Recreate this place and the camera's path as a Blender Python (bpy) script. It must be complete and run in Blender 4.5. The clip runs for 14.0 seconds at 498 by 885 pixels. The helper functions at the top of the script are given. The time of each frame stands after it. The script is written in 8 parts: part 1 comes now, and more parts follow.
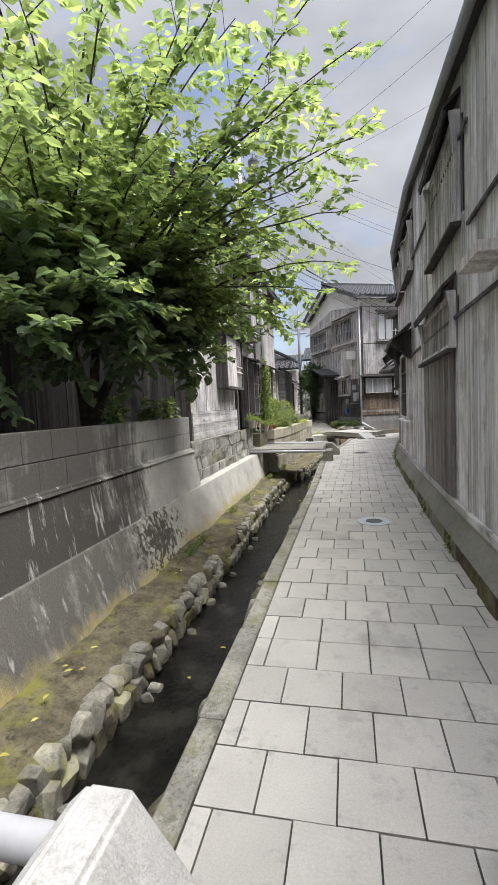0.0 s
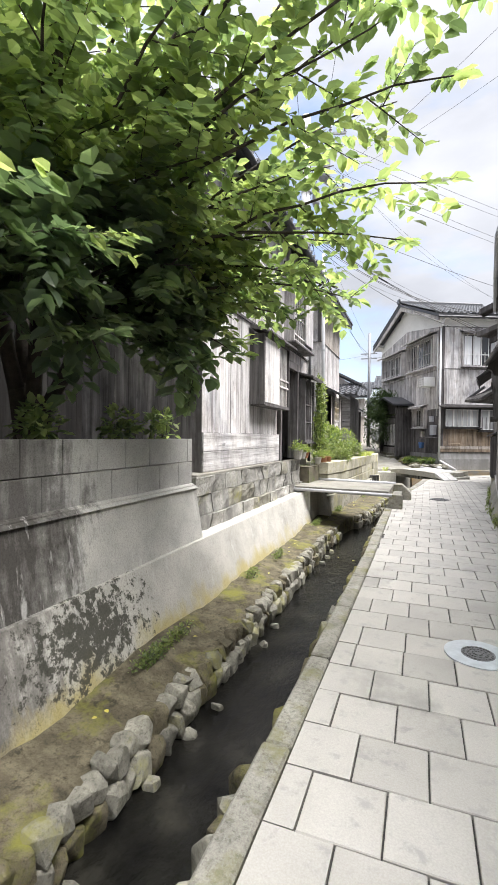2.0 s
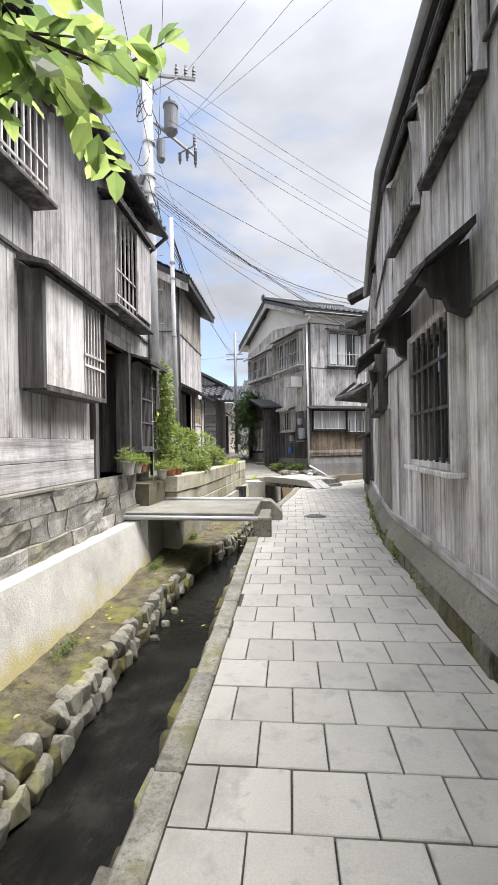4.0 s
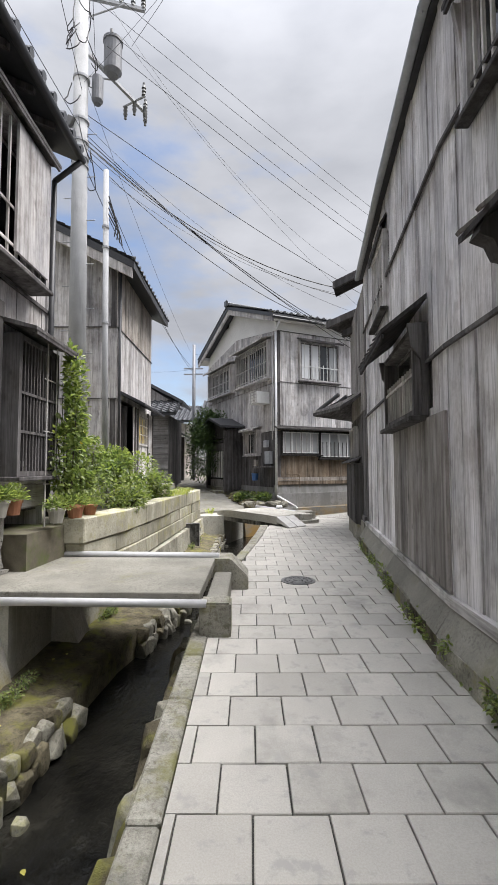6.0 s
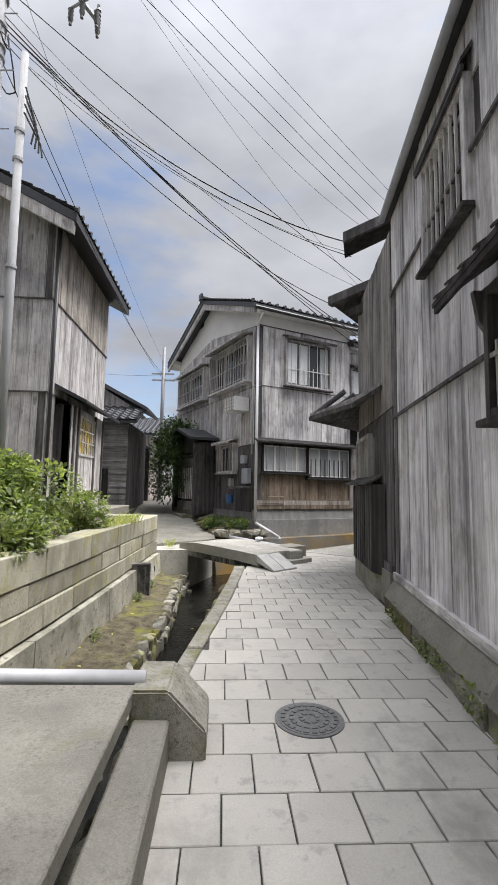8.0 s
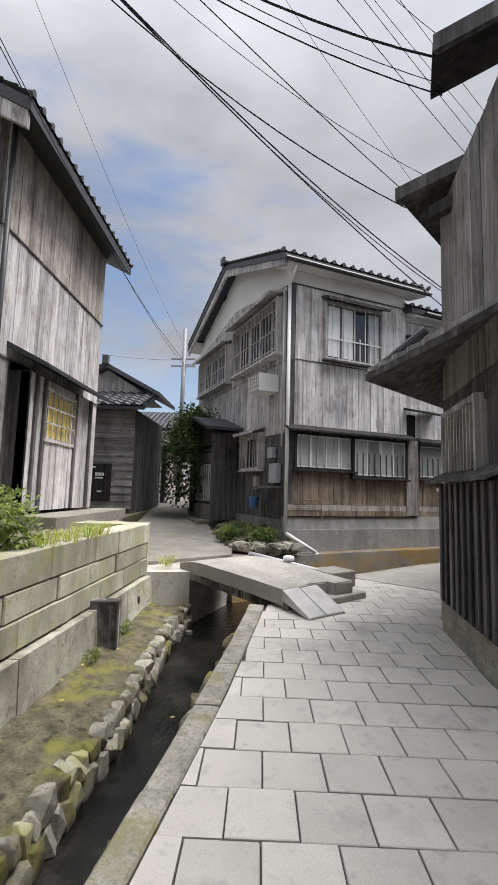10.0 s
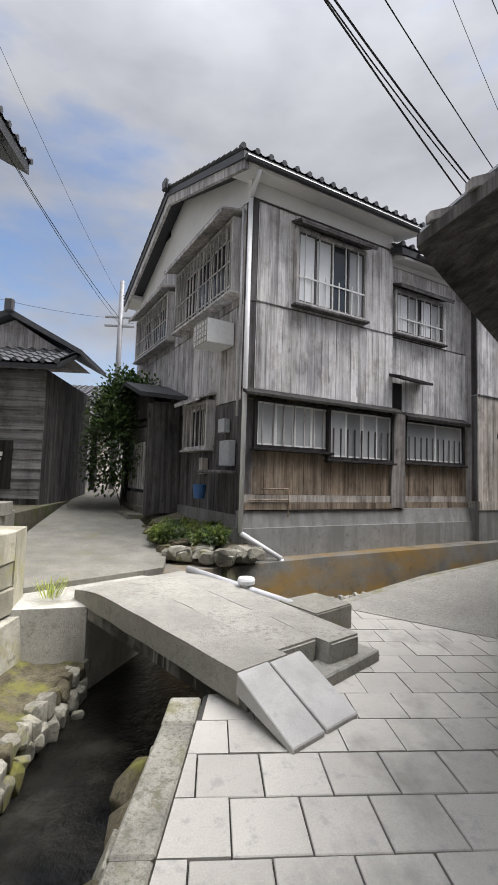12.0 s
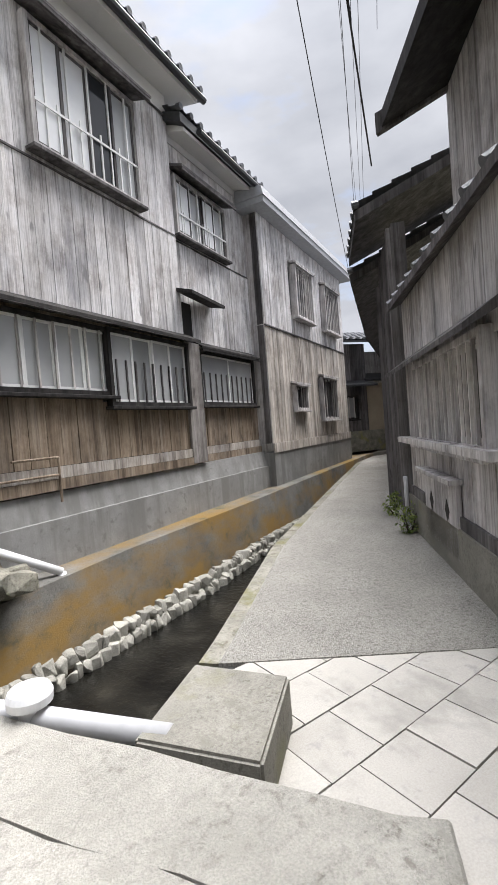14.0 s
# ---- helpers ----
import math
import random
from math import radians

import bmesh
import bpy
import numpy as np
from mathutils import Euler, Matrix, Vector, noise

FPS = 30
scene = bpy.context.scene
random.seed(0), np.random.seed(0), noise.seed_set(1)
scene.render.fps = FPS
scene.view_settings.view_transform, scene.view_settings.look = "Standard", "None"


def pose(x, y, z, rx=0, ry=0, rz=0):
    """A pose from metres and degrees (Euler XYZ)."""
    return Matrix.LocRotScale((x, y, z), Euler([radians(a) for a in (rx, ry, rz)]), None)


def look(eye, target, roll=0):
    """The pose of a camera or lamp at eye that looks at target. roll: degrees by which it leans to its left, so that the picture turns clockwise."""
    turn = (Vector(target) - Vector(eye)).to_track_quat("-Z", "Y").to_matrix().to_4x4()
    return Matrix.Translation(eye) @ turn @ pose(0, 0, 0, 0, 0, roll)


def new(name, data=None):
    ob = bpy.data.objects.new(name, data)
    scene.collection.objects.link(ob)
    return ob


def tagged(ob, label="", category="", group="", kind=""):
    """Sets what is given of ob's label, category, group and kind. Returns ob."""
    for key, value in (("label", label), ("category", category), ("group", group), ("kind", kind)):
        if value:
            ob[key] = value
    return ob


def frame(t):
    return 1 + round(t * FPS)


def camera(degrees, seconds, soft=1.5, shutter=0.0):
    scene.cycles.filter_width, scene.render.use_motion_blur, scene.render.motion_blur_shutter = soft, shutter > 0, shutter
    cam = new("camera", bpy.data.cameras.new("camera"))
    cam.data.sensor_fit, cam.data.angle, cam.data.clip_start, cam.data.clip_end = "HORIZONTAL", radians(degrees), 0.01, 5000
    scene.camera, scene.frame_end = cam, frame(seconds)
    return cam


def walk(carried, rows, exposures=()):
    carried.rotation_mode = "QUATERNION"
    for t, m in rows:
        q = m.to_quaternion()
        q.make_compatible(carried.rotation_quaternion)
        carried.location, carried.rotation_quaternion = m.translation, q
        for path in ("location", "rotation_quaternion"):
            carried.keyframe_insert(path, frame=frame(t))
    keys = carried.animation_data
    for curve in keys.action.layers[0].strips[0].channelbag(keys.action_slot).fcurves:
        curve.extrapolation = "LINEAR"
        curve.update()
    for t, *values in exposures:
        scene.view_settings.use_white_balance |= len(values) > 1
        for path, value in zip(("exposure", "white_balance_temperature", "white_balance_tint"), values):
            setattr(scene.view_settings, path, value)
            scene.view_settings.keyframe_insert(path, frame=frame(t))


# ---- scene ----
cam = camera(57.7, 14.0)
PATH = [
    (0, (0.773, 0.048, 1.496), (0.341, 1.995, 1.341), -2.7),
    (0.5, (0.671, 0.587, 1.449), (-0.021, 2.455, 1.275), -2.4),
    (1, (0.689, 1.184, 1.428), (-0.072, 3.025, 1.256), -1.5),
    (1.5, (0.691, 1.838, 1.417), (-0.052, 3.692, 1.3), 0.4),
    (2, (0.677, 2.518, 1.415), (-0.032, 4.388, 1.387), 0.6),
    (2.5, (0.642, 3.247, 1.375), (0.046, 5.157, 1.347), -1.4),
    (3, (0.649, 3.98, 1.341), (0.169, 5.92, 1.257), -2.8),
    (3.5, (0.63, 4.66, 1.347), (0.331, 6.636, 1.265), -1.5),
    (4, (0.632, 5.333, 1.356), (0.458, 7.326, 1.364), -1.0),
    (4.1, (0.636, 5.479, 1.365), (0.481, 7.473, 1.365), -1.4),
    (4.2, (0.635, 5.624, 1.375), (0.49, 7.618, 1.416), -1.1),
    (6.3, (0.502, 8.585, 1.357), (0.516, 10.582, 1.475), -0.1),
    (6.5, (0.498, 8.869, 1.349), (0.52, 10.866, 1.453), -0.0),
    (7, (0.52, 9.563, 1.364), (0.547, 11.561, 1.453), 0.0),
    (7.5, (0.551, 10.234, 1.388), (0.615, 12.229, 1.513), 0.5),
    (8, (0.566, 10.908, 1.384), (0.669, 12.895, 1.59), 1.0),
    (8.5, (0.571, 11.661, 1.352), (0.658, 13.644, 1.602), 0.5),
    (8.7, (0.608, 11.948, 1.347), (0.681, 13.93, 1.608), 0.5),
    (10.8, (0.959, 14.742, 1.353), (0.837, 16.729, 1.541), 2.8),
    (11, (0.966, 15.012, 1.354), (0.862, 17.0, 1.551), 3.8),
    (11.5, (0.972, 15.646, 1.375), (0.942, 17.637, 1.563), 3.9),
    (12, (0.989, 16.333, 1.368), (1.136, 18.321, 1.521), 1.8),
    (12.5, (1.017, 16.992, 1.371), (1.325, 18.964, 1.501), 0.7),
    (13, (1.063, 17.61, 1.342), (1.658, 19.517, 1.446), -0.6),
    (13.5, (1.133, 18.278, 1.353), (1.923, 20.114, 1.404), -1.7),
    (14, (1.065, 19.038, 1.333), (2.248, 20.649, 1.27), -4.5),
]
EXPO = [(t, stops, 6270, 12) for t, stops in ((0.0, 0.66), (0.5, 0.95), (1.0, 1.14), (2.0, 1.28), (3.0, 1.28), (4.2, 0.98), (6.3, 0.68), (8.7, 0.50), (11.0, 0.46), (12.5, 0.60), (13.0, 0.76), (14.0, 0.96))]
walk(cam, [(t, look(eye, target, roll)) for t, eye, target, roll in PATH], EXPO)

import collections

# ---------------------------------------------------------------- world, sun, exposure
SUN_EL, SUN_AZ = 66.0, 86.0      # degrees; azimuth clockwise from +y
world = bpy.data.worlds.new("overcast_sky")
scene.world = world
world.use_nodes = True
wn, wl = world.node_tree.nodes, world.node_tree.links
wn.clear()
w_out = wn.new("ShaderNodeOutputWorld")
w_bg = wn.new("ShaderNodeBackground")
w_sky = wn.new("ShaderNodeTexSky")
w_sky.sky_type = "NISHITA"
w_sky.sun_disc = False
w_sky.sun_elevation, w_sky.sun_rotation = radians(SUN_EL), radians(SUN_AZ)
w_co = wn.new("ShaderNodeTexCoord")
w_map = wn.new("ShaderNodeMapping")
w_map.inputs["Scale"].default_value = (1.0, 1.0, 2.6)
w_map.inputs["Location"].default_value = (0.35, 0.1, 0.0)
w_no = wn.new("ShaderNodeTexNoise")
w_no.inputs["Scale"].default_value, w_no.inputs["Detail"].default_value = 2.2, 7.0
w_no.inputs["Roughness"].default_value = 0.55
w_cov = wn.new("ShaderNodeValToRGB")
w_cov.color_ramp.elements[0].position, w_cov.color_ramp.elements[1].position = 0.30, 0.50
w_no2 = wn.new("ShaderNodeTexNoise")
w_no2.inputs["Scale"].default_value, w_no2.inputs["Detail"].default_value = 2.6, 7.0
w_ton = wn.new("ShaderNodeValToRGB")
w_ton.color_ramp.elements[0].position, w_ton.color_ramp.elements[1].position = 0.33, 0.72
w_ton.color_ramp.elements[0].color = (2.80, 2.88, 3.06, 1)
w_ton.color_ramp.elements[1].color = (4.6, 4.63, 4.74, 1)
w_mix = wn.new("ShaderNodeMix")
w_mix.data_type = "RGBA"
wl.new(w_co.outputs["Generated"], w_map.inputs["Vector"])
wl.new(w_map.outputs["Vector"], w_no.inputs["Vector"])
wl.new(w_map.outputs["Vector"], w_no2.inputs["Vector"])
# a gap of blue low in the north-west
w_gap = wn.new("ShaderNodeVectorMath")
w_gap.operation = "DISTANCE"
w_gap.inputs[1].default_value = (-0.42, 0.86, 0.30)
wl.new(w_co.outputs["Generated"], w_gap.inputs[0])
w_gr = wn.new("ShaderNodeMapRange")
w_gr.inputs["From Min"].default_value, w_gr.inputs["From Max"].default_value = 0.0, 0.62
w_gr.inputs["To Min"].default_value, w_gr.inputs["To Max"].default_value = -0.24, 0.06
wl.new(w_gap.outputs["Value"], w_gr.inputs["Value"])
w_add = wn.new("ShaderNodeMath")
wl.new(w_no.outputs["Fac"], w_add.inputs[0])
wl.new(w_gr.outputs["Result"], w_add.inputs[1])
wl.new(w_add.outputs[0], w_cov.inputs["Fac"])
wl.new(w_no2.outputs["Fac"], w_ton.inputs["Fac"])
wl.new(w_cov.outputs["Color"], w_mix.inputs["Factor"])
w_blue = wn.new("ShaderNodeVectorMath")
w_blue.operation = "MULTIPLY"
w_blue.inputs[1].default_value = (1.25, 1.22, 1.2)
wl.new(w_sky.outputs["Color"], w_blue.inputs[0])
wl.new(w_blue.outputs[0], w_mix.inputs[6])
wl.new(w_ton.outputs["Color"], w_mix.inputs[7])
# cloud cover grows brighter towards the zenith, as overcast skies do
w_sep = wn.new("ShaderNodeSeparateXYZ")
wl.new(w_co.outputs["Generated"], w_sep.inputs[0])
w_max = wn.new("ShaderNodeMath")
w_max.operation = "MAXIMUM"
w_max.inputs[1].default_value = 0.0
wl.new(w_sep.outputs["Z"], w_max.inputs[0])
w_pow = wn.new("ShaderNodeMath")
w_pow.operation = "POWER"
w_pow.inputs[1].default_value = 9.0
wl.new(w_max.outputs[0], w_pow.inputs[0])
w_mad = wn.new("ShaderNodeMath")
w_mad.operation = "MULTIPLY_ADD"
w_mad.inputs[1].default_value, w_mad.inputs[2].default_value = 8.5, 1.0
wl.new(w_pow.outputs[0], w_mad.inputs[0])
w_sc = wn.new("ShaderNodeVectorMath")
w_sc.operation = "SCALE"
wl.new(w_mix.outputs[2], w_sc.inputs[0])
wl.new(w_mad.outputs[0], w_sc.inputs["Scale"])
wl.new(w_sc.outputs[0], w_bg.inputs["Color"])
wl.new(w_bg.outputs["Background"], w_out.inputs["Surface"])
w_bg.inputs["Strength"].default_value = 0.098

sun = new("sun", bpy.data.lights.new("sun", "SUN"))
sun.data.energy, sun.data.angle, sun.data.color = 4.6, radians(44.0), (1.0, 0.96, 0.90)
_el, _az = radians(SUN_EL), radians(SUN_AZ)
sun_dir = Vector((math.sin(_az) * math.cos(_el), math.cos(_az) * math.cos(_el), math.sin(_el)))
sun.matrix_world = look((8, 8, 30), Vector((8, 8, 30)) - sun_dir)

# ---------------------------------------------------------------- materials


def mat_base(name):
    m = bpy.data.materials.new(name)
    m.use_nodes = True
    n, l = m.node_tree.nodes, m.node_tree.links
    return m, n, l, n["Principled BSDF"]


def ramp(n, l, src, stops):
    r = n.new("ShaderNodeValToRGB")
    while len(r.color_ramp.elements) < len(stops):
        r.color_ramp.elements.new(0.5)
    for e, (p, c) in zip(r.color_ramp.elements, stops):
        e.position, e.color = p, (*c, 1) if len(c) == 3 else c
    l.new(src, r.inputs["Fac"])
    return r.outputs["Color"]


def noise_tex(n, l, vec, scale, detail=4.0, rough=0.55):
    t = n.new("ShaderNodeTexNoise")
    t.inputs["Scale"].default_value, t.inputs["Detail"].default_value, t.inputs["Roughness"].default_value = scale, detail, rough
    if vec is not None:
        l.new(vec, t.inputs["Vector"])
    return t.outputs["Fac"]


def mixc(n, l, fac, a, b, mode="MIX"):
    m = n.new("ShaderNodeMix")
    m.data_type, m.blend_type = "RGBA", mode
    for sock, v in ((m.inputs[0], fac), (m.inputs[6], a), (m.inputs[7], b)):
        if hasattr(v, "links"):
            l.new(v, sock)
        elif isinstance(v, (int, float)):
            sock.default_value = v
        else:
            sock.default_value = (*v, 1)
    return m.outputs[2]


def position(n, l, scale=(1, 1, 1), shift=True):
    """World position, shifted by a random amount for each object, then scaled."""
    g = n.new("ShaderNodeNewGeometry")
    src = g.outputs["Position"]
    if shift:
        o = n.new("ShaderNodeObjectInfo")
        k = n.new("ShaderNodeMath")
        k.operation = "MULTIPLY"
        k.inputs[1].default_value = 37.0
        l.new(o.outputs["Random"], k.inputs[0])
        a = n.new("ShaderNodeVectorMath")
        a.operation = "ADD"
        l.new(src, a.inputs[0])
        l.new(k.outputs[0], a.inputs[1])
        src = a.outputs[0]
    mp = n.new("ShaderNodeMapping")
    mp.inputs["Scale"].default_value = scale
    l.new(src, mp.inputs["Vector"])
    return mp.outputs["Vector"]


def bump(n, l, b, height, strength=0.4, dist=0.01):
    k = n.new("ShaderNodeBump")
    k.inputs["Strength"].default_value, k.inputs["Distance"].default_value = strength, dist
    l.new(height, k.inputs["Height"])
    l.new(k.outputs["Normal"], b.inputs["Normal"])


def rnd(n, l, lo=0.0, hi=1.0, island=False):
    if island:
        o = n.new("ShaderNodeNewGeometry")
        s = o.outputs["Random Per Island"]
    else:
        o = n.new("ShaderNodeObjectInfo")
        s = o.outputs["Random"]
    m = n.new("ShaderNodeMapRange")
    m.inputs["To Min"].default_value, m.inputs["To Max"].default_value = lo, hi
    l.new(s, m.inputs["Value"])
    return m.outputs["Result"]


def hsv_value(n, l, col, val):
    h = n.new("ShaderNodeHueSaturation")
    l.new(col, h.inputs["Color"])
    l.new(val, h.inputs["Value"])
    return h.outputs["Color"]


def wood(name, dark, mid, light, rough=0.8, streak=1.0, vary=(0.80, 1.16), along="z"):
    """Weathered boards: long grain, knots, streaks of silvering and dark water stains."""
    m, n, l, b = mat_base(name)
    sc = {"z": (9, 9, 0.55), "x": (0.55, 9, 9), "y": (9, 0.55, 9)}[along]
    fine = {"z": (75, 75, 2.0), "x": (2.0, 75, 75), "y": (75, 2.0, 75)}[along]
    knot = {"z": (7, 7, 2.6), "x": (2.6, 7, 7), "y": (7, 2.6, 7)}[along]
    v = position(n, l, sc)
    a = noise_tex(n, l, v, 1.0, 6, 0.62)
    col = ramp(n, l, a, [(0.30, dark), (0.48, mid), (0.68, light)])
    big = noise_tex(n, l, position(n, l, (1.6, 1.6, 0.8), False), 1.0, 6, 0.66)
    stain = ramp(n, l, big, [(0.33, (0.50, 0.50, 0.52)), (0.47, (0.94, 0.93, 0.92)), (0.66, (1.12, 1.10, 1.07))])
    col = mixc(n, l, streak * 0.8, col, stain, "MULTIPLY")
    f = noise_tex(n, l, position(n, l, fine), 1.0, 4, 0.65)
    col = mixc(n, l, 0.55, col, ramp(n, l, f, [(0.34, (0.42, 0.41, 0.40)), (0.52, (1.0, 1.0, 1.0)), (0.68, (1.16, 1.16, 1.16))]), "MULTIPLY")
    blot = noise_tex(n, l, position(n, l, (3.2, 3.2, 2.2), False), 1.0, 7, 0.72)
    col = mixc(n, l, 0.75, col, ramp(n, l, blot, [(0.36, (0.62, 0.58, 0.55)), (0.50, (1.0, 0.99, 0.98)), (0.64, (1.14, 1.14, 1.15))]), "MULTIPLY")
    run = {"z": (13, 13, 0.35), "x": (0.35, 13, 13), "y": (13, 0.35, 13)}[along]
    d = noise_tex(n, l, position(n, l, run, False), 1.0, 5, 0.6)
    col = mixc(n, l, streak * 0.7, col, ramp(n, l, d, [(0.34, (0.42, 0.41, 0.42)), (0.46, (1.0, 1.0, 1.0)), (0.62, (1.10, 1.10, 1.12))]), "MULTIPLY")
    k = noise_tex(n, l, position(n, l, knot), 1.0, 2, 0.5)
    col = mixc(n, l, ramp(n, l, k, [(0.70, (0, 0, 0)), (0.76, (0.75, 0.75, 0.75))]), col, tuple(c * 0.5 for c in dark))
    col = hsv_value(n, l, col, rnd(n, l, *vary))
    l.new(col, b.inputs["Base Color"])
    b.inputs["Roughness"].default_value = rough
    b.inputs["Specular IOR Level"].default_value = 0.25
    bump(n, l, b, f, 0.45, 0.006)
    return m


def mineral(name, base, var, scale=3.0, spots=None, moss=None, rough=0.9, rel=0.5, vary=(0.9, 1.1), drip=None, moss_lo=0.5, island=False, drip_scale=(5.0, 5.0, 0.45), drip_lo=0.46, gritty=0.5, white=None, pits=False):
    """Concrete and stone: blotches, grit, dark spots, drip streaks and moss."""
    m, n, l, b = mat_base(name)
    p = position(n, l, (1, 1, 1))
    a = noise_tex(n, l, p, scale, 6, 0.6)
    col = ramp(n, l, a, [(0.32, tuple(c * (1 - var) for c in base)), (0.68, tuple(min(0.95, c * (1 + var)) for c in base))])
    grit = noise_tex(n, l, p, 130, 3, 0.7)
    col = mixc(n, l, gritty, col, ramp(n, l, grit, [(0.35, (0.66, 0.66, 0.66)), (0.65, (1.15, 1.15, 1.15))]), "MULTIPLY")
    if pits:      # coarse pits and pebbles
        pit = noise_tex(n, l, p, 60 if pits == 3 else 24 if pits == 4 else 42, 5, 0.75)
        patchy = 0.85 if pits == 2 else 1.0 if pits == 3 else ramp(n, l, noise_tex(n, l, p, 1.9, 4, 0.6), [(0.42, (0.2, 0.2, 0.2)), (0.62, (0.85, 0.85, 0.85))])
        col = mixc(n, l, patchy, col, ramp(n, l, pit, [(0.34, (0.45, 0.44, 0.41)), (0.48, (1.0, 1.0, 1.0)), (0.68, (1.18, 1.18, 1.17))]), "MULTIPLY")
    if drip:
        d = noise_tex(n, l, position(n, l, drip_scale, False), 1.0, 6, 0.65)
        col = mixc(n, l, ramp(n, l, d, [(drip_lo, (0, 0, 0)), (drip_lo + 0.16, (1, 1, 1))]), col, drip)
    if white:
        d = noise_tex(n, l, position(n, l, (11.0, 11.0, 0.8), False), 1.0, 5, 0.6)
        col = mixc(n, l, ramp(n, l, d, [(0.60, (0, 0, 0)), (0.68, (0.8, 0.8, 0.8))]), col, white)
    if spots:
        s = noise_tex(n, l, p, 9, 5, 0.7)
        col = mixc(n, l, ramp(n, l, s, [(0.56, (0, 0, 0)), (0.66, (1, 1, 1))]), col, spots)
    if moss:
        s = noise_tex(n, l, position(n, l, (1, 1, 1), False), 2.1, 7, 0.7)
        col = mixc(n, l, ramp(n, l, s, [(moss_lo, (0, 0, 0)), (moss_lo + 0.14, (1, 1, 1))]), col, moss)
    col = hsv_value(n, l, col, rnd(n, l, *vary, island=island))
    l.new(col, b.inputs["Base Color"])
    b.inputs["Roughness"].default_value = rough
    b.inputs["Specular IOR Level"].default_value = 0.3
    h = n.new("ShaderNodeMath")
    h.operation = "ADD"
    l.new(a, h.inputs[0])
    l.new(grit, h.inputs[1])
    if pits:
        h2 = n.new("ShaderNodeMath")
        h2.operation = "ADD"
        l.new(h.outputs[0], h2.inputs[0])
        l.new(pit, h2.inputs[1])
        h = h2
    bump(n, l, b, h.outputs[0], rel, 0.012)
    return m


def plain(name, col, rough=0.6, metal=0.0, var=0.12, scale=14.0):
    m, n, l, b = mat_base(name)
    a = noise_tex(n, l, position(n, l), scale, 5, 0.6)
    c = ramp(n, l, a, [(0.3, tuple(x * (1 - var) for x in col)), (0.7, tuple(min(1, x * (1 + var)) for x in col))])
    l.new(c, b.inputs["Base Color"])
    b.inputs["Roughness"].default_value, b.inputs["Metallic"].default_value = rough, metal
    return m


def leafy(name, a, c, trans=0.35):
    m, n, l, b = mat_base(name)
    col = ramp(n, l, rnd(n, l, 0, 1, island=True), [(0.0, a), (1.0, c)])
    big = noise_tex(n, l, position(n, l, (1, 1, 1), False), 1.7, 3)
    col = mixc(n, l, 0.6, col, ramp(n, l, big, [(0.35, (0.72, 0.82, 0.78)), (0.65, (1.15, 1.12, 0.95))]), "MULTIPLY")
    l.new(col, b.inputs["Base Color"])
    b.inputs["Roughness"].default_value = 0.40
    t = n.new("ShaderNodeBsdfTranslucent")
    l.new(mixc(n, l, 1.0, col, (2.5, 2.7, 1.6), "MULTIPLY"), t.inputs["Color"])
    mx = n.new("ShaderNodeMixShader")
    mx.inputs[0].default_value = trans
    l.new(b.outputs[0], mx.inputs[1])
    l.new(t.outputs[0], mx.inputs[2])
    l.new(mx.outputs[0], n["Material Output"].inputs["Surface"])
    return m


def glass(name, col, rough=0.08):
    m, n, l, b = mat_base(name)
    a = noise_tex(n, l, position(n, l), 2.0, 3)
    l.new(ramp(n, l, a, [(0.3, tuple(x * 0.8 for x in col)), (0.7, col)]), b.inputs["Base Color"])
    b.inputs["Roughness"].default_value = rough
    b.inputs["Specular IOR Level"].default_value = 0.6
    return m


W_SILVER = wood("silver_boards", (0.46, 0.45, 0.455), (0.68, 0.67, 0.675), (0.80, 0.795, 0.80))
W_LANE = wood("lilac_grey_boards", (0.44, 0.43, 0.442), (0.64, 0.63, 0.645), (0.78, 0.772, 0.788))
W_GREY = wood("grey_boards", (0.34, 0.33, 0.332), (0.52, 0.508, 0.508), (0.68, 0.668, 0.668))
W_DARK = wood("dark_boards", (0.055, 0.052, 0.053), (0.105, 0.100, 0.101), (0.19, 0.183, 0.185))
# hood, corbel and eave boards, darker than the dark boards
W_HOOD = wood("very_dark_hood_boards", (0.035, 0.033, 0.033), (0.062, 0.059, 0.059), (0.11, 0.105, 0.105))
W_PANEL = wood("dull_brown_boards", (0.15, 0.138, 0.13), (0.25, 0.235, 0.225), (0.36, 0.345, 0.335))
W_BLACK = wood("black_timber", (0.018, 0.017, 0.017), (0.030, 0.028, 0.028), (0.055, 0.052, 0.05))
W_BROWN = wood("brown_boards", (0.17, 0.130, 0.095), (0.27, 0.215, 0.160), (0.38, 0.320, 0.255))
W_TAN = wood("tan_boards", (0.29, 0.262, 0.232), (0.45, 0.415, 0.375), (0.58, 0.55, 0.515))
W_SLAT = wood("slat_wood", (0.40, 0.388, 0.378), (0.58, 0.565, 0.555), (0.72, 0.708, 0.696))
W_BEAM = wood("horizontal_grey_boards", (0.30, 0.295, 0.292), (0.46, 0.452, 0.45), (0.62, 0.612, 0.608), along="y")
W_BEAMX = wood("horizontal_dark_boards", (0.16, 0.157, 0.160), (0.27, 0.266, 0.270), (0.40, 0.395, 0.40), along="x")
M_PLASTER = mineral("white_plaster", (0.82, 0.815, 0.80), 0.05, 1.6, rel=0.08, rough=0.85)
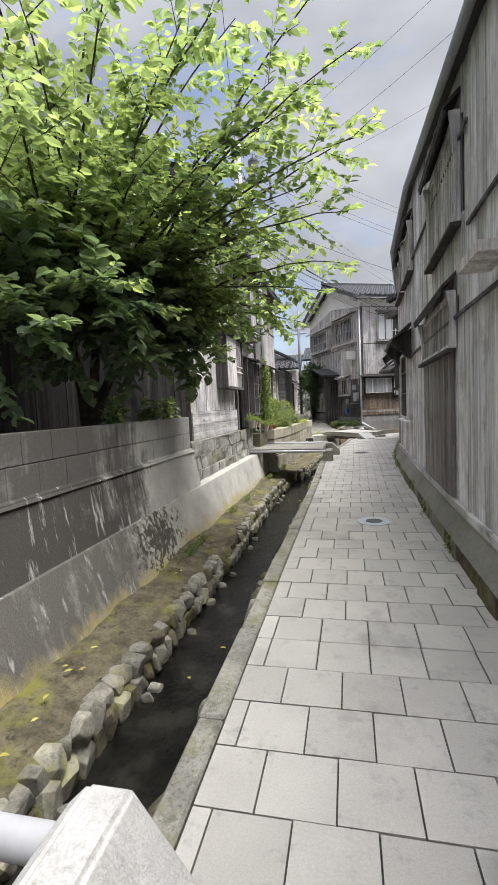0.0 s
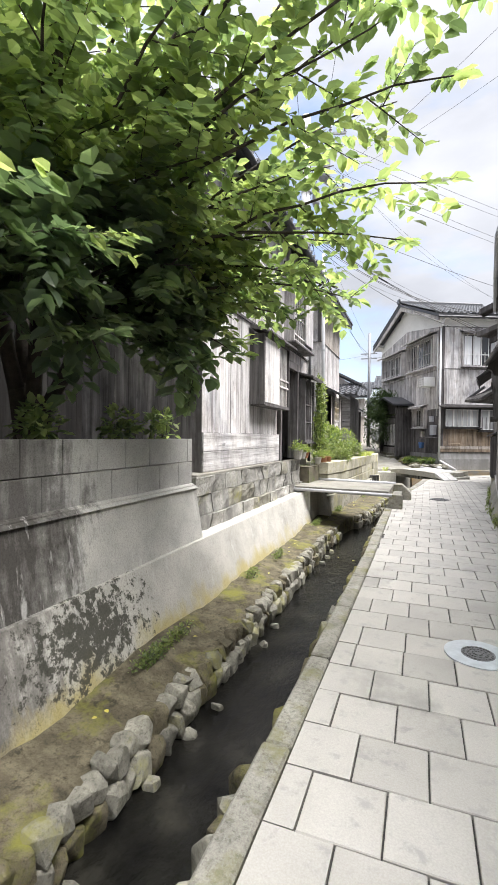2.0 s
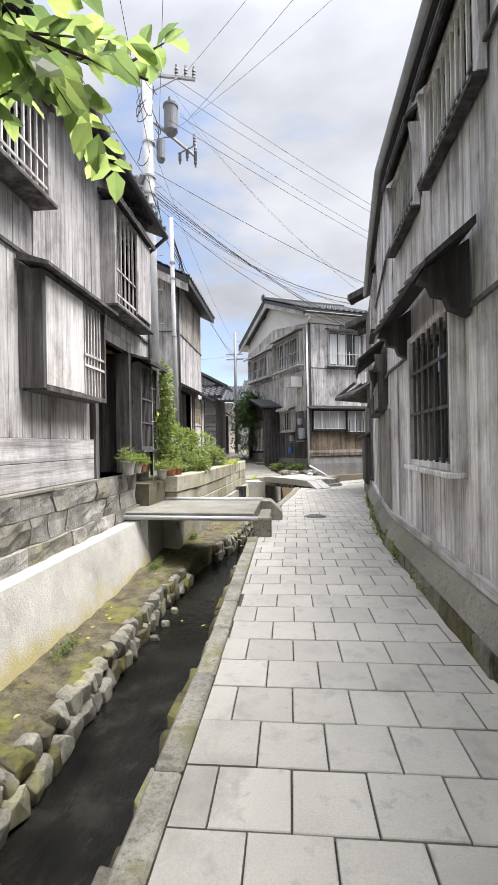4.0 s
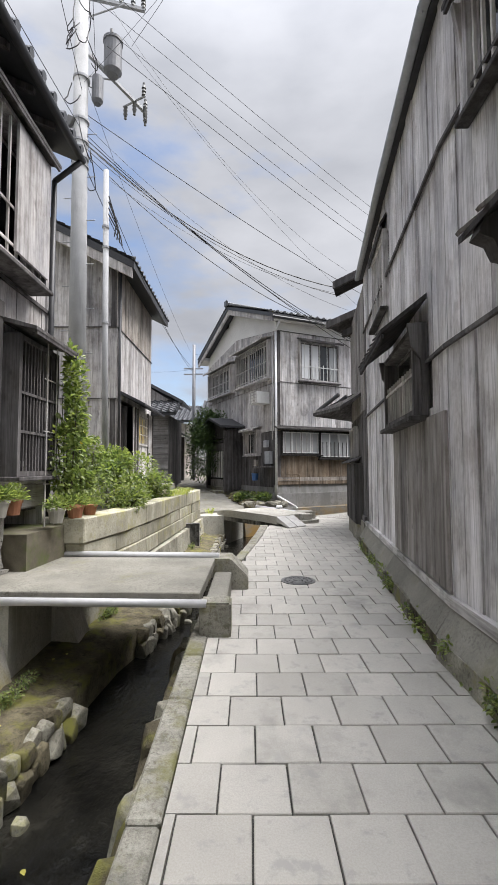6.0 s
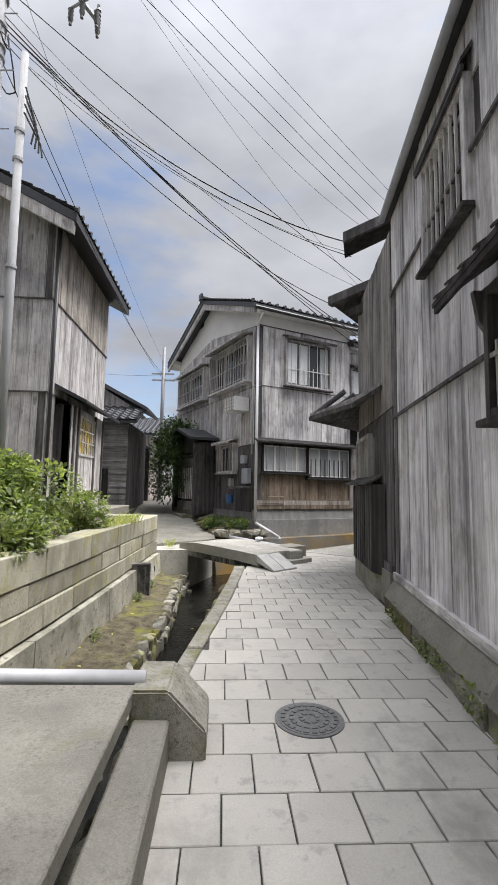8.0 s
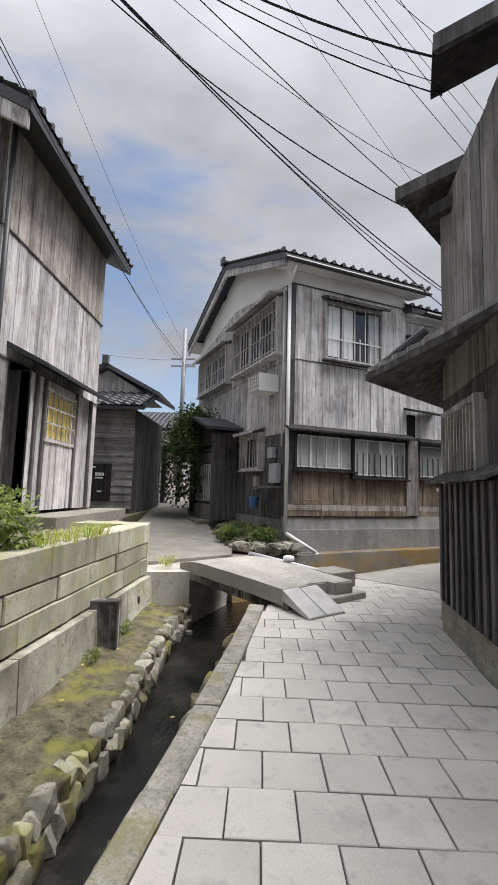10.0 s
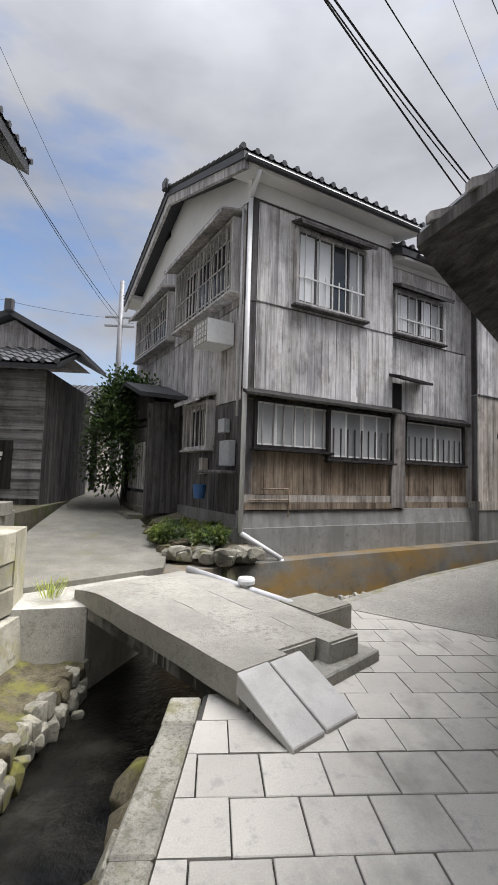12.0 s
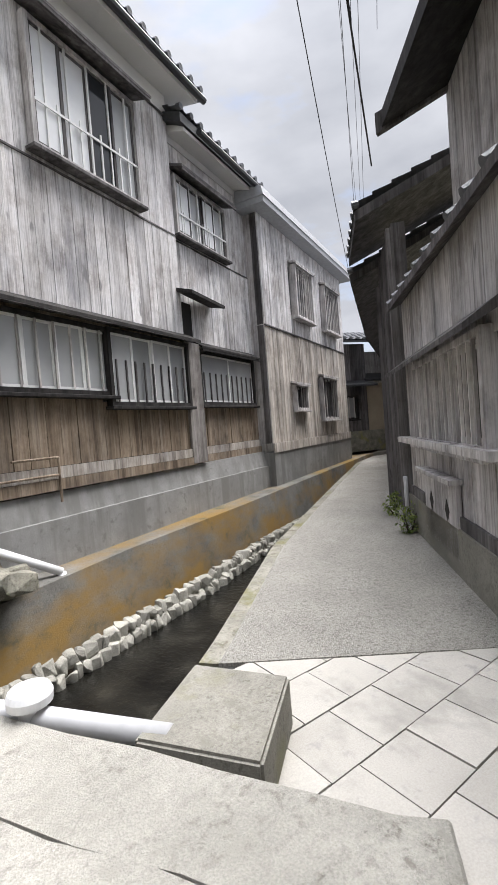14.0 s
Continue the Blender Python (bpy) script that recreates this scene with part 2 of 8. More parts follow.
TILE_LOOK = dict(rel=0.14, rough=0.75, vary=(0.90, 1.06), spots=(0.335, 0.323, 0.298), gritty=0.3, drip=(0.25, 0.24, 0.217), drip_scale=(1.5, 1.1, 1.0), drip_lo=0.55)
M_TILE = mineral("paving_tile", (0.425, 0.404, 0.364), 0.10, 1.4, **TILE_LOOK)
M_BED = mineral("joint_sand", (0.07, 0.068, 0.062), 0.2, 8)
M_KERB = mineral("kerb_concrete", (0.27, 0.258, 0.22), 0.28, 4, spots=(0.15, 0.14, 0.105), moss=(0.17, 0.162, 0.07), moss_lo=0.52, pits=2)
M_CONC = mineral("concrete", (0.235, 0.224, 0.194), 0.22, 2.0, spots=(0.20, 0.19, 0.16), pits=True, moss=(0.20, 0.19, 0.125), moss_lo=0.55)
M_CONC_WET = mineral("stained_concrete", (0.50, 0.485, 0.44), 0.16, 1.7, drip=(0.34, 0.325, 0.28), moss=(0.36, 0.31, 0.15), moss_lo=0.60, drip_scale=(1.6, 1.6, 0.7), white=(0.58, 0.57, 0.53), spots=(0.36, 0.345, 0.30), pits=True)
M_CONC_BLACK = mineral("black_stained_concrete", (0.30, 0.29, 0.275), 0.3, 1.8, drip=(0.04, 0.038, 0.036), spots=(0.11, 0.106, 0.10), drip_scale=(1.1, 1.1, 0.8), drip_lo=0.40, white=(0.42, 0.41, 0.39), pits=True)
M_CONC_RUST = mineral("rust_stained_concrete", (0.155, 0.150, 0.138), 0.35, 1.6, drip=(0.22, 0.14, 0.045), moss=(0.09, 0.088, 0.06), moss_lo=0.55, drip_scale=(0.45, 0.45, 0.9), drip_lo=0.45, pits=True)
M_CONC_DARK = mineral("plinth_concrete", (0.27, 0.267, 0.26), 0.2, 2.2, spots=(0.19, 0.187, 0.18), drip=(0.20, 0.196, 0.188))
M_ASPH = mineral("washed_gravel_concrete", (0.40, 0.383, 0.345), 0.15, 1.0, rel=1.2, gritty=1.0, pits=3)
M_STONE = mineral("grey_stone", (0.235, 0.224, 0.184), 0.35, 6, spots=(0.14, 0.132, 0.10), moss=(0.25, 0.238, 0.085), moss_lo=0.54, vary=(0.65, 1.25), pits=2)
M_BASE = mineral("grey_ashlar", (0.37, 0.358, 0.325), 0.28, 4, spots=(0.17, 0.163, 0.145), moss=(0.34, 0.33, 0.22), moss_lo=0.56, vary=(0.70, 1.18), drip=(0.19, 0.184, 0.17), drip_scale=(2.6, 2.6, 1.6), rel=0.9, pits=2)
M_TUFF = mineral("dressed_stone", (0.43, 0.408, 0.325), 0.2, 3, spots=(0.30, 0.28, 0.19), moss=(0.36, 0.335, 0.15), moss_lo=0.52, vary=(0.75, 1.15), drip=(0.27, 0.255, 0.195), drip_scale=(2.2, 2.2, 0.9), pits=True)
M_MOSS = mineral("mossy_ledge", (0.125, 0.108, 0.07), 0.5, 6, spots=(0.045, 0.04, 0.025), moss=(0.195, 0.19, 0.045), moss_lo=0.51, rel=1.0, pits=2)
M_RAMP = mineral("smooth_ramp_concrete", (0.45, 0.44, 0.42), 0.12, 2.0, spots=(0.38, 0.37, 0.35), rel=0.2, gritty=0.4, drip=(0.34, 0.33, 0.31), drip_scale=(1.6, 1.6, 1.0), drip_lo=0.52)
M_GRANITE = mineral("rough_bridge_stone", (0.36, 0.346, 0.308), 0.14, 2.5, spots=(0.31, 0.298, 0.262), rel=0.9, pits=4)
M_POST = mineral("pale_post_stone", (0.52, 0.508, 0.475), 0.14, 4, spots=(0.42, 0.408, 0.375), rel=0.5, pits=True)
M_EARTH = mineral("earth", (0.13, 0.115, 0.085), 0.3, 5, moss=(0.09, 0.11, 0.035), moss_lo=0.5)
M_ROOF = plain("grey_roof_tile", (0.085, 0.088, 0.095), 0.42, var=0.3)
M_ROOFD = plain("dark_roof_edge", (0.035, 0.036, 0.04), 0.5, var=0.25)
M_PIPE = plain("grey_plastic_pipe", (0.45, 0.45, 0.46), 0.45, var=0.08)
M_DOWN = plain("pale_plastic_downpipe", (0.72, 0.72, 0.73), 0.5, var=0.05)
M_METAL = plain("galvanised_metal", (0.38, 0.39, 0.41), 0.6, 0.15)
M_POLE = mineral("pole_concrete", (0.42, 0.424, 0.432), 0.10, 3, rel=0.15, drip=(0.24, 0.24, 0.243), drip_scale=(6, 6, 0.5), drip_lo=0.56)
M_IRON = plain("cast_iron", (0.16, 0.16, 0.158), 0.55, 0.4, 0.25, 30)
M_CABLE = plain("black_cable", (0.02, 0.02, 0.021), 0.6)
M_YELLOW = plain("yellow_band", (0.75, 0.6, 0.06), 0.6)
M_WHITE = plain("white_paint", (0.74, 0.74, 0.73), 0.5, var=0.06)
M_PAPER = plain("white_screen", (0.78, 0.79, 0.80), 0.12, var=0.05, scale=3)
M_AMBER = plain("amber_glass", (0.80, 0.62, 0.17), 0.35, var=0.2, scale=5)
M_BLUE = plain("blue_plastic", (0.05, 0.14, 0.36), 0.4)
M_COVER = plain("pale_blue_cover_ring", (0.46, 0.49, 0.51), 0.7, var=0.15)
M_GLASS = glass("dark_glass", (0.035, 0.038, 0.042))
M_CURTAIN = glass("curtained_glass", (0.46, 0.47, 0.475), 0.08)
M_FROST = glass("frosted_glass", (0.30, 0.31, 0.315), 0.35)
# near-black that stands in for darkness inside rooms and holes
M_INSIDE = plain("shade_black", (0.02, 0.018, 0.017), 0.9)
M_BARK = mineral("bark", (0.075, 0.062, 0.05), 0.35, 14, rel=0.9)
M_LEAF = leafy("leaves", (0.075, 0.100, 0.065), (0.235, 0.262, 0.140), 0.62)
# blue-green tint puts the lower crown's shade into the leaf colour
M_LEAFB = leafy("broad_leaves", (0.085, 0.115, 0.082), (0.195, 0.235, 0.160), 0.50)
M_LEAF2 = leafy("shrub_leaves", (0.06, 0.088, 0.032), (0.21, 0.235, 0.082), 0.36)
M_LEAFD = leafy("dark_leaves", (0.030, 0.052, 0.024), (0.080, 0.115, 0.045), 0.25)
M_ORANGE = plain("orange_reflection", (0.50, 0.20, 0.07), 0.5)
M_POT = plain("pot", (0.42, 0.40, 0.37), 0.7)
M_TERRA = plain("terracotta", (0.36, 0.16, 0.09), 0.8)


def water_mat():
    m, n, l, b = mat_base("dark_water")
    a = noise_tex(n, l, position(n, l, (1, 0.6, 1), False), 14, 5, 0.6)
    deep = noise_tex(n, l, position(n, l, (1, 1, 1), False), 2.5, 5, 0.6)
    l.new(ramp(n, l, deep, [(0.35, (0.003, 0.003, 0.003)), (0.55, (0.012, 0.0115, 0.0095)), (0.72, (0.032, 0.030, 0.024))]), b.inputs["Base Color"])
    b.inputs["Roughness"].default_value = 0.03
    b.inputs["IOR"].default_value = 1.33
    bump(n, l, b, a, 0.55, 0.03)
    return m


M_WATER = water_mat()


def axis_mask(n, l, axis, lo, hi, a, b):
    """A soft mask along one world axis."""
    g = n.new("ShaderNodeNewGeometry")
    sp = n.new("ShaderNodeSeparateXYZ")
    l.new(g.outputs["Position"], sp.inputs[0])
    m = n.new("ShaderNodeMapRange")
    for key, v in (("From Min", lo), ("From Max", hi), ("To Min", a), ("To Max", b)):
        m.inputs[key].default_value = v
    l.new(sp.outputs[axis], m.inputs["Value"])
    return m.outputs["Result"]


def calc(n, l, op, a, b):
    m = n.new("ShaderNodeMath")
    m.operation = op
    for sock, v in zip(m.inputs, (a, b)):
        if isinstance(v, (int, float)):
            sock.default_value = v
        else:
            l.new(v, sock)
    return m.outputs[0]


def canal_wall(name, base, black, amount=0.0, ochre=False, chalk=True):
    """Old canal wall: pale render, black water stains that fade out along the bank, chalky drips, ochre algae at the foot."""
    m, n, l, b = mat_base(name)
    p = position(n, l, (1, 1, 1), False)
    a = noise_tex(n, l, p, 1.8, 7, 0.65)
    col = ramp(n, l, a, [(0.30, tuple(c * 0.72 for c in base)), (0.52, base), (0.70, tuple(c * 1.18 for c in base))])
    fade = axis_mask(n, l, "Y", 4.0, 6.4, 0.16, -0.22)
    drips = noise_tex(n, l, position(n, l, (4.5, 4.5, 0.7), False), 1.0, 7, 0.68)
    blots = noise_tex(n, l, position(n, l, (1.5, 1.5, 1.9), False), 1.0, 7, 0.7)
    k = calc(n, l, "ADD", calc(n, l, "ADD", calc(n, l, "MULTIPLY", drips, 0.55), calc(n, l, "MULTIPLY", blots, 0.45)), fade)
    k = calc(n, l, "ADD", calc(n, l, "MULTIPLY", k, 2.1), amount - 0.55)
    col = mixc(n, l, ramp(n, l, k, [(0.40, (0, 0, 0)), (0.53, (0.68, 0.68, 0.68)), (0.70, (0.97, 0.97, 0.97))]), col, black)
    if chalk:
        w = noise_tex(n, l, position(n, l, (9, 9, 0.9), False), 1.0, 6, 0.65)
        col = mixc(n, l, ramp(n, l, w, [(0.59, (0, 0, 0)), (0.67, (0.65, 0.65, 0.65))]), col, (0.55, 0.54, 0.51))
    if ochre:
        low = axis_mask(n, l, "Z", -0.46, 0.02, 0.30, -0.22)
        o = calc(n, l, "ADD", noise_tex(n, l, position(n, l, (2.2, 2.2, 1.2), False), 1.0, 6, 0.65), low)
        col = mixc(n, l, ramp(n, l, o, [(0.55, (0, 0, 0)), (0.78, (0.8, 0.8, 0.8))]), col, (0.40, 0.335, 0.13))
        d = n.new("ShaderNodeVectorMath")
        d.operation = "DISTANCE"
        mp = n.new("ShaderNodeMapping")
        mp.inputs["Scale"].default_value = (0, 1.0, 1.6)
        l.new(p, mp.inputs["Vector"])
        l.new(mp.outputs["Vector"], d.inputs[0])
        d.inputs[1].default_value = (0, 5.25, -0.12)
        lichen = calc(n, l, "SUBTRACT", noise_tex(n, l, p, 11, 6, 0.75), calc(n, l, "MULTIPLY", d.outputs["Value"], 0.30))
        col = mixc(n, l, ramp(n, l, lichen, [(0.34, (0, 0, 0)), (0.40, (0.92, 0.92, 0.92))]), col, (0.05, 0.05, 0.038))
    grit = noise_tex(n, l, p, 70, 5, 0.75)
    col = mixc(n, l, 0.7, col, ramp(n, l, grit, [(0.32, (0.55, 0.55, 0.54)), (0.5, (1, 1, 1)), (0.7, (1.15, 1.15, 1.15))]), "MULTIPLY")
    l.new(col, b.inputs["Base Color"])
    b.inputs["Roughness"].default_value = 0.92
    b.inputs["Specular IOR Level"].default_value = 0.25
    bump(n, l, b, calc(n, l, "ADD", grit, a), 0.7, 0.012)
    return m


M_WALL_FOOT = canal_wall("sloping_canal_render", (0.46, 0.442, 0.398), (0.12, 0.112, 0.100), -0.10, ochre=True)
M_WALL_MID = canal_wall("stained_wall_render", (0.47, 0.457, 0.42), (0.058, 0.053, 0.047), 0.02)
M_WALL_TOP = canal_wall("weathered_block", (0.42, 0.41, 0.385), (0.10, 0.094, 0.086), 0.0, chalk=False)

# ---------------------------------------------------------------- building helpers
WORLD_M = {}
UNIT = {}


def thing(name, x, y, z, label, category, group="", kind="", rz=0):
    ob = new(name)
    ob.matrix_world = pose(x, y, z, 0, 0, rz)
    ob.empty_display_size = 0.1
    WORLD_M[ob] = pose(x, y, z, 0, 0, rz)
    return tagged(ob, label, category, group, kind)


def mesh_of(name, bm, material, smooth=False):
    me = bpy.data.meshes.new(name)
    bmesh.ops.recalc_face_normals(bm, faces=bm.faces[:])
    bm.to_mesh(me)
    bm.free()
    me.materials.append(material)
    if smooth:
        for p in me.polygons:
            p.use_smooth = True
    return me


def attach(ob, parent):
    ob.parent = parent
    ob.matrix_parent_inverse = WORLD_M[parent].inverted()


def part(name, bm, material, parent=None, label="", smooth=False, kind=""):
    ob = new(name, mesh_of(name, bm, material, smooth))
    WORLD_M[ob] = Matrix.Identity(4)
    if parent is not None:
        attach(ob, parent)
    return tagged(ob, label, kind=kind)


def solo(name, bm, material, label, category, group="", kind="", smooth=False):
    ob = part(name, bm, material, None, label, smooth)
    return tagged(ob, label, category, group, kind)


def bx(bm, x0, y0, z0, x1, y1, z1, M=None):
    vs = [bm.verts.new(Vector(c) if M is None else M @ Vector(c)) for c in
          ((x0, y0, z0), (x1, y0, z0), (x1, y1, z0), (x0, y1, z0), (x0, y0, z1), (x1, y0, z1), (x1, y1, z1), (x0, y1, z1))]
    for f in ((0, 3, 2, 1), (4, 5, 6, 7), (0, 1, 5, 4), (1, 2, 6, 5), (2, 3, 7, 6), (3, 0, 4, 7)):
        bm.faces.new([vs[i] for i in f])
    return vs


def hull(bm, low, high, M=None):
    """A solid between two rings of points of equal length."""
    t = (lambda p: Vector(p)) if M is None else (lambda p: M @ Vector(p))
    a, b = [bm.verts.new(t(p)) for p in low], [bm.verts.new(t(p)) for p in high]
    bm.faces.new(a[::-1])
    bm.faces.new(b)
    k = len(a)
    for i in range(k):
        bm.faces.new((a[i], a[(i + 1) % k], b[(i + 1) % k], b[i]))


def prism(bm, pts, z0, z1, M=None):
    hull(bm, [(x, y, z0) for x, y in pts], [(x, y, z1) for x, y in pts], M)


def rod(bm, p, q, r, n=8, r2=None):
    p, q = Vector(p), Vector(q)
    d = (q - p).normalized()
    a = d.orthogonal().normalized()
    b = d.cross(a)
    ring = lambda c, rr: [c + (a * math.cos(2 * math.pi * i / n) + b * math.sin(2 * math.pi * i / n)) * rr for i in range(n)]
    hull(bm, ring(p, r), ring(q, r if r2 is None else r2))


def soften(bm, w=0.01, seg=1):
    bmesh.ops.bevel(bm, geom=bm.edges[:], offset=w, segments=seg, affect="EDGES", clamp_overlap=True)


def weld(bm):
    """Join neighbouring blocks of a strip into one solid and drop the faces between them."""
    bmesh.ops.remove_doubles(bm, verts=bm.verts[:], dist=0.0005)
    bm.verts.index_update()
    seen = collections.defaultdict(list)
    for f in bm.faces:
        seen[tuple(sorted(v.index for v in f.verts))].append(f)
    twins = [f for fs in seen.values() if len(fs) > 1 for f in fs]
    if twins:
        bmesh.ops.delete(bm, geom=twins, context="FACES_ONLY")


def B():
    return bmesh.new()


def one_box(name, c, material, parent, label="", M=None, w=0.0):
    bm = B()
    bx(bm, *c, M)
    if w:
        soften(bm, w)
    return part(name, bm, material, parent, label)


def unit_box(material):
    if material.name not in UNIT:
        bm = B()
        bx(bm, 0, 0, 0, 1, 1, 1)
        UNIT[material.name] = mesh_of("board_" + material.name, bm, material)
    return UNIT[material.name]


def board(name, M, x0, y0, z0, x1, y1, z1, material, parent):
    """A piece: shares one unit mesh with its like."""
    ob = new(name, unit_box(material))
    ob.parent = parent
    ob.matrix_parent_inverse = WORLD_M[parent].inverted()
    ob.matrix_basis = M @ pose(x0, y0, z0) @ Matrix.Diagonal((x1 - x0, y1 - y0, z1 - z0, 1))
    return ob


def spans(lo, hi, cuts):
    """What is left of lo..hi outside the cuts."""
    out = [(lo, hi)]
    for a, b in cuts:
        nxt = []
        for p, q in out:
            if b <= p or a >= q:
                nxt.append((p, q))
            else:
                if a > p:
                    nxt.append((p, a))
                if b < q:
                    nxt.append((b, q))
        out = nxt
    return [s for s in out if s[1] - s[0] > 0.02]


def wall(house, M, length, z0, z1, opens, material, step=0.2, seed=1, thick=0.14, top=None, label="", back=None, jut=0.012, batten=0.0):
    """A boarded wall. M: x along the wall, y into the house. opens: (x0, x1, z0, z1). top(x): its upper edge."""
    rng = random.Random(seed)
    bm = B()
    xs = sorted({0.0, length, *(min(max(v, 0), length) for o in opens for v in o[:2])})
    for a, b in zip(xs, xs[1:]):
        cuts = [(o[2], o[3]) for o in opens if o[0] < (a + b) / 2 < o[1]]
        za, zb = (top(a), top(b)) if top else (z1, z1)
        if abs(za - zb) < 1e-4:
            for p, q in spans(z0, za, cuts):
                bx(bm, a, 0.025, p, b, 0.025 + thick, q, M)
        else:
            n = max(1, int((b - a) / 0.5))
            for i in range(n):
                c, d = a + (b - a) * i / n, a + (b - a) * (i + 1) / n
                ss = spans(z0, min(top(c), top(d)), cuts)
                for j, (p, q) in enumerate(ss):
                    if j < len(ss) - 1:
                        bx(bm, c, 0.025, p, d, 0.025 + thick, q, M)
                    else:
                        hull(bm, [(c, 0.025, p), (d, 0.025, p), (d, 0.025 + thick, p), (c, 0.025 + thick, p)],
                             [(c, 0.025, top(c)), (d, 0.025, top(d)), (d, 0.025 + thick, top(d)), (c, 0.025 + thick, top(c))], M)
    weld(bm)
    w = part("wall", bm, back or W_DARK, house, label)
    x = 0.0
    while x < length - 0.01:
        e = min(length, x + step * rng.uniform(0.85, 1.15))
        if length - e < step * 0.4:
            e = length
        cuts = [(o[2], o[3]) for o in opens if o[0] < e - 0.02 and o[1] > x + 0.02]
        zt = min(top(x), top(e)) if top else z1
        for p, q in spans(z0, zt, cuts):
            j = rng.uniform(0, jut)
            board("board", M, x + 0.003, j - 0.004, p, e - 0.004, 0.024, q, material, w)
            if batten:
                board("batten", M, e - 0.02, -0.022, p, e + 0.02, -0.005, q, material, w)
        x = e
    return w


def window(house, M, w, h, bars=6, frame_mat=None, pane=None, proud=0.12, hood=0.0, sill=True, rails=(0.33,), mull=1, bar_mat=None,
           sash=None, depth=0.06, bar_w=0.022, hood_mat=None, name="window", brackets=False, screen=0.0, label="", hood_tilt=0.10, bar_h=1.0, hood_drop=0.0, pickets=0):
    """A boxed window. M: lower left corner on the wall's face, x along it, y into the house."""
    frame_mat, pane, bar_mat, sash = frame_mat or W_DARK, pane or M_GLASS, bar_mat or W_SLAT, sash or frame_mat
    f = 0.055
    bm = B()
    bx(bm, -f, -proud, -f, 0, depth + 0.04, h + f, M)
    bx(bm, w, -proud, -f, w + f, depth + 0.04, h + f, M)
    bx(bm, 0, -proud + 0.003, h, w, depth + 0.04, h + f - 0.003, M)
    bx(bm, 0, -proud + 0.003, -f + 0.003, w, depth + 0.04, 0, M)
    win = part(name, bm, frame_mat, house, label)
    n = mull + 1
    for i in range(n):
        a, b = w * i / n, w * (i + 1) / n
        off = 0.0 if i % 2 else 0.022
        one_box("pane", (a + 0.03, depth - off, 0.03, b - 0.03, depth - off + 0.006, h - 0.03), pane[i % len(pane)] if isinstance(pane, tuple) else pane, win, M=M)
        bm = B()
        s = 0.032
        bx(bm, a, depth - 0.012 - off, 0, a + s, depth + 0.01 - off, h, M)
        bx(bm, b - s, depth - 0.012 - off, 0, b, depth + 0.01 - off, h, M)
        bx(bm, a + s, depth - 0.011 - off, 0, b - s, depth + 0.009 - off, s, M)
        bx(bm, a + s, depth - 0.011 - off, h - s, b - s, depth + 0.009 - off, h, M)
        part("sash", bm, sash, win)
    if bars:
        for i in range(bars):
            x = w * (i + 0.5) / bars
            board("bar", M, x - bar_w / 2, -proud + 0.02, 0, x + bar_w / 2, -proud + 0.042, h * bar_h, bar_mat, win)
        for i in range(pickets):
            x = w * (i + 1) / (pickets + 1)
            board("picket", M, x - 0.011, -proud + 0.022, 0, x + 0.011, -proud + 0.040, h * 0.44, bar_mat, win)
        for r in rails:
            board("rail", M, 0, -proud + 0.008, h * r - 0.014, w, -proud + 0.02, h * r + 0.014, bar_mat, win)
    if sill:
        one_box("sill", (-f - 0.04, -proud - 0.05, -f - 0.045, w + f + 0.04, -0.005, -f - 0.002), hood_mat or frame_mat, win, M=M, w=0.006)
    if hood:
        bm = B()
        k = 0.07
        a, b = -f - k, w + f + k
        h -= hood_drop
        hull(bm, [(a, -hood, h + f + 0.01), (b, -hood, h + f + 0.01), (b, -0.004, h + f + 0.01 + hood_tilt), (a, -0.004, h + f + 0.01 + hood_tilt)],
             [(a, -hood, h + f + 0.045), (b, -hood, h + f + 0.045), (b, -0.004, h + f + 0.055 + hood_tilt), (a, -0.004, h + f + 0.055 + hood_tilt)], M)
        part("hood", bm, hood_mat or frame_mat, win)
        bm = B()
        bx(bm, a + 0.02, -hood + 0.005, h + f - 0.03, b - 0.02, -hood + 0.03, h + f + 0.012, M)
        part("hood_edge", bm, hood_mat or frame_mat, win)
        h += hood_drop
    if brackets:
        for x in (-f - 0.045, w + f):
            bm = B()
            prof = [(-0.004, h + f), (-proud - 0.05, h + f), (-proud - 0.02, h * 0.8), (-0.06, h * 0.62), (-0.045, h * 0.2), (-0.07, -f), (-0.004, -f)]
            hull(bm, [(x, y, z) for y, z in prof], [(x + 0.045, y, z) for y, z in prof], M)
            part("bracket", bm, frame_mat, win)
    return win


def sheet_roof(house, M, length, pts, thick, material, name="roof", label=""):
    """A roof of constant section: pts (y, z) along the slope, in M, over x 0..length."""
    bm = B()
    sec = [(y, z) for y, z in pts] + [(y, z - thick) for y, z in reversed(pts)]
    hull(bm, [(0, y, z) for y, z in sec], [(length, y, z) for y, z in sec], M)
    return part(name, bm, material, house, label)


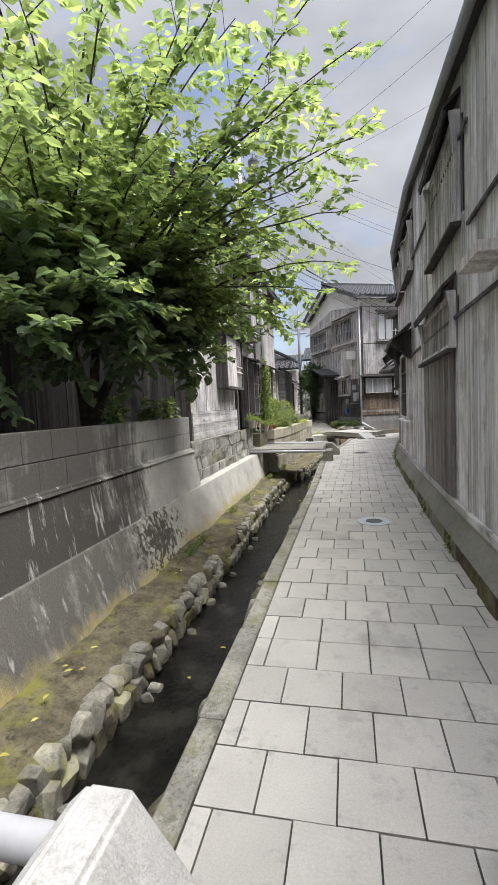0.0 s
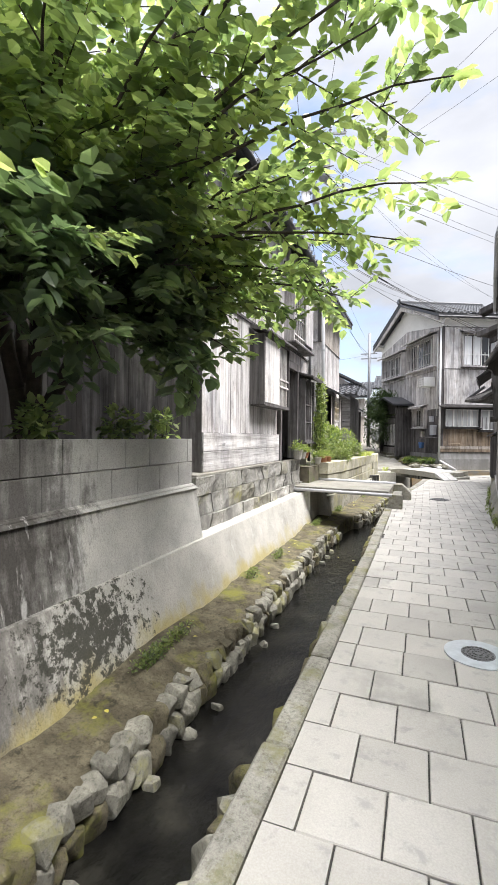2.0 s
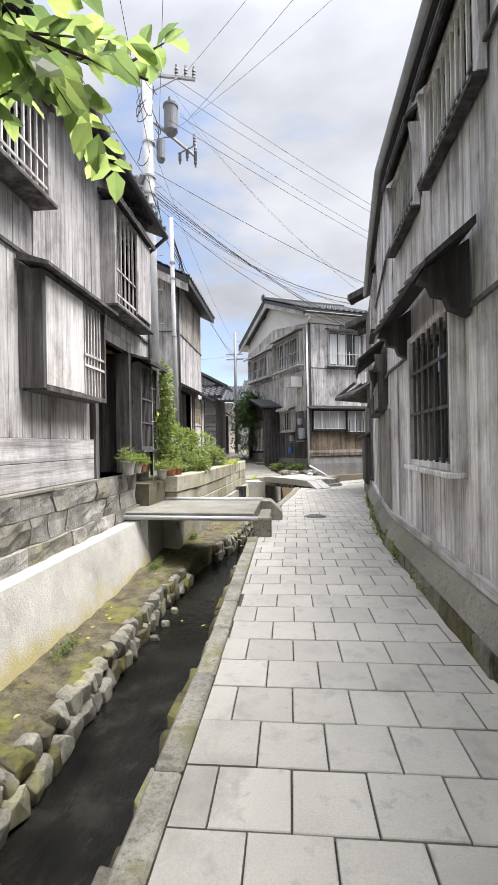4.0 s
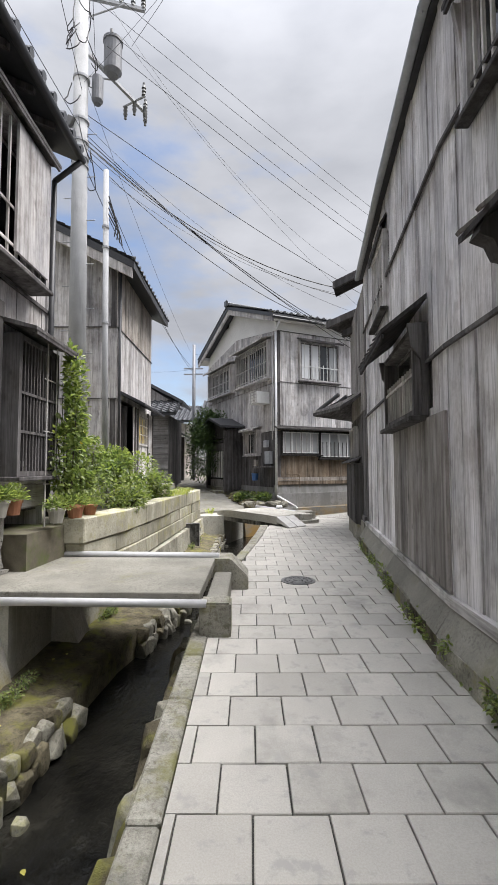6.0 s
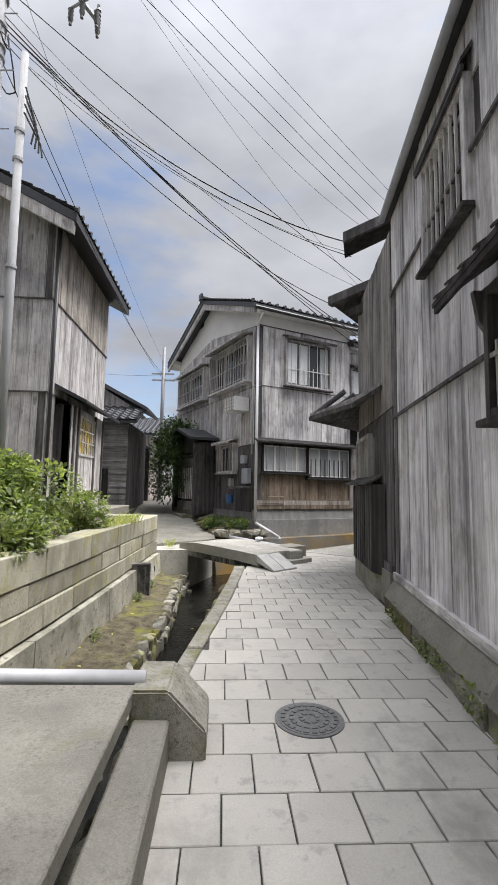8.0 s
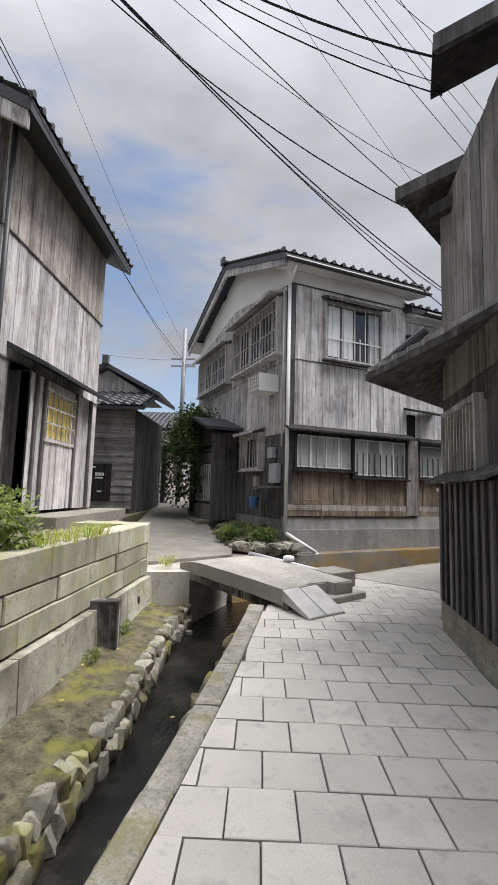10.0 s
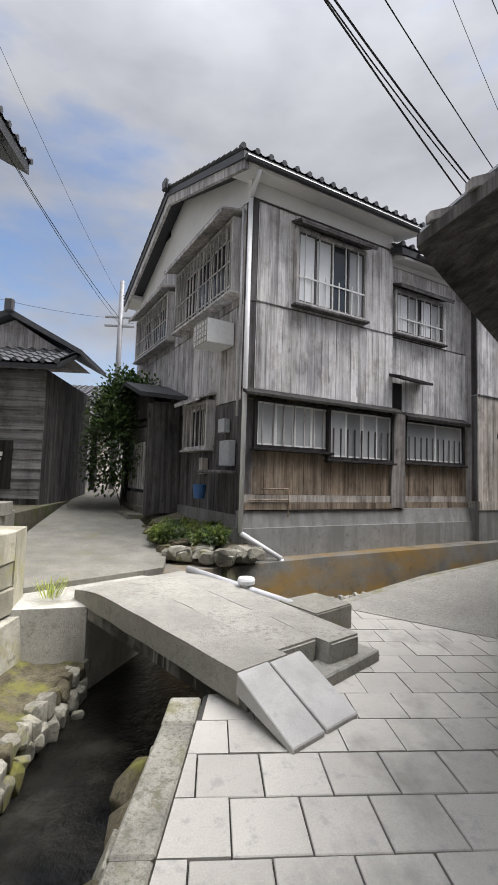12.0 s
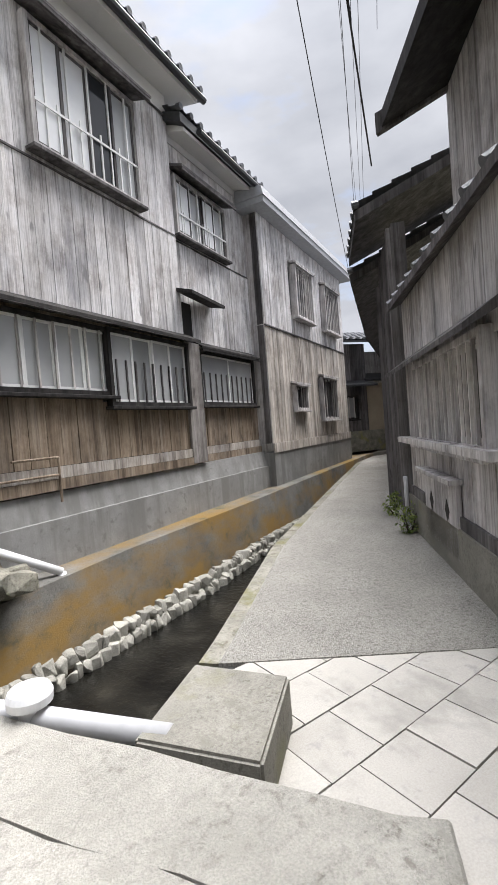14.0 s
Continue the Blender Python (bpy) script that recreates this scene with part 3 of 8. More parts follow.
def tiled_slope(house, M, length, y0, z0, y1, z1, material, pitch=0.27, course=0.24, ends=True, label="", r=0.035):
    """Wavy clay tiles laid in courses from the eave (y0, z0) to the ridge (y1, z1)."""
    bm = B()
    run, rise = y1 - y0, z1 - z0
    L = math.hypot(run, rise)
    nx, nc = max(2, int(length / pitch)) * 5, max(1, int(L / course))
    rows = []
    for c in range(nc):
        for k, lift in ((0.0, 0.035), (1.0, 0.0)):
            s = (c + k) / nc
            row = []
            for i in range(nx + 1):
                ph = (i % 5) / 5.0
                up = r * (1.7 if ph == 0 else (0.9 if ph in (0.2, 0.8) else 0.0))
                row.append(bm.verts.new(M @ Vector((length * i / nx, y0 + run * s - rise / L * (lift + up) * (1 if run > 0 else -1) * 0, z0 + rise * s + lift + up))))
            rows.append(row)
    for p, q in zip(rows, rows[1:]):
        for i in range(nx):
            bm.faces.new((p[i], p[i + 1], q[i + 1], q[i]))
    t = part("roof_tiles", bm, material, house, label)
    if ends:
        n = max(2, int(length / pitch))
        for i in range(n + 1):
            bm2 = B()
            x = length * i / n
            d = -0.02 if run > 0 else 0.02
            rod(bm2, M @ Vector((x, y0 + d, z0 + 0.06)), M @ Vector((x, y0 - 3 * d, z0 + 0.07)), 0.05, 8)
            part("eave_tile", bm2, material, t)
    return t


def blob(bm, c, sx, sy, sz, rng, n=1):
    """A rough stone."""
    q = bmesh.ops.create_icosphere(bm, subdivisions=n, radius=1.0)
    e = Euler((rng.uniform(-0.4, 0.4), rng.uniform(-0.4, 0.4), rng.uniform(0, 6.28))).to_matrix()
    o = Vector((rng.uniform(0, 90), rng.uniform(0, 90), rng.uniform(0, 90)))
    for v in q["verts"]:
        d = v.co.normalized()
        k = 1 + 0.45 * noise.noise(d * 1.3 + o)
        p = Vector((max(-0.78, min(0.78, d.x * k)), max(-0.78, min(0.78, d.y * k)), max(-0.7, min(0.7, d.z * k))))
        p = e @ Vector((p.x * sx, p.y * sy, p.z * sz))
        v.co = Vector(c) + p


def rubble(bm, c, sx, sy, sz, rng, w=0.022):
    """An angular broken stone with worn edges."""
    e = Euler((rng.uniform(-0.16, 0.16), rng.uniform(-0.16, 0.16), rng.uniform(-0.35, 0.35))).to_matrix()
    vs = []
    for i in range(22):
        d = Vector((rng.gauss(0, 1), rng.gauss(0, 1), rng.gauss(0, 1))).normalized()
        d = Vector(tuple(math.copysign(abs(q) ** 0.55, q) for q in d)) * rng.uniform(0.9, 1.05)
        vs.append(bm.verts.new(Vector(c) + e @ Vector((d.x * sx, d.y * sy, d.z * sz))))
    q = bmesh.ops.convex_hull(bm, input=vs)
    bmesh.ops.delete(bm, geom=list({v for v in q["geom_interior"] + q["geom_unused"] if isinstance(v, bmesh.types.BMVert)}), context="VERTS")
    bmesh.ops.bevel(bm, geom=bm.edges[:], offset=w, segments=1, affect="EDGES", clamp_overlap=True)


def sweep(bm, pts, r, n=5):
    """One bent tube along points."""
    rings = []
    for i, c in enumerate(pts):
        d = (pts[min(i + 1, len(pts) - 1)] - pts[max(i - 1, 0)]).normalized()
        a = d.cross(Vector((0.31, 0.52, 0.80))).normalized()
        b = d.cross(a)
        rings.append([bm.verts.new(c + (a * math.cos(2 * math.pi * k / n) + b * math.sin(2 * math.pi * k / n)) * r) for k in range(n)])
    for u, v in zip(rings, rings[1:]):
        for k in range(n):
            bm.faces.new((u[k], u[(k + 1) % n], v[(k + 1) % n], v[k]))
    bm.faces.new(rings[0][::-1])
    bm.faces.new(rings[-1])


def lerp_line(pts, t, axis=1):
    """Other coordinate of a broken line at t along the axis."""
    pts = sorted(pts, key=lambda p: p[axis])
    k = 1 - axis
    if t <= pts[0][axis]:
        return pts[0][k]
    for a, b in zip(pts, pts[1:]):
        if t <= b[axis]:
            return a[k] + (b[k] - a[k]) * (t - a[axis]) / (b[axis] - a[axis])
    return pts[-1][k]

# ---------------------------------------------------------------- ground, canal, lane
KERB_IN = [(0.15, -4), (0.15, 4), (0.18, 8), (0.17, 12.2), (0.22, 13.6), (0.36, 14.7), (0.68, 16.8), (0.90, 18.65), (0.97, 19.3)]     # lane side
KERB_OUT = [(0.02, -4), (0.02, 4), (0.05, 8), (0.02, 12.2), (0.08, 13.6), (0.22, 14.7), (0.50, 16.8), (0.73, 18.65), (0.78, 19.3)]  # canal side
BASE_R = [(1.75, -4), (1.76, 4), (1.80, 7), (1.86, 9), (1.91, 11), (2.03, 12.4), (2.20, 13.6), (2.38, 14.8), (2.50, 16), (2.62, 17.4), (2.85, 18.6), (3.62, 20.3)]
WATER_L = [(-0.95, -4), (-0.95, 8), (-1.0, 11), (-0.80, 13), (-0.45, 14.5), (-0.24, 17.5), (-0.28, 20), (-0.1, 22)]
FOOT_L = [(-1.43, -4), (-1.43, 9), (-1.42, 12), (-1.35, 13.5), (-1.15, 15), (-0.92, 18), (-0.78, 20.3), (-0.7, 22)]
LANE2_L = [(2.35, 21.25), (2.55, 21.41), (4.2, 22.84), (8.06, 25.53), (10.7, 27.33), (16, 31)]
LANE2_R = [(3.62, 20.3), (4.27, 20.93), (5.1, 21.75), (6.58, 23.19), (10.9, 26.45), (16.5, 30.2)]
WATER_Z = -0.75

bm = B()
for a, b, c, d in ((-400, 400, -400, 400),):
    bm.faces.new([bm.verts.new(p) for p in ((a, c, -1.15), (b, c, -1.15), (b, d, -1.15), (a, d, -1.15))])
solo("ground", bm, M_EARTH, "dark earth under the canal and lanes", "ground", kind="structure")

bm = B()
ys = [-4 + 0.5 * i for i in range(48)]
nx = 10
grid = []
for y in ys:
    xl, xr = lerp_line(FOOT_L, y), lerp_line(KERB_OUT, y) + 0.05
    grid.append([bm.verts.new((xl + (xr - xl) * i / nx, y, WATER_Z)) for i in range(nx + 1)])
for p, q in zip(grid, grid[1:]):
    for i in range(nx):
        bm.faces.new((p[i], p[i + 1], q[i + 1], q[i]))
solo("water", bm, M_WATER, "dark clear water in the narrow canal", "water", kind="structure")
bm = B()
bm.faces.new([bm.verts.new((x, y, WATER_Z - 0.003)) for x, y in ((-0.9, 19.6), (1.2, 18.8), (3.5, 21.6), (11, 27.4), (17, 31.3), (16, 32.5), (1.6, 24.2), (-0.6, 23))])
solo("water_turn", bm, M_WATER, "dark water where the canal turns past the corner house", "water", kind="structure")


def strip(bm, left, right, y0, y1, z0, z1, step=0.5):
    """A solid strip between two broken lines."""
    n = max(1, int((y1 - y0) / step))
    for i in range(n):
        a, b = y0 + (y1 - y0) * i / n, y0 + (y1 - y0) * (i + 1) / n
        prism(bm, [(lerp_line(left, a), a), (lerp_line(right, a), a), (lerp_line(right, b), b), (lerp_line(left, b), b)], z0, z1)


bm = B()
strip(bm, KERB_IN, [(x + 0.6, y) for x, y in BASE_R], -4, 19.3, -1.1, -0.022)
prism(bm, [(0.97, 19.3), (3.6, 19.3), (4.3, 20.3), (3.62, 20.3), (2.45, 21.45), (1.75, 20.7)], -1.1, -0.022)
weld(bm)
solo("lane_bed", bm, M_BED, "dark sand bed under the paving", "pavement", kind="structure")

bm = B()
for a, b, c, d in zip(LANE2_L, LANE2_L[1:], LANE2_R, LANE2_R[1:]):
    prism(bm, [a, (c[0] + 0.3, c[1] - 0.3), (d[0] + 0.3, d[1] - 0.3), b], -1.1, 0.007)
weld(bm)
solo("side_lane", bm, M_ASPH, "pale washed gravel concrete lane along the canal", "road", kind="structure")

# kerb stones
kerb = thing("kerb", 0.08, 8, -0.4, "worn concrete kerb with moss beside the canal", "kerb", kind="structure")
rng = random.Random(4)
y = -4.0
while y < 19.2:
    e = min(19.25, y + rng.uniform(0.55, 0.95))
    g = 0.006
    j = rng.uniform(-0.008, 0.008)
    bm = B()
    pts = [(lerp_line(KERB_OUT, y + g) + j, y + g), (lerp_line(KERB_IN, y + g) - 0.004, y + g), (lerp_line(KERB_IN, e - g) - 0.004, e - g), (lerp_line(KERB_OUT, e - g) + j, e - g)]
    prism(bm, pts, -0.32, 0.012 + rng.uniform(-0.006, 0.006))
    soften(bm, 0.012)
    part("kerb_stone", bm, M_KERB, kerb)
    y = e
# rough footing of the kerb down to the water
foot = thing("kerb_footing", -0.1, 8, -0.8, "mossy rubble stone footing at the water's edge", "stone footing", kind="structure")
y = -3.0
cnt = 0
while y < 19.3:
    s = rng.uniform(0.16, 0.34)
    xo = lerp_line(KERB_OUT, y)
    bm = B()
    rubble(bm, (xo - 0.075 + rng.uniform(-0.035, 0.02), y + s / 2, -0.52 + rng.uniform(-0.06, 0.05)), 0.13, s * 0.62, 0.25, rng, 0.014)
    part("stone", bm, M_MOSS if rng.random() < 0.55 else M_STONE, foot)
    y += s * 0.9
bm = B()
strip(bm, [(x - 0.05, y) for x, y in KERB_OUT], [(x + 0.1, y) for x, y in KERB_IN], -4, 19.3, -1.1, -0.33)
weld(bm)
part("footing_core", bm, M_MOSS, foot)

# left ledge, edge stones
bm = B()
nl, nw = 150, 7
rows_l = []
for i in range(nl + 1):
    y = -4 + 25.5 * i / nl
    f, w = lerp_line(FOOT_L, y) - 0.3, lerp_line(WATER_L, y) - 0.06
    row = [bm.verts.new((w, y, -1.1))]
    for k in range(nw + 1):
        x = w + (f - w) * k / nw
        row.append(bm.verts.new((x, y, -0.47 + 0.10 * k / nw + 0.055 * noise.noise((x * 2.5, y * 1.1, 0)) + 0.03 * noise.noise((x * 9, y * 6, 3)))))
    row.append(bm.verts.new((f, y, -1.1)))
    rows_l.append(row)
for p, q in zip(rows_l, rows_l[1:]):
    for k in range(len(p) - 1):
        bm.faces.new((p[k], p[k + 1], q[k + 1], q[k]))
solo("canal_ledge", bm, M_MOSS, "mossy earth ledge between wall and canal", "ledge", kind="structure", smooth=True)
edge = thing("edge_stones", -0.95, 8, -0.9, "row of rough grey stones edging the canal", "stone edging", kind="structure")
for z, tall, push in ((-0.535, 0.085, 0.0), (-0.68, 0.10, 0.035)):
    y = -1.0
    while y < 21.0:
        s = rng.uniform(0.09, 0.19)
        xw = lerp_line(WATER_L, y + s / 2)
        if not 11.9 < y < 13.3:
            bm = B()
            rubble(bm, (xw - 0.05 + push + rng.uniform(-0.018, 0.018), y + s / 2, z + rng.uniform(-0.015, 0.02)), rng.uniform(0.075, 0.10), s * rng.uniform(0.60, 0.68), tall * rng.uniform(0.95, 1.2), rng, 0.008)
            part("stone", bm, M_STONE if rng.random() < 0.75 else M_MOSS, edge)
            if push and rng.random() < 0.12:
                bm = B()
                rubble(bm, (xw + 0.10 + rng.uniform(0, 0.05), y + s / 2, -0.76), 0.06, s * 0.35, 0.07, rng, 0.010)
                part("stone", bm, M_STONE, edge)
        y += s * 0.98

# paving tiles
paving = thing("paving", 1.0, 8, -0.03, "pale grey square paving tiles laid in staggered rows", "pavement", kind="structure")
TILE = 0.303
rows = [11.28]
while rows[-1] < 21.0:
    rows.append(rows[-1] + 0.3085)
while rows[0] > -3:
    rows.insert(0, rows[0] - (0.311 if rows[0] > 8.0 else 0.315))
DRIFT = [(-0.03, -4), (-0.03, 2.6), (0.12, 2.65), (0.12, 5.6), (-0.03, 5.65), (-0.03, 8.5), (0.0, 11.2), (-0.02, 17)]      # the bond shifts here and there
i0 = min(range(len(rows)), key=lambda i: abs(rows[i] - 11.28))


def right_edge(y):
    if y > 19.9:      # the paving ends where the gravel lane begins
        return 4.05 - (y - 20.3) * 0.95 if y > 20.3 else lerp_line(BASE_R, y)
    return lerp_line(BASE_R, y)


def left_edge(y):
    if y < 19.25:
        return lerp_line(KERB_IN, y)
    return 0.97 + (y - 19.25) * 0.62


TILE_MESH = {}
rest = B()
cnt = 0
for i, (ya, yb) in enumerate(zip(rows, rows[1:])):
    k = i - i0
    shift = 0.411 + (0.1515 if k % 2 else 0.0) + 0.0152 * (ya - 11.1) + lerp_line(DRIFT, ya)
    xl, xr = (min(left_edge(ya), left_edge(yb)), max(right_edge(ya), right_edge(yb)))
    x = shift - TILE * math.ceil((shift - xl) / TILE)
    while x < xr:
        g = 0.0038
        c = [(x + g, ya + g), (x + TILE - g, ya + g), (x + TILE - g, yb - g), (x + g, yb - g)]
        cut = [(min(max(px, left_edge(py) + 0.004), right_edge(py) - 0.004), py) for px, py in c]
        wa, wb = cut[1][0] - cut[0][0], cut[2][0] - cut[3][0]
        z = rng.uniform(-0.0025, 0.0025)
        if max(wa, wb) > 0.025:
            near = 2.2 < ya < 18.6
            if cut == c and near:
                key = round(yb - ya, 3)
                if key not in TILE_MESH:
                    bm = B()
                    bx(bm, 0, 0, -0.03, TILE - 2 * g, yb - ya - 2 * g, 0)
                    top = [e for e in bm.edges if all(v.co.z > -0.001 for v in e.verts)]
                    bmesh.ops.bevel(bm, geom=top, offset=0.004, segments=1, affect="EDGES")
                    TILE_MESH[key] = mesh_of("paving_tile", bm, M_TILE)
                ob = new("tile", TILE_MESH[key])
                ob.parent = paving
                ob.matrix_parent_inverse = WORLD_M[paving].inverted()
                ob.matrix_basis = pose(x + g, ya + g, z, rng.uniform(-0.25, 0.25), rng.uniform(-0.25, 0.25), rng.uniform(-0.25, 0.25))
                cnt += 1
            elif min(wa, wb) > 0.004:
                if near:
                    bm = B()
                    prism(bm, cut, -0.03, z)
                    part("tile", bm, M_TILE, paving)
                else:
                    prism(rest, cut, -0.03, z)
        x += TILE
part("far_tiles", rest, mineral("paving_tile_far", (0.425, 0.404, 0.364), 0.10, 1.4, island=True, **TILE_LOOK), paving, kind="stuff")

# manhole covers
for x, y, ring, mt in ((1.05, 5.80, 0.205, M_COVER), (1.11, 13.78, 0.21, M_IRON)):
    mh = thing("manhole_cover", x, y, 0.0, "round patterned manhole cover set in a pale blue ring" if mt is M_COVER else "round dark cast iron manhole cover with relief pattern", "manhole cover")
    bm = B()
    rod(bm, (x, y, -0.02), (x, y, 0.008), ring, 40)
    part("ring", bm, mt, mh)
    r = ring * (0.5 if mt is M_COVER else 0.9)
    bm = B()
    rod(bm, (x, y, 0.0), (x, y, 0.011), r, 36)
    part("lid", bm, M_IRON, mh)
    bm = B()
    for rr in (0.35, 0.65, 0.92):
        m = int(6 * rr / 0.25)
        for a in range(m):
            t0 = 2 * math.pi * (a + 0.15) / m
            t1 = 2 * math.pi * (a + 0.85) / m
            p = [(x + r * q * math.cos(t), y + r * q * math.sin(t)) for q, t in ((rr - 0.14, t0), (rr, t0), (rr, (t0 + t1) / 2), (rr, t1), (rr - 0.14, t1), (rr - 0.14, (t0 + t1) / 2))]
            prism(bm, p, 0.009, 0.016)
    part("relief", bm, M_IRON, mh, kind="stuff")

# ---------------------------------------------------------------- left bank walls
# sloping concrete wall foot
for nm, ya, yb, lab in (("canal_wall_lower", -4, 5.2, "mottled grey sloping concrete canal wall with ochre foot"), ("canal_wall_upper", 5.2, 12.05, "pale smooth sloping concrete canal wall")):
    bm = B()
    n = int((yb - ya) / 0.6)
    for i in range(n):
        a, b = ya + (yb - ya) * i / n, ya + (yb - ya) * (i + 1) / n
        f, f2 = lerp_line(FOOT_L, a), lerp_line(FOOT_L, b)
        hull(bm, [(f - 0.6, a, -0.6), (f, a, -0.6), (f2, b, -0.6), (f2 - 0.6, b, -0.6)], [(-2.2, a, 0.22), (-1.66, a, 0.22), (-1.66, b, 0.22), (-2.2, b, 0.22)])
    weld(bm)
    solo(nm, bm, M_WALL_FOOT, lab, "retaining wall", kind="structure")
# garden wall: a battered lift with a worn lip, then a block course
bm = B()
n = 28
for i in range(n):
    a, b = -4 + 11.28 * i / n, -4 + 11.28 * (i + 1) / n
    ja, jb = (0.012 * noise.noise((0.0, q * 1.7, 4.0)) for q in (a, b))
    hull(bm, [(-2.4, a, 0.20), (-1.70 + ja, a, 0.20), (-1.70 + jb, b, 0.20), (-2.4, b, 0.20)], [(-2.4, a, 0.835), (-1.805 + ja, a, 0.835), (-1.805 + jb, b, 0.835), (-2.4, b, 0.835)])
weld(bm)
solo("garden_wall_lower", bm, M_WALL_MID, "concrete garden wall with black water stains and chalky drips", "garden wall", kind="structure")
bm = B()
for i in range(n):
    a, b = -4 + 11.28 * i / n, -4 + 11.28 * (i + 1) / n
    ja, jb = (0.016 * noise.noise((9.0, q * 2.3, 1.0)) for q in (a, b))
    hull(bm, [(-1.9, a, 0.80), (-1.772 + ja, a, 0.80), (-1.772 + jb, b, 0.80), (-1.9, b, 0.80)], [(-1.9, a, 0.862), (-1.835 + ja, a, 0.848), (-1.835 + jb, b, 0.848), (-1.9, b, 0.862)])
weld(bm)
solo("garden_wall_lip", bm, M_WALL_MID, "worn mortar lip along the garden wall", "garden wall", kind="structure")
gw = thing("garden_wall_upper", -1.86, 3, 1.37, "weathered grey concrete block courses on the garden wall", "garden wall", kind="structure")
one_box("core", (-2.4, -4, 0.84, -1.90, 7.28, 1.362), M_WALL_TOP, gw)
for row, (z0, z1) in enumerate(((0.845, 1.105), (1.111, 1.376))):
    y = -4 - 0.19 * row
    while y < 7.2:
        one_box("block", (-1.99, max(-4, y), z0, -1.852 + rng.uniform(-0.003, 0.003), min(y + 0.389, 7.285), z1), M_WALL_TOP, gw, w=0.005)
        y += 0.392
# stone base under house A
sb = thing("stone_base", -1.95, 10, 0.2, "coursed rough grey stone base wall under the old house", "stone wall", kind="structure")
rs = random.Random(7)
z = 0.20
for h in (0.20, 0.26, 0.24):
    y = 7.45
    while y < 12.62:
        e = min(12.65, y + rs.uniform(0.32, 0.62))
        if 12.65 - e < 0.15:
            e = 12.65
        bm = B()
        bx(bm, -2.3, y + 0.006, z + 0.005, -1.89 + rs.uniform(-0.018, 0.012) + (0.04 if z < 0.3 else 0), e - 0.006, z + h - 0.004)
        bmesh.ops.subdivide_edges(bm, edges=bm.edges[:], cuts=2, use_grid_fill=True)
        for v in bm.verts:
            v.co += Vector((noise.noise(v.co * 6) * 0.045, noise.noise(v.co * 5 + Vector((9, 0, 0))) * 0.012, noise.noise(v.co * 5 + Vector((0, 9, 0))) * 0.012))
        part("stone", bm, M_BASE if rs.random() < 0.85 else M_STONE, sb)
        y = e
    z += h
one_box("core", (-2.6, 7.4, -0.5, -1.95, 12.62, 0.885), M_MOSS, sb)
one_box("ledge", (-2.55, 7.5, 0.885, -1.90, 12.64, 0.93), M_CONC, sb, "pale concrete ledge", w=0.01)
# recess wall beside the house corner
bm = B()
bx(bm, -2.5, 7.28, -0.4, -1.98, 7.5, 0.6)
solo("recess_wall", bm, M_CONC_BLACK, "narrow dark recess between garden wall and stone base", "wall", kind="structure")
# abutment below the first footbridge
bm = B()
bx(bm, -2.2, 12.05, -0.9, -1.52, 12.9, 0.25)
hull(bm, [(-2.0, 12.9, -0.9), (-1.05, 12.9, -0.9), (-1.05, 13.25, -0.9), (-2.0, 13.25, -0.9)], [(-2.0, 12.9, 0.25), (-1.5, 12.9, 0.25), (-1.5, 13.25, 0.25), (-2.0, 13.25, 0.25)])
solo("bridge_abutment", bm, M_CONC_WET, "mossy stained concrete abutment under the footbridge", "abutment", kind="structure")

M_CONC_FOOT = mineral("mortared_foot", (0.43, 0.412, 0.345), 0.25, 4, drip=(0.22, 0.21, 0.165), moss=(0.29, 0.265, 0.12), moss_lo=0.55, drip_scale=(1.4, 1.4, 1.2), spots=(0.17, 0.16, 0.13), pits=True)
# dressed stone terrace wall beyond the footbridge
TERR = [(-1.42, 13.4), (-1.20, 14.6), (-1.02, 17.5), (-0.86, 20.85)]
tw = thing("terrace_wall", -1.1, 17, -0.4, "coursed mossy yellowish dressed stone terrace wall", "stone wall", kind="structure")
z = 0.02
for h, back in ((0.25, 0.0), (0.23, 0.012), (0.30, 0.0)):
    y = 13.45 + rs.uniform(0, 0.1)
    while y < 20.8:
        e = min(20.85, y + rs.uniform(0.7, 1.25))
        if 20.85 - e < 0.3:
            e = 20.85
        xa, xb = lerp_line(TERR, y) - back + rs.uniform(-0.012, 0.012), lerp_line(TERR, e) - back + rs.uniform(-0.012, 0.012)
        bm = B()
        prism(bm, [(xa - 0.32, y + 0.005), (xa, y + 0.005), (xb, e - 0.005), (xb - 0.32, e - 0.005)], z + 0.004, z + h - 0.004)
        soften(bm, 0.012)
        part("stone", bm, M_TUFF, tw)
        y = e
    z += h
ys_f = [13.25, 15.2, 17.3, 18.72, 19.75, 20.85]
for ya, yb in zip(ys_f, ys_f[1:]):
    bm = B()
    n = 3
    for i in range(n):
        a, b = ya + 0.008 + (yb - ya - 0.016) * i / n, ya + 0.008 + (yb - ya - 0.016) * (i + 1) / n
        fa, fb, ta, tb_ = lerp_line(FOOT_L, a), lerp_line(FOOT_L, b), lerp_line(TERR, a), lerp_line(TERR, b)
        hull(bm, [(fa - 0.5, a, -0.7), (fa + 0.04, a, -0.7), (fb + 0.04, b, -0.7), (fb - 0.5, b, -0.7)],
             [(ta - 0.4, a, 0.012), (ta + 0.075, a, 0.0), (tb_ + 0.075, b, 0.0), (tb_ - 0.4, b, 0.012)])
    weld(bm)
    part("wall_foot", bm, M_CONC_FOOT, tw, "rough mortared foot of the wall")
# a black disc stands in for the dark inside of the drain
bm = B()
rod(bm, (-0.95, 20.2, -0.22), (-0.785, 20.2, -0.22), 0.055, 14)
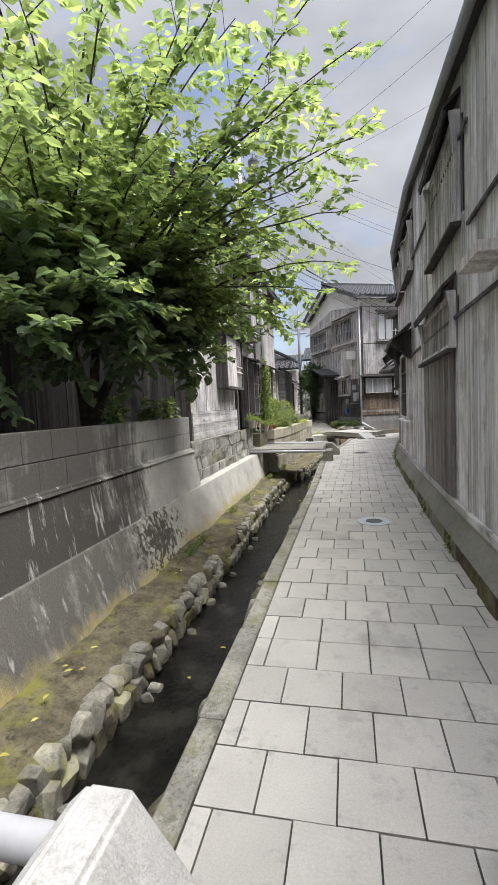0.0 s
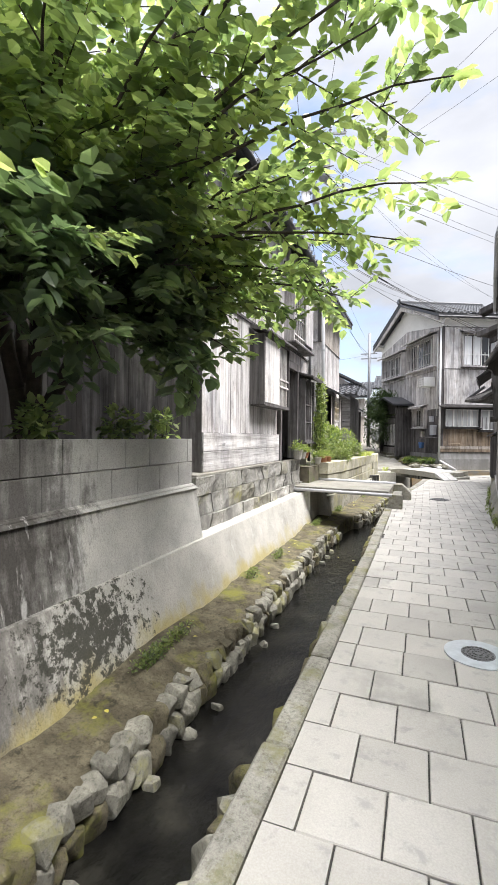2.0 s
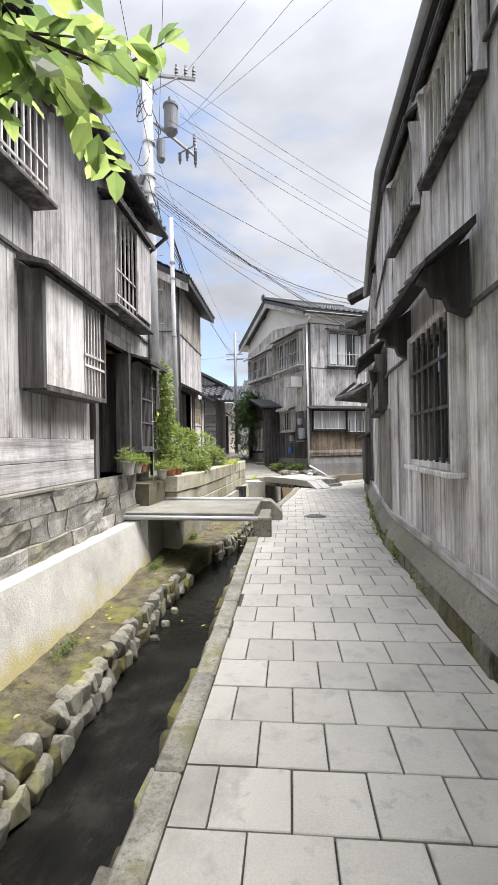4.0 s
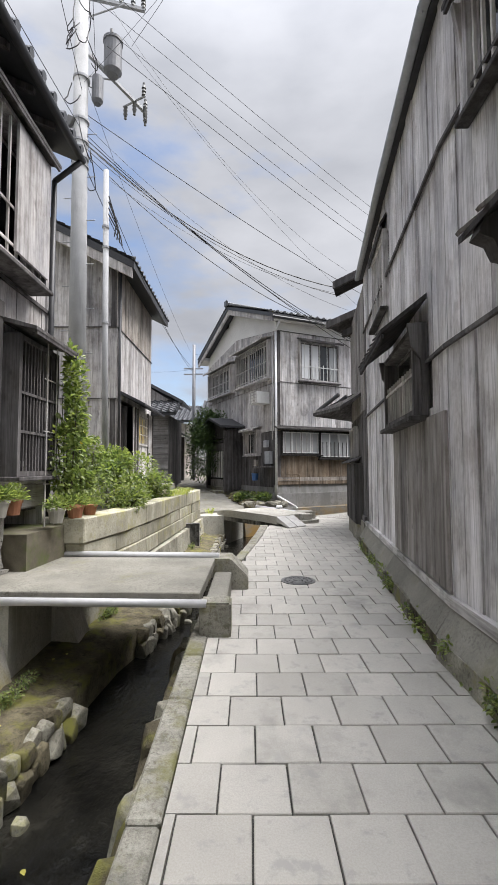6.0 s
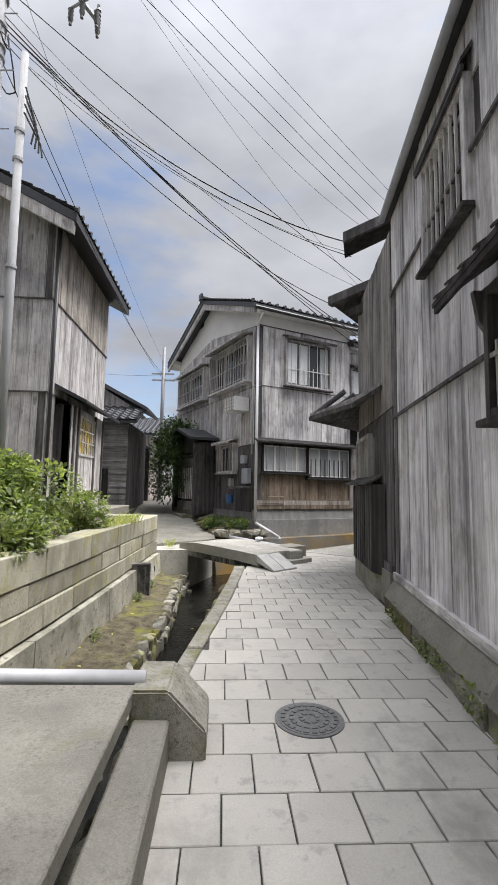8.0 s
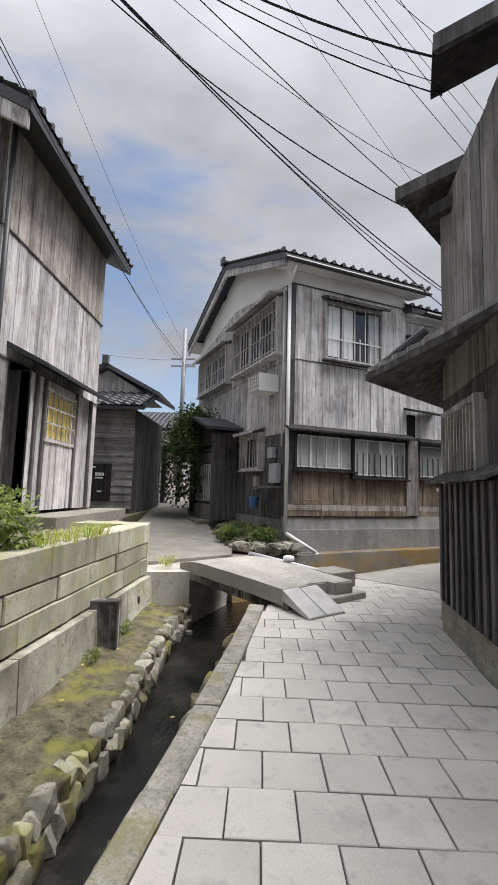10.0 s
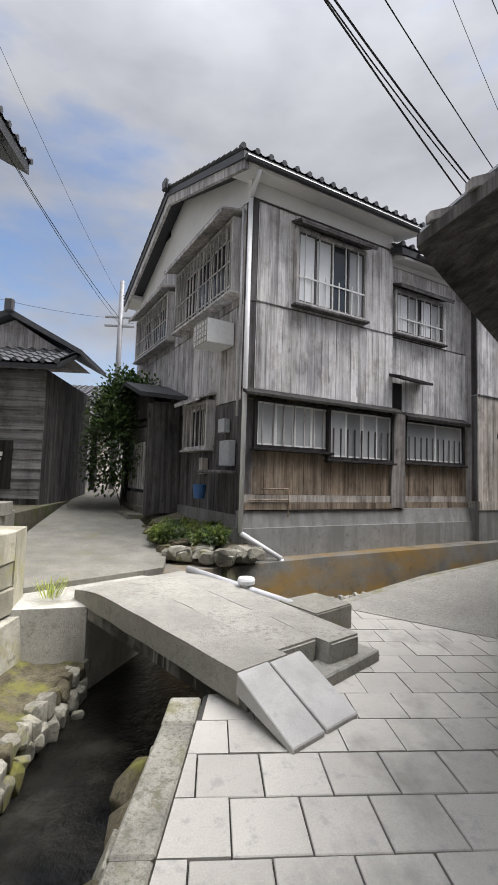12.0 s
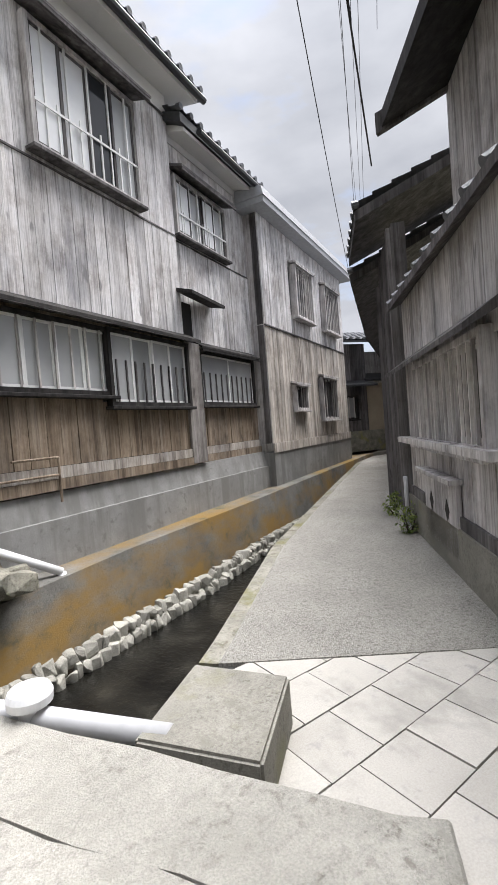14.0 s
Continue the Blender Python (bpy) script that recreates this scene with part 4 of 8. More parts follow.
part("drain_hole", bm, M_INSIDE, tw, "round drain hole")
one_box("buttress", (-0.98, 18.78, -0.62, -0.66, 18.93, 0.10), M_CONC_BLACK, tw, "dark concrete stub pier", w=0.008)
# the terrace's end, and the abutment of the far bridge
bm = B()
prism(bm, [(-3.0, 20.6), (-0.87, 20.86), (-0.95, 21.3), (-3.0, 21.3)], -0.6, 0.78)
part("end_stone", bm, M_TUFF, tw)
bm = B()
prism(bm, [(-0.95, 20.8), (-0.2, 20.95), (0.3, 22.3), (-1.5, 23)], -1.0, 0.06)
solo("bank_block", bm, M_CONC_WET, "stained concrete bank under the far footbridge", "abutment", kind="structure")

# earth of the left bank
bm = B()
prism(bm, [(-9, 12.7), (-1.7, 12.7), (-1.65, 13.4), (-1.3, 17.5), (-1.1, 20.8), (-9, 20.8)], -1.0, 0.72)
prism(bm, [(-12, 20.8), (-2.6, 20.8), (-2.4, 24), (-3.5, 40), (-12, 40)], -1.0, 0.62)
prism(bm, [(-9, -4), (-2.3, -4), (-2.3, 7.3), (-9, 7.3)], -1.0, 1.0)
solo("left_bank", bm, M_EARTH, "earth terrace behind the canal walls", "ground", kind="structure")
# path that climbs away past the corner house
bm = B()
PP = [((-1.5, 20.95), (0.35, 22.6), 0.12), ((-1.9, 22.6), (0.3, 23.5), 0.16), ((-2.4, 25.5), (-0.35, 25.6), 0.34), ((-2.75, 28.5), (-1.35, 28.6), 0.62), ((-3.2, 33), (-2.0, 33), 0.95), ((-4.4, 42), (-3.2, 42), 1.5), ((-7, 60), (-5.4, 60), 2.4)]
for (a, b, z0), (c, d, z1) in zip(PP, PP[1:]):
    hull(bm, [(*a, -1.0), (*b, -1.0), (*d, -1.0), (*c, -1.0)], [(*a, z0), (*b, z0), (*d, z1), (*c, z1)])
weld(bm)
solo("uphill_path", bm, M_CONC, "pale concrete path climbing between the houses", "path", kind="structure")

# ---------------------------------------------------------------- first footbridge
fb = thing("footbridge", -0.8, 12.8, 0.26, "thin flat concrete slab footbridge over the canal", "footbridge")
bm = B()
hull(bm, [(-1.95, 12.0, 0.26), (0.10, 12.0, 0.24), (0.12, 13.45, 0.26), (-1.95, 13.45, 0.27)], [(-1.95, 12.0, 0.355), (0.10, 12.0, 0.335), (0.12, 13.45, 0.345), (-1.95, 13.45, 0.36)])
soften(bm, 0.008)
part("slab", bm, M_CONC, fb)
for y, z in ((11.94, 0.262), (13.52, 0.345)):
    bm = B()
    rod(bm, (-1.97, y, z + 0.03), (0.16, y, z), 0.034 if y < 12.5 else 0.044, 16)
    part("pipe", bm, M_PIPE, fb, "grey plastic pipe along the edge", True)
step = solo("bridge_step", (lambda b: (bx(b, 0.12, 12.0, -0.02, 0.31, 13.4, 0.20), soften(b, 0.012), b)[2])(B()), M_CONC, "concrete step between bridge posts", "step")
bm = B()
bx(bm, 0.10, 11.92, -0.02, 0.36, 12.14, 0.27)
soften(bm, 0.015, 2)
solo("bridge_post", bm, M_KERB, "short square rough concrete post at the footbridge", "post", "bridge posts")
bm = B()
prof = [(0.10, -0.02), (0.50, -0.02), (0.50, 0.14), (0.30, 0.34), (0.10, 0.34)]
hull(bm, [(x, 13.38, z) for x, z in prof], [(x, 13.80, z) for x, z in prof])
soften(bm, 0.012, 2)
solo("bridge_post", bm, M_KERB, "low concrete post with sloped top at the footbridge", "post", "bridge posts")
# post and pipe of the bridge where the walk begins
bm = B()
prof = [(0.27, 0.0), (0.66, 0.0), (0.66, 0.28), (0.46, 0.56), (0.34, 0.56), (0.27, 0.49)]
hull(bm, [(x - 0.24, 0.62, z) for x, z in prof], [(x - 0.24, 1.02, z) for x, z in prof])
soften(bm, 0.012, 2)
solo("bridge_post", bm, M_POST, "pale rough stone post with a sloping top", "post", "bridge posts")
bm = B()
rod(bm, (-2.2, 0.93, 0.46), (0.035, 0.93, 0.46), 0.045, 14)
solo("bridge_rail_pipe", bm, M_PIPE, "grey plastic pipe rail leading to the post", "pipe", smooth=True)

# ---------------------------------------------------------------- far footbridge
BR = thing("stone_footbridge", 0.8, 20.5, 0.0, "weathered rough stone slab footbridge with cracks", "footbridge")
# runs from the near end (south east) to the far bank (north west)
pn0, pn1 = Vector((1.18, 19.06)), Vector((2.08, 19.78))
pf0, pf1 = Vector((-0.42, 21.25)), Vector((0.62, 22.25))
rb = random.Random(3)
for a, b in ((0.0, 0.366), (0.3668, 0.7045), (0.7053, 1.0)):
    n0, n1, f0, f1 = pn0.lerp(pn1, a), pn0.lerp(pn1, b), pf0.lerp(pf1, a), pf0.lerp(pf1, b)
    dn = (n0 - f0).normalized() * (0.0, -0.09, 0.05)[0 if a == 0 else (1 if b < 0.9 else 2)]
    n0, n1 = n0 + dn, n1 + dn
    bm = B()
    k = 9
    for i in range(k):
        s0, s1 = i / k, (i + 1) / k
        q = [n0.lerp(f0, s0), n1.lerp(f1, s0), n1.lerp(f1, s1), n0.lerp(f0, s1)]
        hull(bm, [(p.x, p.y, 0.05) for p in q], [(p.x, p.y, 0.235 - 0.08 * max(0.0, s - 0.8) / 0.2) for p, s in zip(q, (s0, s0, s1, s1))])
    weld(bm)
    bmesh.ops.recalc_face_normals(bm, faces=bm.faces[:])
    out = (n0 - f0).normalized()
    worn = [e for e in bm.edges if all((Vector(v.co[:2]) - n0).dot(out) > -0.06 for v in e.verts)]
    bmesh.ops.bevel(bm, geom=worn, offset=0.016, segments=2, affect="EDGES", clamp_overlap=True)
    for v in bm.verts:
        v.co += Vector((noise.noise(v.co * 4) * 0.02, noise.noise(v.co * 4 + Vector((7, 0, 0))) * 0.02, noise.noise(v.co * 3) * 0.012))
    part("slab", bm, M_GRANITE, BR)
bm = B()
q = [(1.20, 19.05), (1.52, 19.34), (-0.1, 21.6), (-0.42, 21.2)]
prism(bm, [(p[0] + 0.03, p[1] + 0.02) for p in q], -0.06, 0.06)
part("beam", bm, M_CONC_BLACK, BR, "dark stone beam under the slabs")
# ramp plates down to the lane
for k, (a, b, c, d) in enumerate((((1.43, 18.66), (1.63, 18.82), (1.36, 19.22), (1.16, 19.07)), ((1.645, 18.835), (1.87, 19.01), (1.60, 19.40), (1.375, 19.232)))):
    bm = B()
    hull(bm, [(*a, -0.01), (*b, -0.01), (*c, 0.10), (*d, 0.10)], [(*a, 0.028), (*b, 0.028), (*c, 0.235), (*d, 0.225)])
    soften(bm, 0.006)
    solo("ramp_plate", bm, M_RAMP, "smooth grey concrete ramp plate leaning on the bridge", "ramp", "ramp plates")
bm = B()
prism(bm, [(1.72, 19.30), (2.30, 19.82), (2.14, 20.0), (1.58, 19.46)], -0.01, 0.085)
soften(bm, 0.012)
solo("bridge_step", bm, M_GRANITE, "flat rough stone step in front of the bridge", "step")
bm = B()
prism(bm, [(1.90, 20.24), (2.32, 20.58), (2.06, 20.98), (1.62, 20.66)], -0.3, 0.22)
soften(bm, 0.012, 2)
solo("bridge_end_block", bm, M_CONC, "low square concrete block at the bridge rail", "concrete block")
bm = B()
rod(bm, (1.75, 20.62, 0.19), (0.72, 21.95, 0.23), 0.045, 14)
cp = solo("bridge_pipe", bm, M_PIPE, "grey plastic pipe along the stone footbridge", "pipe", smooth=True)
cap = thing("pipe_cap", 1.50, 20.98, 0.2, "white domed plastic pipe cap standing on the bridge pipe", "pipe cap")
bm = B()
for (r0, z0), (r1, z1) in zip(((0.05, 0.20), (0.052, 0.26), (0.090, 0.265), (0.093, 0.30), (0.082, 0.325)), ((0.052, 0.26), (0.090, 0.265), (0.093, 0.30), (0.082, 0.325), (0.05, 0.333))):
    rod(bm, (1.36, 21.12, z0), (1.36, 21.12, z1), r0, 24, r1)
part("dome", bm, M_DOWN, cap, smooth=False)

# ---------------------------------------------------------------- corner house C
CX, CY, CA = 1.463, 23.93, 25.2
MC = pose(CX, CY, 0, 0, 0, CA)
hc = thing("corner_house", CX, CY, 0.4, "two-storey weathered board house with white plaster gable", "house", rz=CA)
MF = MC                                            # front: x along, y inward
D = 7.0                                            # depth of the gable side
MS = MC @ pose(0, D, 0, 0, 0, -90)                 # gable side: x runs back to front
SL = 0.383
roof_z = lambda s: 6.76 + (min(s, D - s)) * SL   # underside of the roof above s
# front boards, by storey
UPW = (0.98, 2.60, 4.60, 5.92)
LW1, LW2, LW3 = (0.22, 1.78, 1.93, 2.68), (1.80, 3.42, 1.80, 2.68), (3.98, 5.85, 1.84, 2.66)
wall(hc, MF, 3.5, 4.46, 6.27, [UPW], W_SILVER, 0.19, 11, label="silvery upper boards")
wall(hc, MF, 3.5, 2.80, 4.44, [], W_SILVER, 0.19, 12)
wall(hc, MF, 3.5, 1.08, 2.79, [LW1, LW2], W_BROWN, 0.21, 13, label="brown lower boards")
MF2 = MC @ pose(3.5, 0.10, 0)
wall(hc, MF2, 2.6, 4.46, 6.0, [(0.14, 1.62, 4.58, 5.42)], W_SILVER, 0.19, 14)
wall(hc, MF2, 2.6, 2.76, 4.44, [], W_SILVER, 0.19, 15)
wall(hc, MF2, 2.6, 1.08, 2.75, [(0.48, 2.35, 1.84, 2.66)], W_BROWN, 0.21, 16)
one_box("post", (3.44, -0.05, 0.84, 3.84, 0.08, 2.78), W_PANEL, hc, M=MC, label="broad grey board post")
for i, (a, b, c) in enumerate(((0.82, 0.94, -0.045), (0.945, 1.075, -0.03))):
    one_box("skirt_board", (0, c, a, 3.5, 0.0, b), W_TAN if i else W_BROWN, hc, M=MC)
    one_box("skirt_board", (3.5, c + 0.10, a, 6.05, 0.1, b), W_TAN if i else W_BROWN, hc, M=MC)
for z, L0, L1, y in ((4.44, 0, 3.5, -0.012), (2.79, 0.0, 3.5, -0.02), (4.44, 3.5, 6.05, 0.088), (6.27, 0, 3.52, -0.03)):
    one_box("batten_strip", (L0, y, z, L1, y + 0.02, z + 0.022), W_DARK, hc, M=MC)
# plaster above the boards
one_box("plaster_band", (0, 0.0, 6.30, 3.5, 0.14, 6.72), M_PLASTER, hc, M=MC, label="white plaster band under the eave")
one_box("plaster_band", (3.5, 0.1, 6.02, 6.05, 0.24, 6.22), M_PLASTER, hc, M=MC)
# added black sheet that paints the dark room behind the windows
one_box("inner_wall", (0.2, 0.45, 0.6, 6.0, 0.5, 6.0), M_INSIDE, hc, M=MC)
window(hc, MF @ pose(UPW[0], 0, UPW[2]), UPW[1] - UPW[0], UPW[3] - UPW[2], bars=5, frame_mat=W_GREY, hood_mat=W_DARK, pane=(M_PAPER, M_PAPER, M_GLASS, M_CURTAIN), proud=0.11, depth=-0.05, hood=0.34, mull=3, rails=(0.36,), sash=W_DARK, bar_mat=M_WHITE, pickets=9, label="barred window with broken white screens")
window(hc, MF @ pose(LW1[0], 0, LW1[2]), LW1[1] - LW1[0], LW1[3] - LW1[2], bars=7, frame_mat=W_BLACK, pane=M_CURTAIN, proud=0.07, depth=-0.01, mull=3, rails=(), sash=M_WHITE, bar_mat=W_SLAT)
window(hc, MF @ pose(LW2[0], 0, LW2[2]), LW2[1] - LW2[0] - 0.02, LW2[3] - LW2[2], bars=9, frame_mat=W_BLACK, pane=(M_CURTAIN, M_FROST), proud=0.10, depth=-0.04, mull=3, rails=(), bar_mat=W_DARK, sash=M_WHITE, bar_h=0.62)
window(hc, MF2 @ pose(0.48, 0, 1.84), 1.87, 0.82, bars=10, frame_mat=W_BLACK, pane=(M_FROST, M_CURTAIN), proud=0.08, depth=-0.02, hood=0.2, mull=1, rails=(), sash=M_WHITE, bar_mat=W_DARK, bar_h=0.62)
window(hc, MF2 @ pose(0.14, 0, 4.58), 1.48, 0.84, bars=6, frame_mat=W_GREY, hood_mat=W_DARK, pane=(M_PAPER, M_CURTAIN), proud=0.10, depth=-0.045, hood=0.32, mull=3, rails=(0.36,), sash=W_DARK, bar_mat=M_WHITE, pickets=7)
bm = B()
hull(bm, [(-0.1, -0.24, 2.74), (3.62, -0.24, 2.74), (3.62, -0.02, 2.83), (-0.1, -0.02, 2.83)], [(-0.1, -0.24, 2.785), (3.62, -0.24, 2.785), (3.62, -0.02, 2.90), (-0.1, -0.02, 2.90)], MC)
part("long_hood", bm, W_BLACK, hc, "dark hood above the lower windows")
bm = B()
hull(bm, [(3.40, -0.30, 3.48), (4.5, -0.22, 3.46), (4.5, 0.1, 3.54), (3.40, 0.0, 3.56)], [(3.40, -0.30, 3.53), (4.5, -0.22, 3.51), (4.5, 0.1, 3.62), (3.40, 0.0, 3.62)], MC)
part("small_hood", bm, W_BLACK, hc)
# the hole's dark depth is a plain black box
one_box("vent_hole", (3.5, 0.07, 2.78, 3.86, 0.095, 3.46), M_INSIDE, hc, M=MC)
# gable side
sx = lambda s: D - s
W1, W2, W3 = (sx(3.10), sx(0.30), 4.68, 5.95), (sx(6.40), sx(3.70), 4.68, 5.78), (sx(2.40), sx(1.28), 1.95, 2.78)
DOOR = (sx(4.75), sx(3.15), 0.62, 2.5)
top_s = lambda x: 6.27 + 0.16 * min(D - x, x)
wall(hc, MS, D, 4.45, 6.27, [W1, W2], W_GREY, 0.21, 21, top=top_s)
wall(hc, MS, D, 2.72, 4.43, [], W_GREY, 0.21, 22)
wall(hc, MS, D, 0.72, 2.70, [W3, DOOR], W_DARK, 0.21, 23)
bm = B()
for i in range(18):
    a, b = D * i / 18, D * (i + 1) / 18
    hull(bm, [(a, 0.03, top_s(a)), (b, 0.03, top_s(b)), (b, 0.16, top_s(b)), (a, 0.16, top_s(a))], [(a, 0.03, roof_z(D - a)), (b, 0.03, roof_z(D - b)), (b, 0.16, roof_z(D - b)), (a, 0.16, roof_z(D - a))], MS)
weld(bm)
part("gable", bm, M_PLASTER, hc, "white plaster gable")
# the vent's dark inside is a flat black box
one_box("gable_vent", (sx(4.75), -0.01, 7.62, sx(4.4), 0.05, 7.98), M_INSIDE, hc, M=MS)
window(hc, MS @ pose(W1[0], 0, W1[2]), W1[1] - W1[0], W1[3] - W1[2], bars=16, frame_mat=W_GREY, pane=M_GLASS, proud=0.22, hood=0.5, mull=3, rails=(0.05, 0.42), sash=M_WHITE)
window(hc, MS @ pose(W2[0], 0, W2[2]), W2[1] - W2[0], W2[3] - W2[2], bars=16, frame_mat=W_GREY, pane=M_GLASS, proud=0.22, hood=0.45, mull=3, rails=(0.05, 0.42), sash=M_WHITE)
window(hc, MS @ pose(W3[0], 0, W3[2]), W3[1] - W3[0], W3[3] - W3[2], bars=5, frame_mat=W_GREY, pane=M_GLASS, proud=0.16, hood=0.36, mull=1, rails=())
# entrance: porch with gabled roof, barred sliding door
dm = MS @ pose(DOOR[0], 0, DOOR[2])
df = dm @ pose(0, -0.72, -0.02)
bm = B()
bx(bm, -0.17, -0.02, 0, 0, 0.10, 1.95, df)
bx(bm, 1.6, -0.02, 0, 1.71, 0.10, 1.95, df)
bx(bm, 0, -0.015, 1.86, 1.6, 0.10, 1.95, df)
door = part("door", bm, W_BLACK, hc, "dark sliding entrance door with pale vertical bars")
one_box("door_panel", (0, 0.05, 0, 1.6, 0.08, 1.86), M_GLASS, door, M=df)
for i in range(8):
    board("bar", df, 0.12 + 0.19 * i, 0.015, 0.42, 0.165 + 0.19 * i, 0.048, 1.50, W_SLAT, door)
for i in range(2):
    one_box("panel", (0.03 + 0.79 * i, 0.02, 0.03, 0.78 + 0.79 * i, 0.049, 0.34), W_PANEL, door, M=df)
one_box("transom", (0.02, 0.02, 1.52, 1.58, 0.049, 1.84), W_DARK, door, M=df)
for x0 in (-0.30, 1.72):
    one_box("porch_post", (x0, -0.78, -0.15, x0 + 0.13, -0.65, 2.3), W_DARK, hc, M=dm)
for x0 in (-0.30, 1.72):
    one_box("porch_wall", (x0 + 0.02, -0.64, -0.1, x0 + 0.10, -0.02, 2.35), W_DARK, hc, M=dm)
one_box("porch_lintel", (-0.30, -0.77, 2.0, 1.85, -0.67, 2.40), W_BLACK, hc, M=dm)
for sgn, a, b in ((1, -0.62, 0.78), (-1, 0.78, 2.18)):
    bm = B()
    za, zb = (2.38, 2.82) if sgn > 0 else (2.82, 2.38)
    hull(bm, [(a, -1.08, za), (b, -1.08, zb), (b, -0.02, zb), (a, -0.02, za)], [(a, -1.08, za + 0.09), (b, -1.08, zb + 0.09), (b, -0.02, zb + 0.09), (a, -0.02, za + 0.09)], dm)
    part("porch_roof", bm, M_ROOFD, hc)
bm = B()
hull(bm, [(-0.3, -0.76, 2.40), (1.85, -0.76, 2.40), (1.85, -0.70, 2.40), (-0.3, -0.70, 2.40)], [(0.76, -0.76, 2.80), (0.80, -0.76, 2.80), (0.80, -0.70, 2.80), (0.76, -0.70, 2.80)], dm)
part("porch_gable", bm, W_BLACK, hc)
# roofs
OH = 0.42
RL = 3.92
for a, b in ((-OH, D / 2), (D + OH, D / 2)):
    za, zb = 6.74, 6.74 + (D / 2 + OH) * SL
    bm = B()
    hull(bm, [(-0.40, a, za - 0.14), (RL, a, za - 0.14), (RL, b, zb - 0.14), (-0.40, b, zb - 0.14)], [(-0.40, a, za), (RL, a, za), (RL, b, zb), (-0.40, b, zb)], MC)
    part("roof", bm, M_ROOFD, hc)
    tiled_slope(hc, MC @ pose(-0.42, 0, 0), RL + 0.42, a, za + 0.004, b, zb + 0.004, M_ROOF, pitch=0.27, ends=a < 0)
    bm = B()
    hull(bm, [(-0.37, a, za - 0.30), (-0.30, a, za - 0.30), (-0.30, b, zb - 0.36), (-0.37, b, zb - 0.36)], [(-0.37, a, za - 0.142), (-0.30, a, za - 0.142), (-0.30, b, zb - 0.142), (-0.37, b, zb - 0.142)], MC)
    part("barge_board", bm, W_GREY, hc)
    bm = B()
    hull(bm, [(-0.3, a + (0.03 if a < 0 else -0.03), za - 0.2), (RL - 0.1, a + (0.03 if a < 0 else -0.03), za - 0.2), (RL - 0.1, 0.2 if a < 0 else D - 0.2, 6.66), (-0.3, 0.2 if a < 0 else D - 0.2, 6.66)],
         [(-0.3, a, za - 0.145), (RL - 0.1, a, za - 0.145), (RL - 0.1, 0.2 if a < 0 else D - 0.2, 6.80), (-0.3, 0.2 if a < 0 else D - 0.2, 6.80)], MC)
    part("soffit", bm, M_PLASTER, hc, "white plastered eave soffit")
bm = B()
zr = 6.74 + (D / 2 + OH) * SL
bx(bm, -0.42, D / 2 - 0.14, zr, RL, D / 2 + 0.14, zr + 0.10, MC)
rod(bm, MC @ Vector((-0.44, D / 2, zr + 0.11)), MC @ Vector((RL, D / 2, zr + 0.11)), 0.07, 10)
part("ridge", bm, M_ROOF, hc)
bm = B()
bx(bm, -0.52, D / 2 - 0.15, zr - 0.05, -0.43, D / 2 + 0.15, zr + 0.25, MC)
soften(bm, 0.06, 2)
part("ridge_end_tile", bm, M_ROOF, hc)
# second, lower roof
za2 = 6.08
bm = B()
hull(bm, [(RL - 0.5, -OH + 0.1, za2), (6.15, -OH + 0.1, za2), (6.15, D / 2, za2 + 1.5), (RL - 0.5, D / 2, za2 + 1.5)], [(RL - 0.5, -OH + 0.1, za2 + 0.14), (6.15, -OH + 0.1, za2 + 0.14), (6.15, D / 2, za2 + 1.64), (RL - 0.5, D / 2, za2 + 1.64)], MC)
part("roof", bm, M_ROOFD, hc)
tiled_slope(hc, MC @ pose(RL - 0.5, 0, 0), 2.75, -OH + 0.08, za2 + 0.145, D / 2, za2 + 1.645, M_ROOF, pitch=0.27)
bm = B()
hull(bm, [(3.55, -OH + 0.14, za2 - 0.06), (6.1, -OH + 0.14, za2 - 0.06), (6.1, 0.3, za2 + 0.12), (3.55, 0.3, za2 + 0.12)], [(3.55, -OH + 0.14, za2 - 0.004), (6.1, -OH + 0.14, za2 - 0.004), (6.1, 0.3, za2 + 0.3), (3.55, 0.3, za2 + 0.3)], MC)
part("soffit", bm, M_PLASTER, hc)
for x0, x1, yy, zz in ((-0.38, RL, -OH - 0.05, 6.60), (RL - 0.1, 6.2, -OH + 0.03, za2 + 0.02)):
    bm = B()
    rod(bm, MC @ Vector((x0, yy, zz)), MC @ Vector((x1, yy, zz)), 0.055, 8)
    part("gutter", bm, M_ROOFD, hc, "dark half-round gutter")
# downpipes
bm = B()
for a, b in (((-0.1, -OH - 0.02, 6.5), (-0.06, -0.09, 6.2)), ((-0.06, -0.09, 6.2), (-0.06, -0.09, 0.45)), ((-0.06, -0.09, 0.45), (0.55, -0.4, 0.05)), ((0.55, -0.4, 0.05), (0.55, -0.4, -0.12))):
    rod(bm, MC @ Vector(a), MC @ Vector(b), 0.042, 10)
part("downpipe", bm, M_DOWN, hc, "pale grey plastic downpipe", True)
bm = B()
rod(bm, MC @ Vector((-0.10, 0.10, 6.1)), MC @ Vector((-0.10, 0.10, 2.4)), 0.022, 8)
part("conduit", bm, M_PIPE, hc, smooth=True)
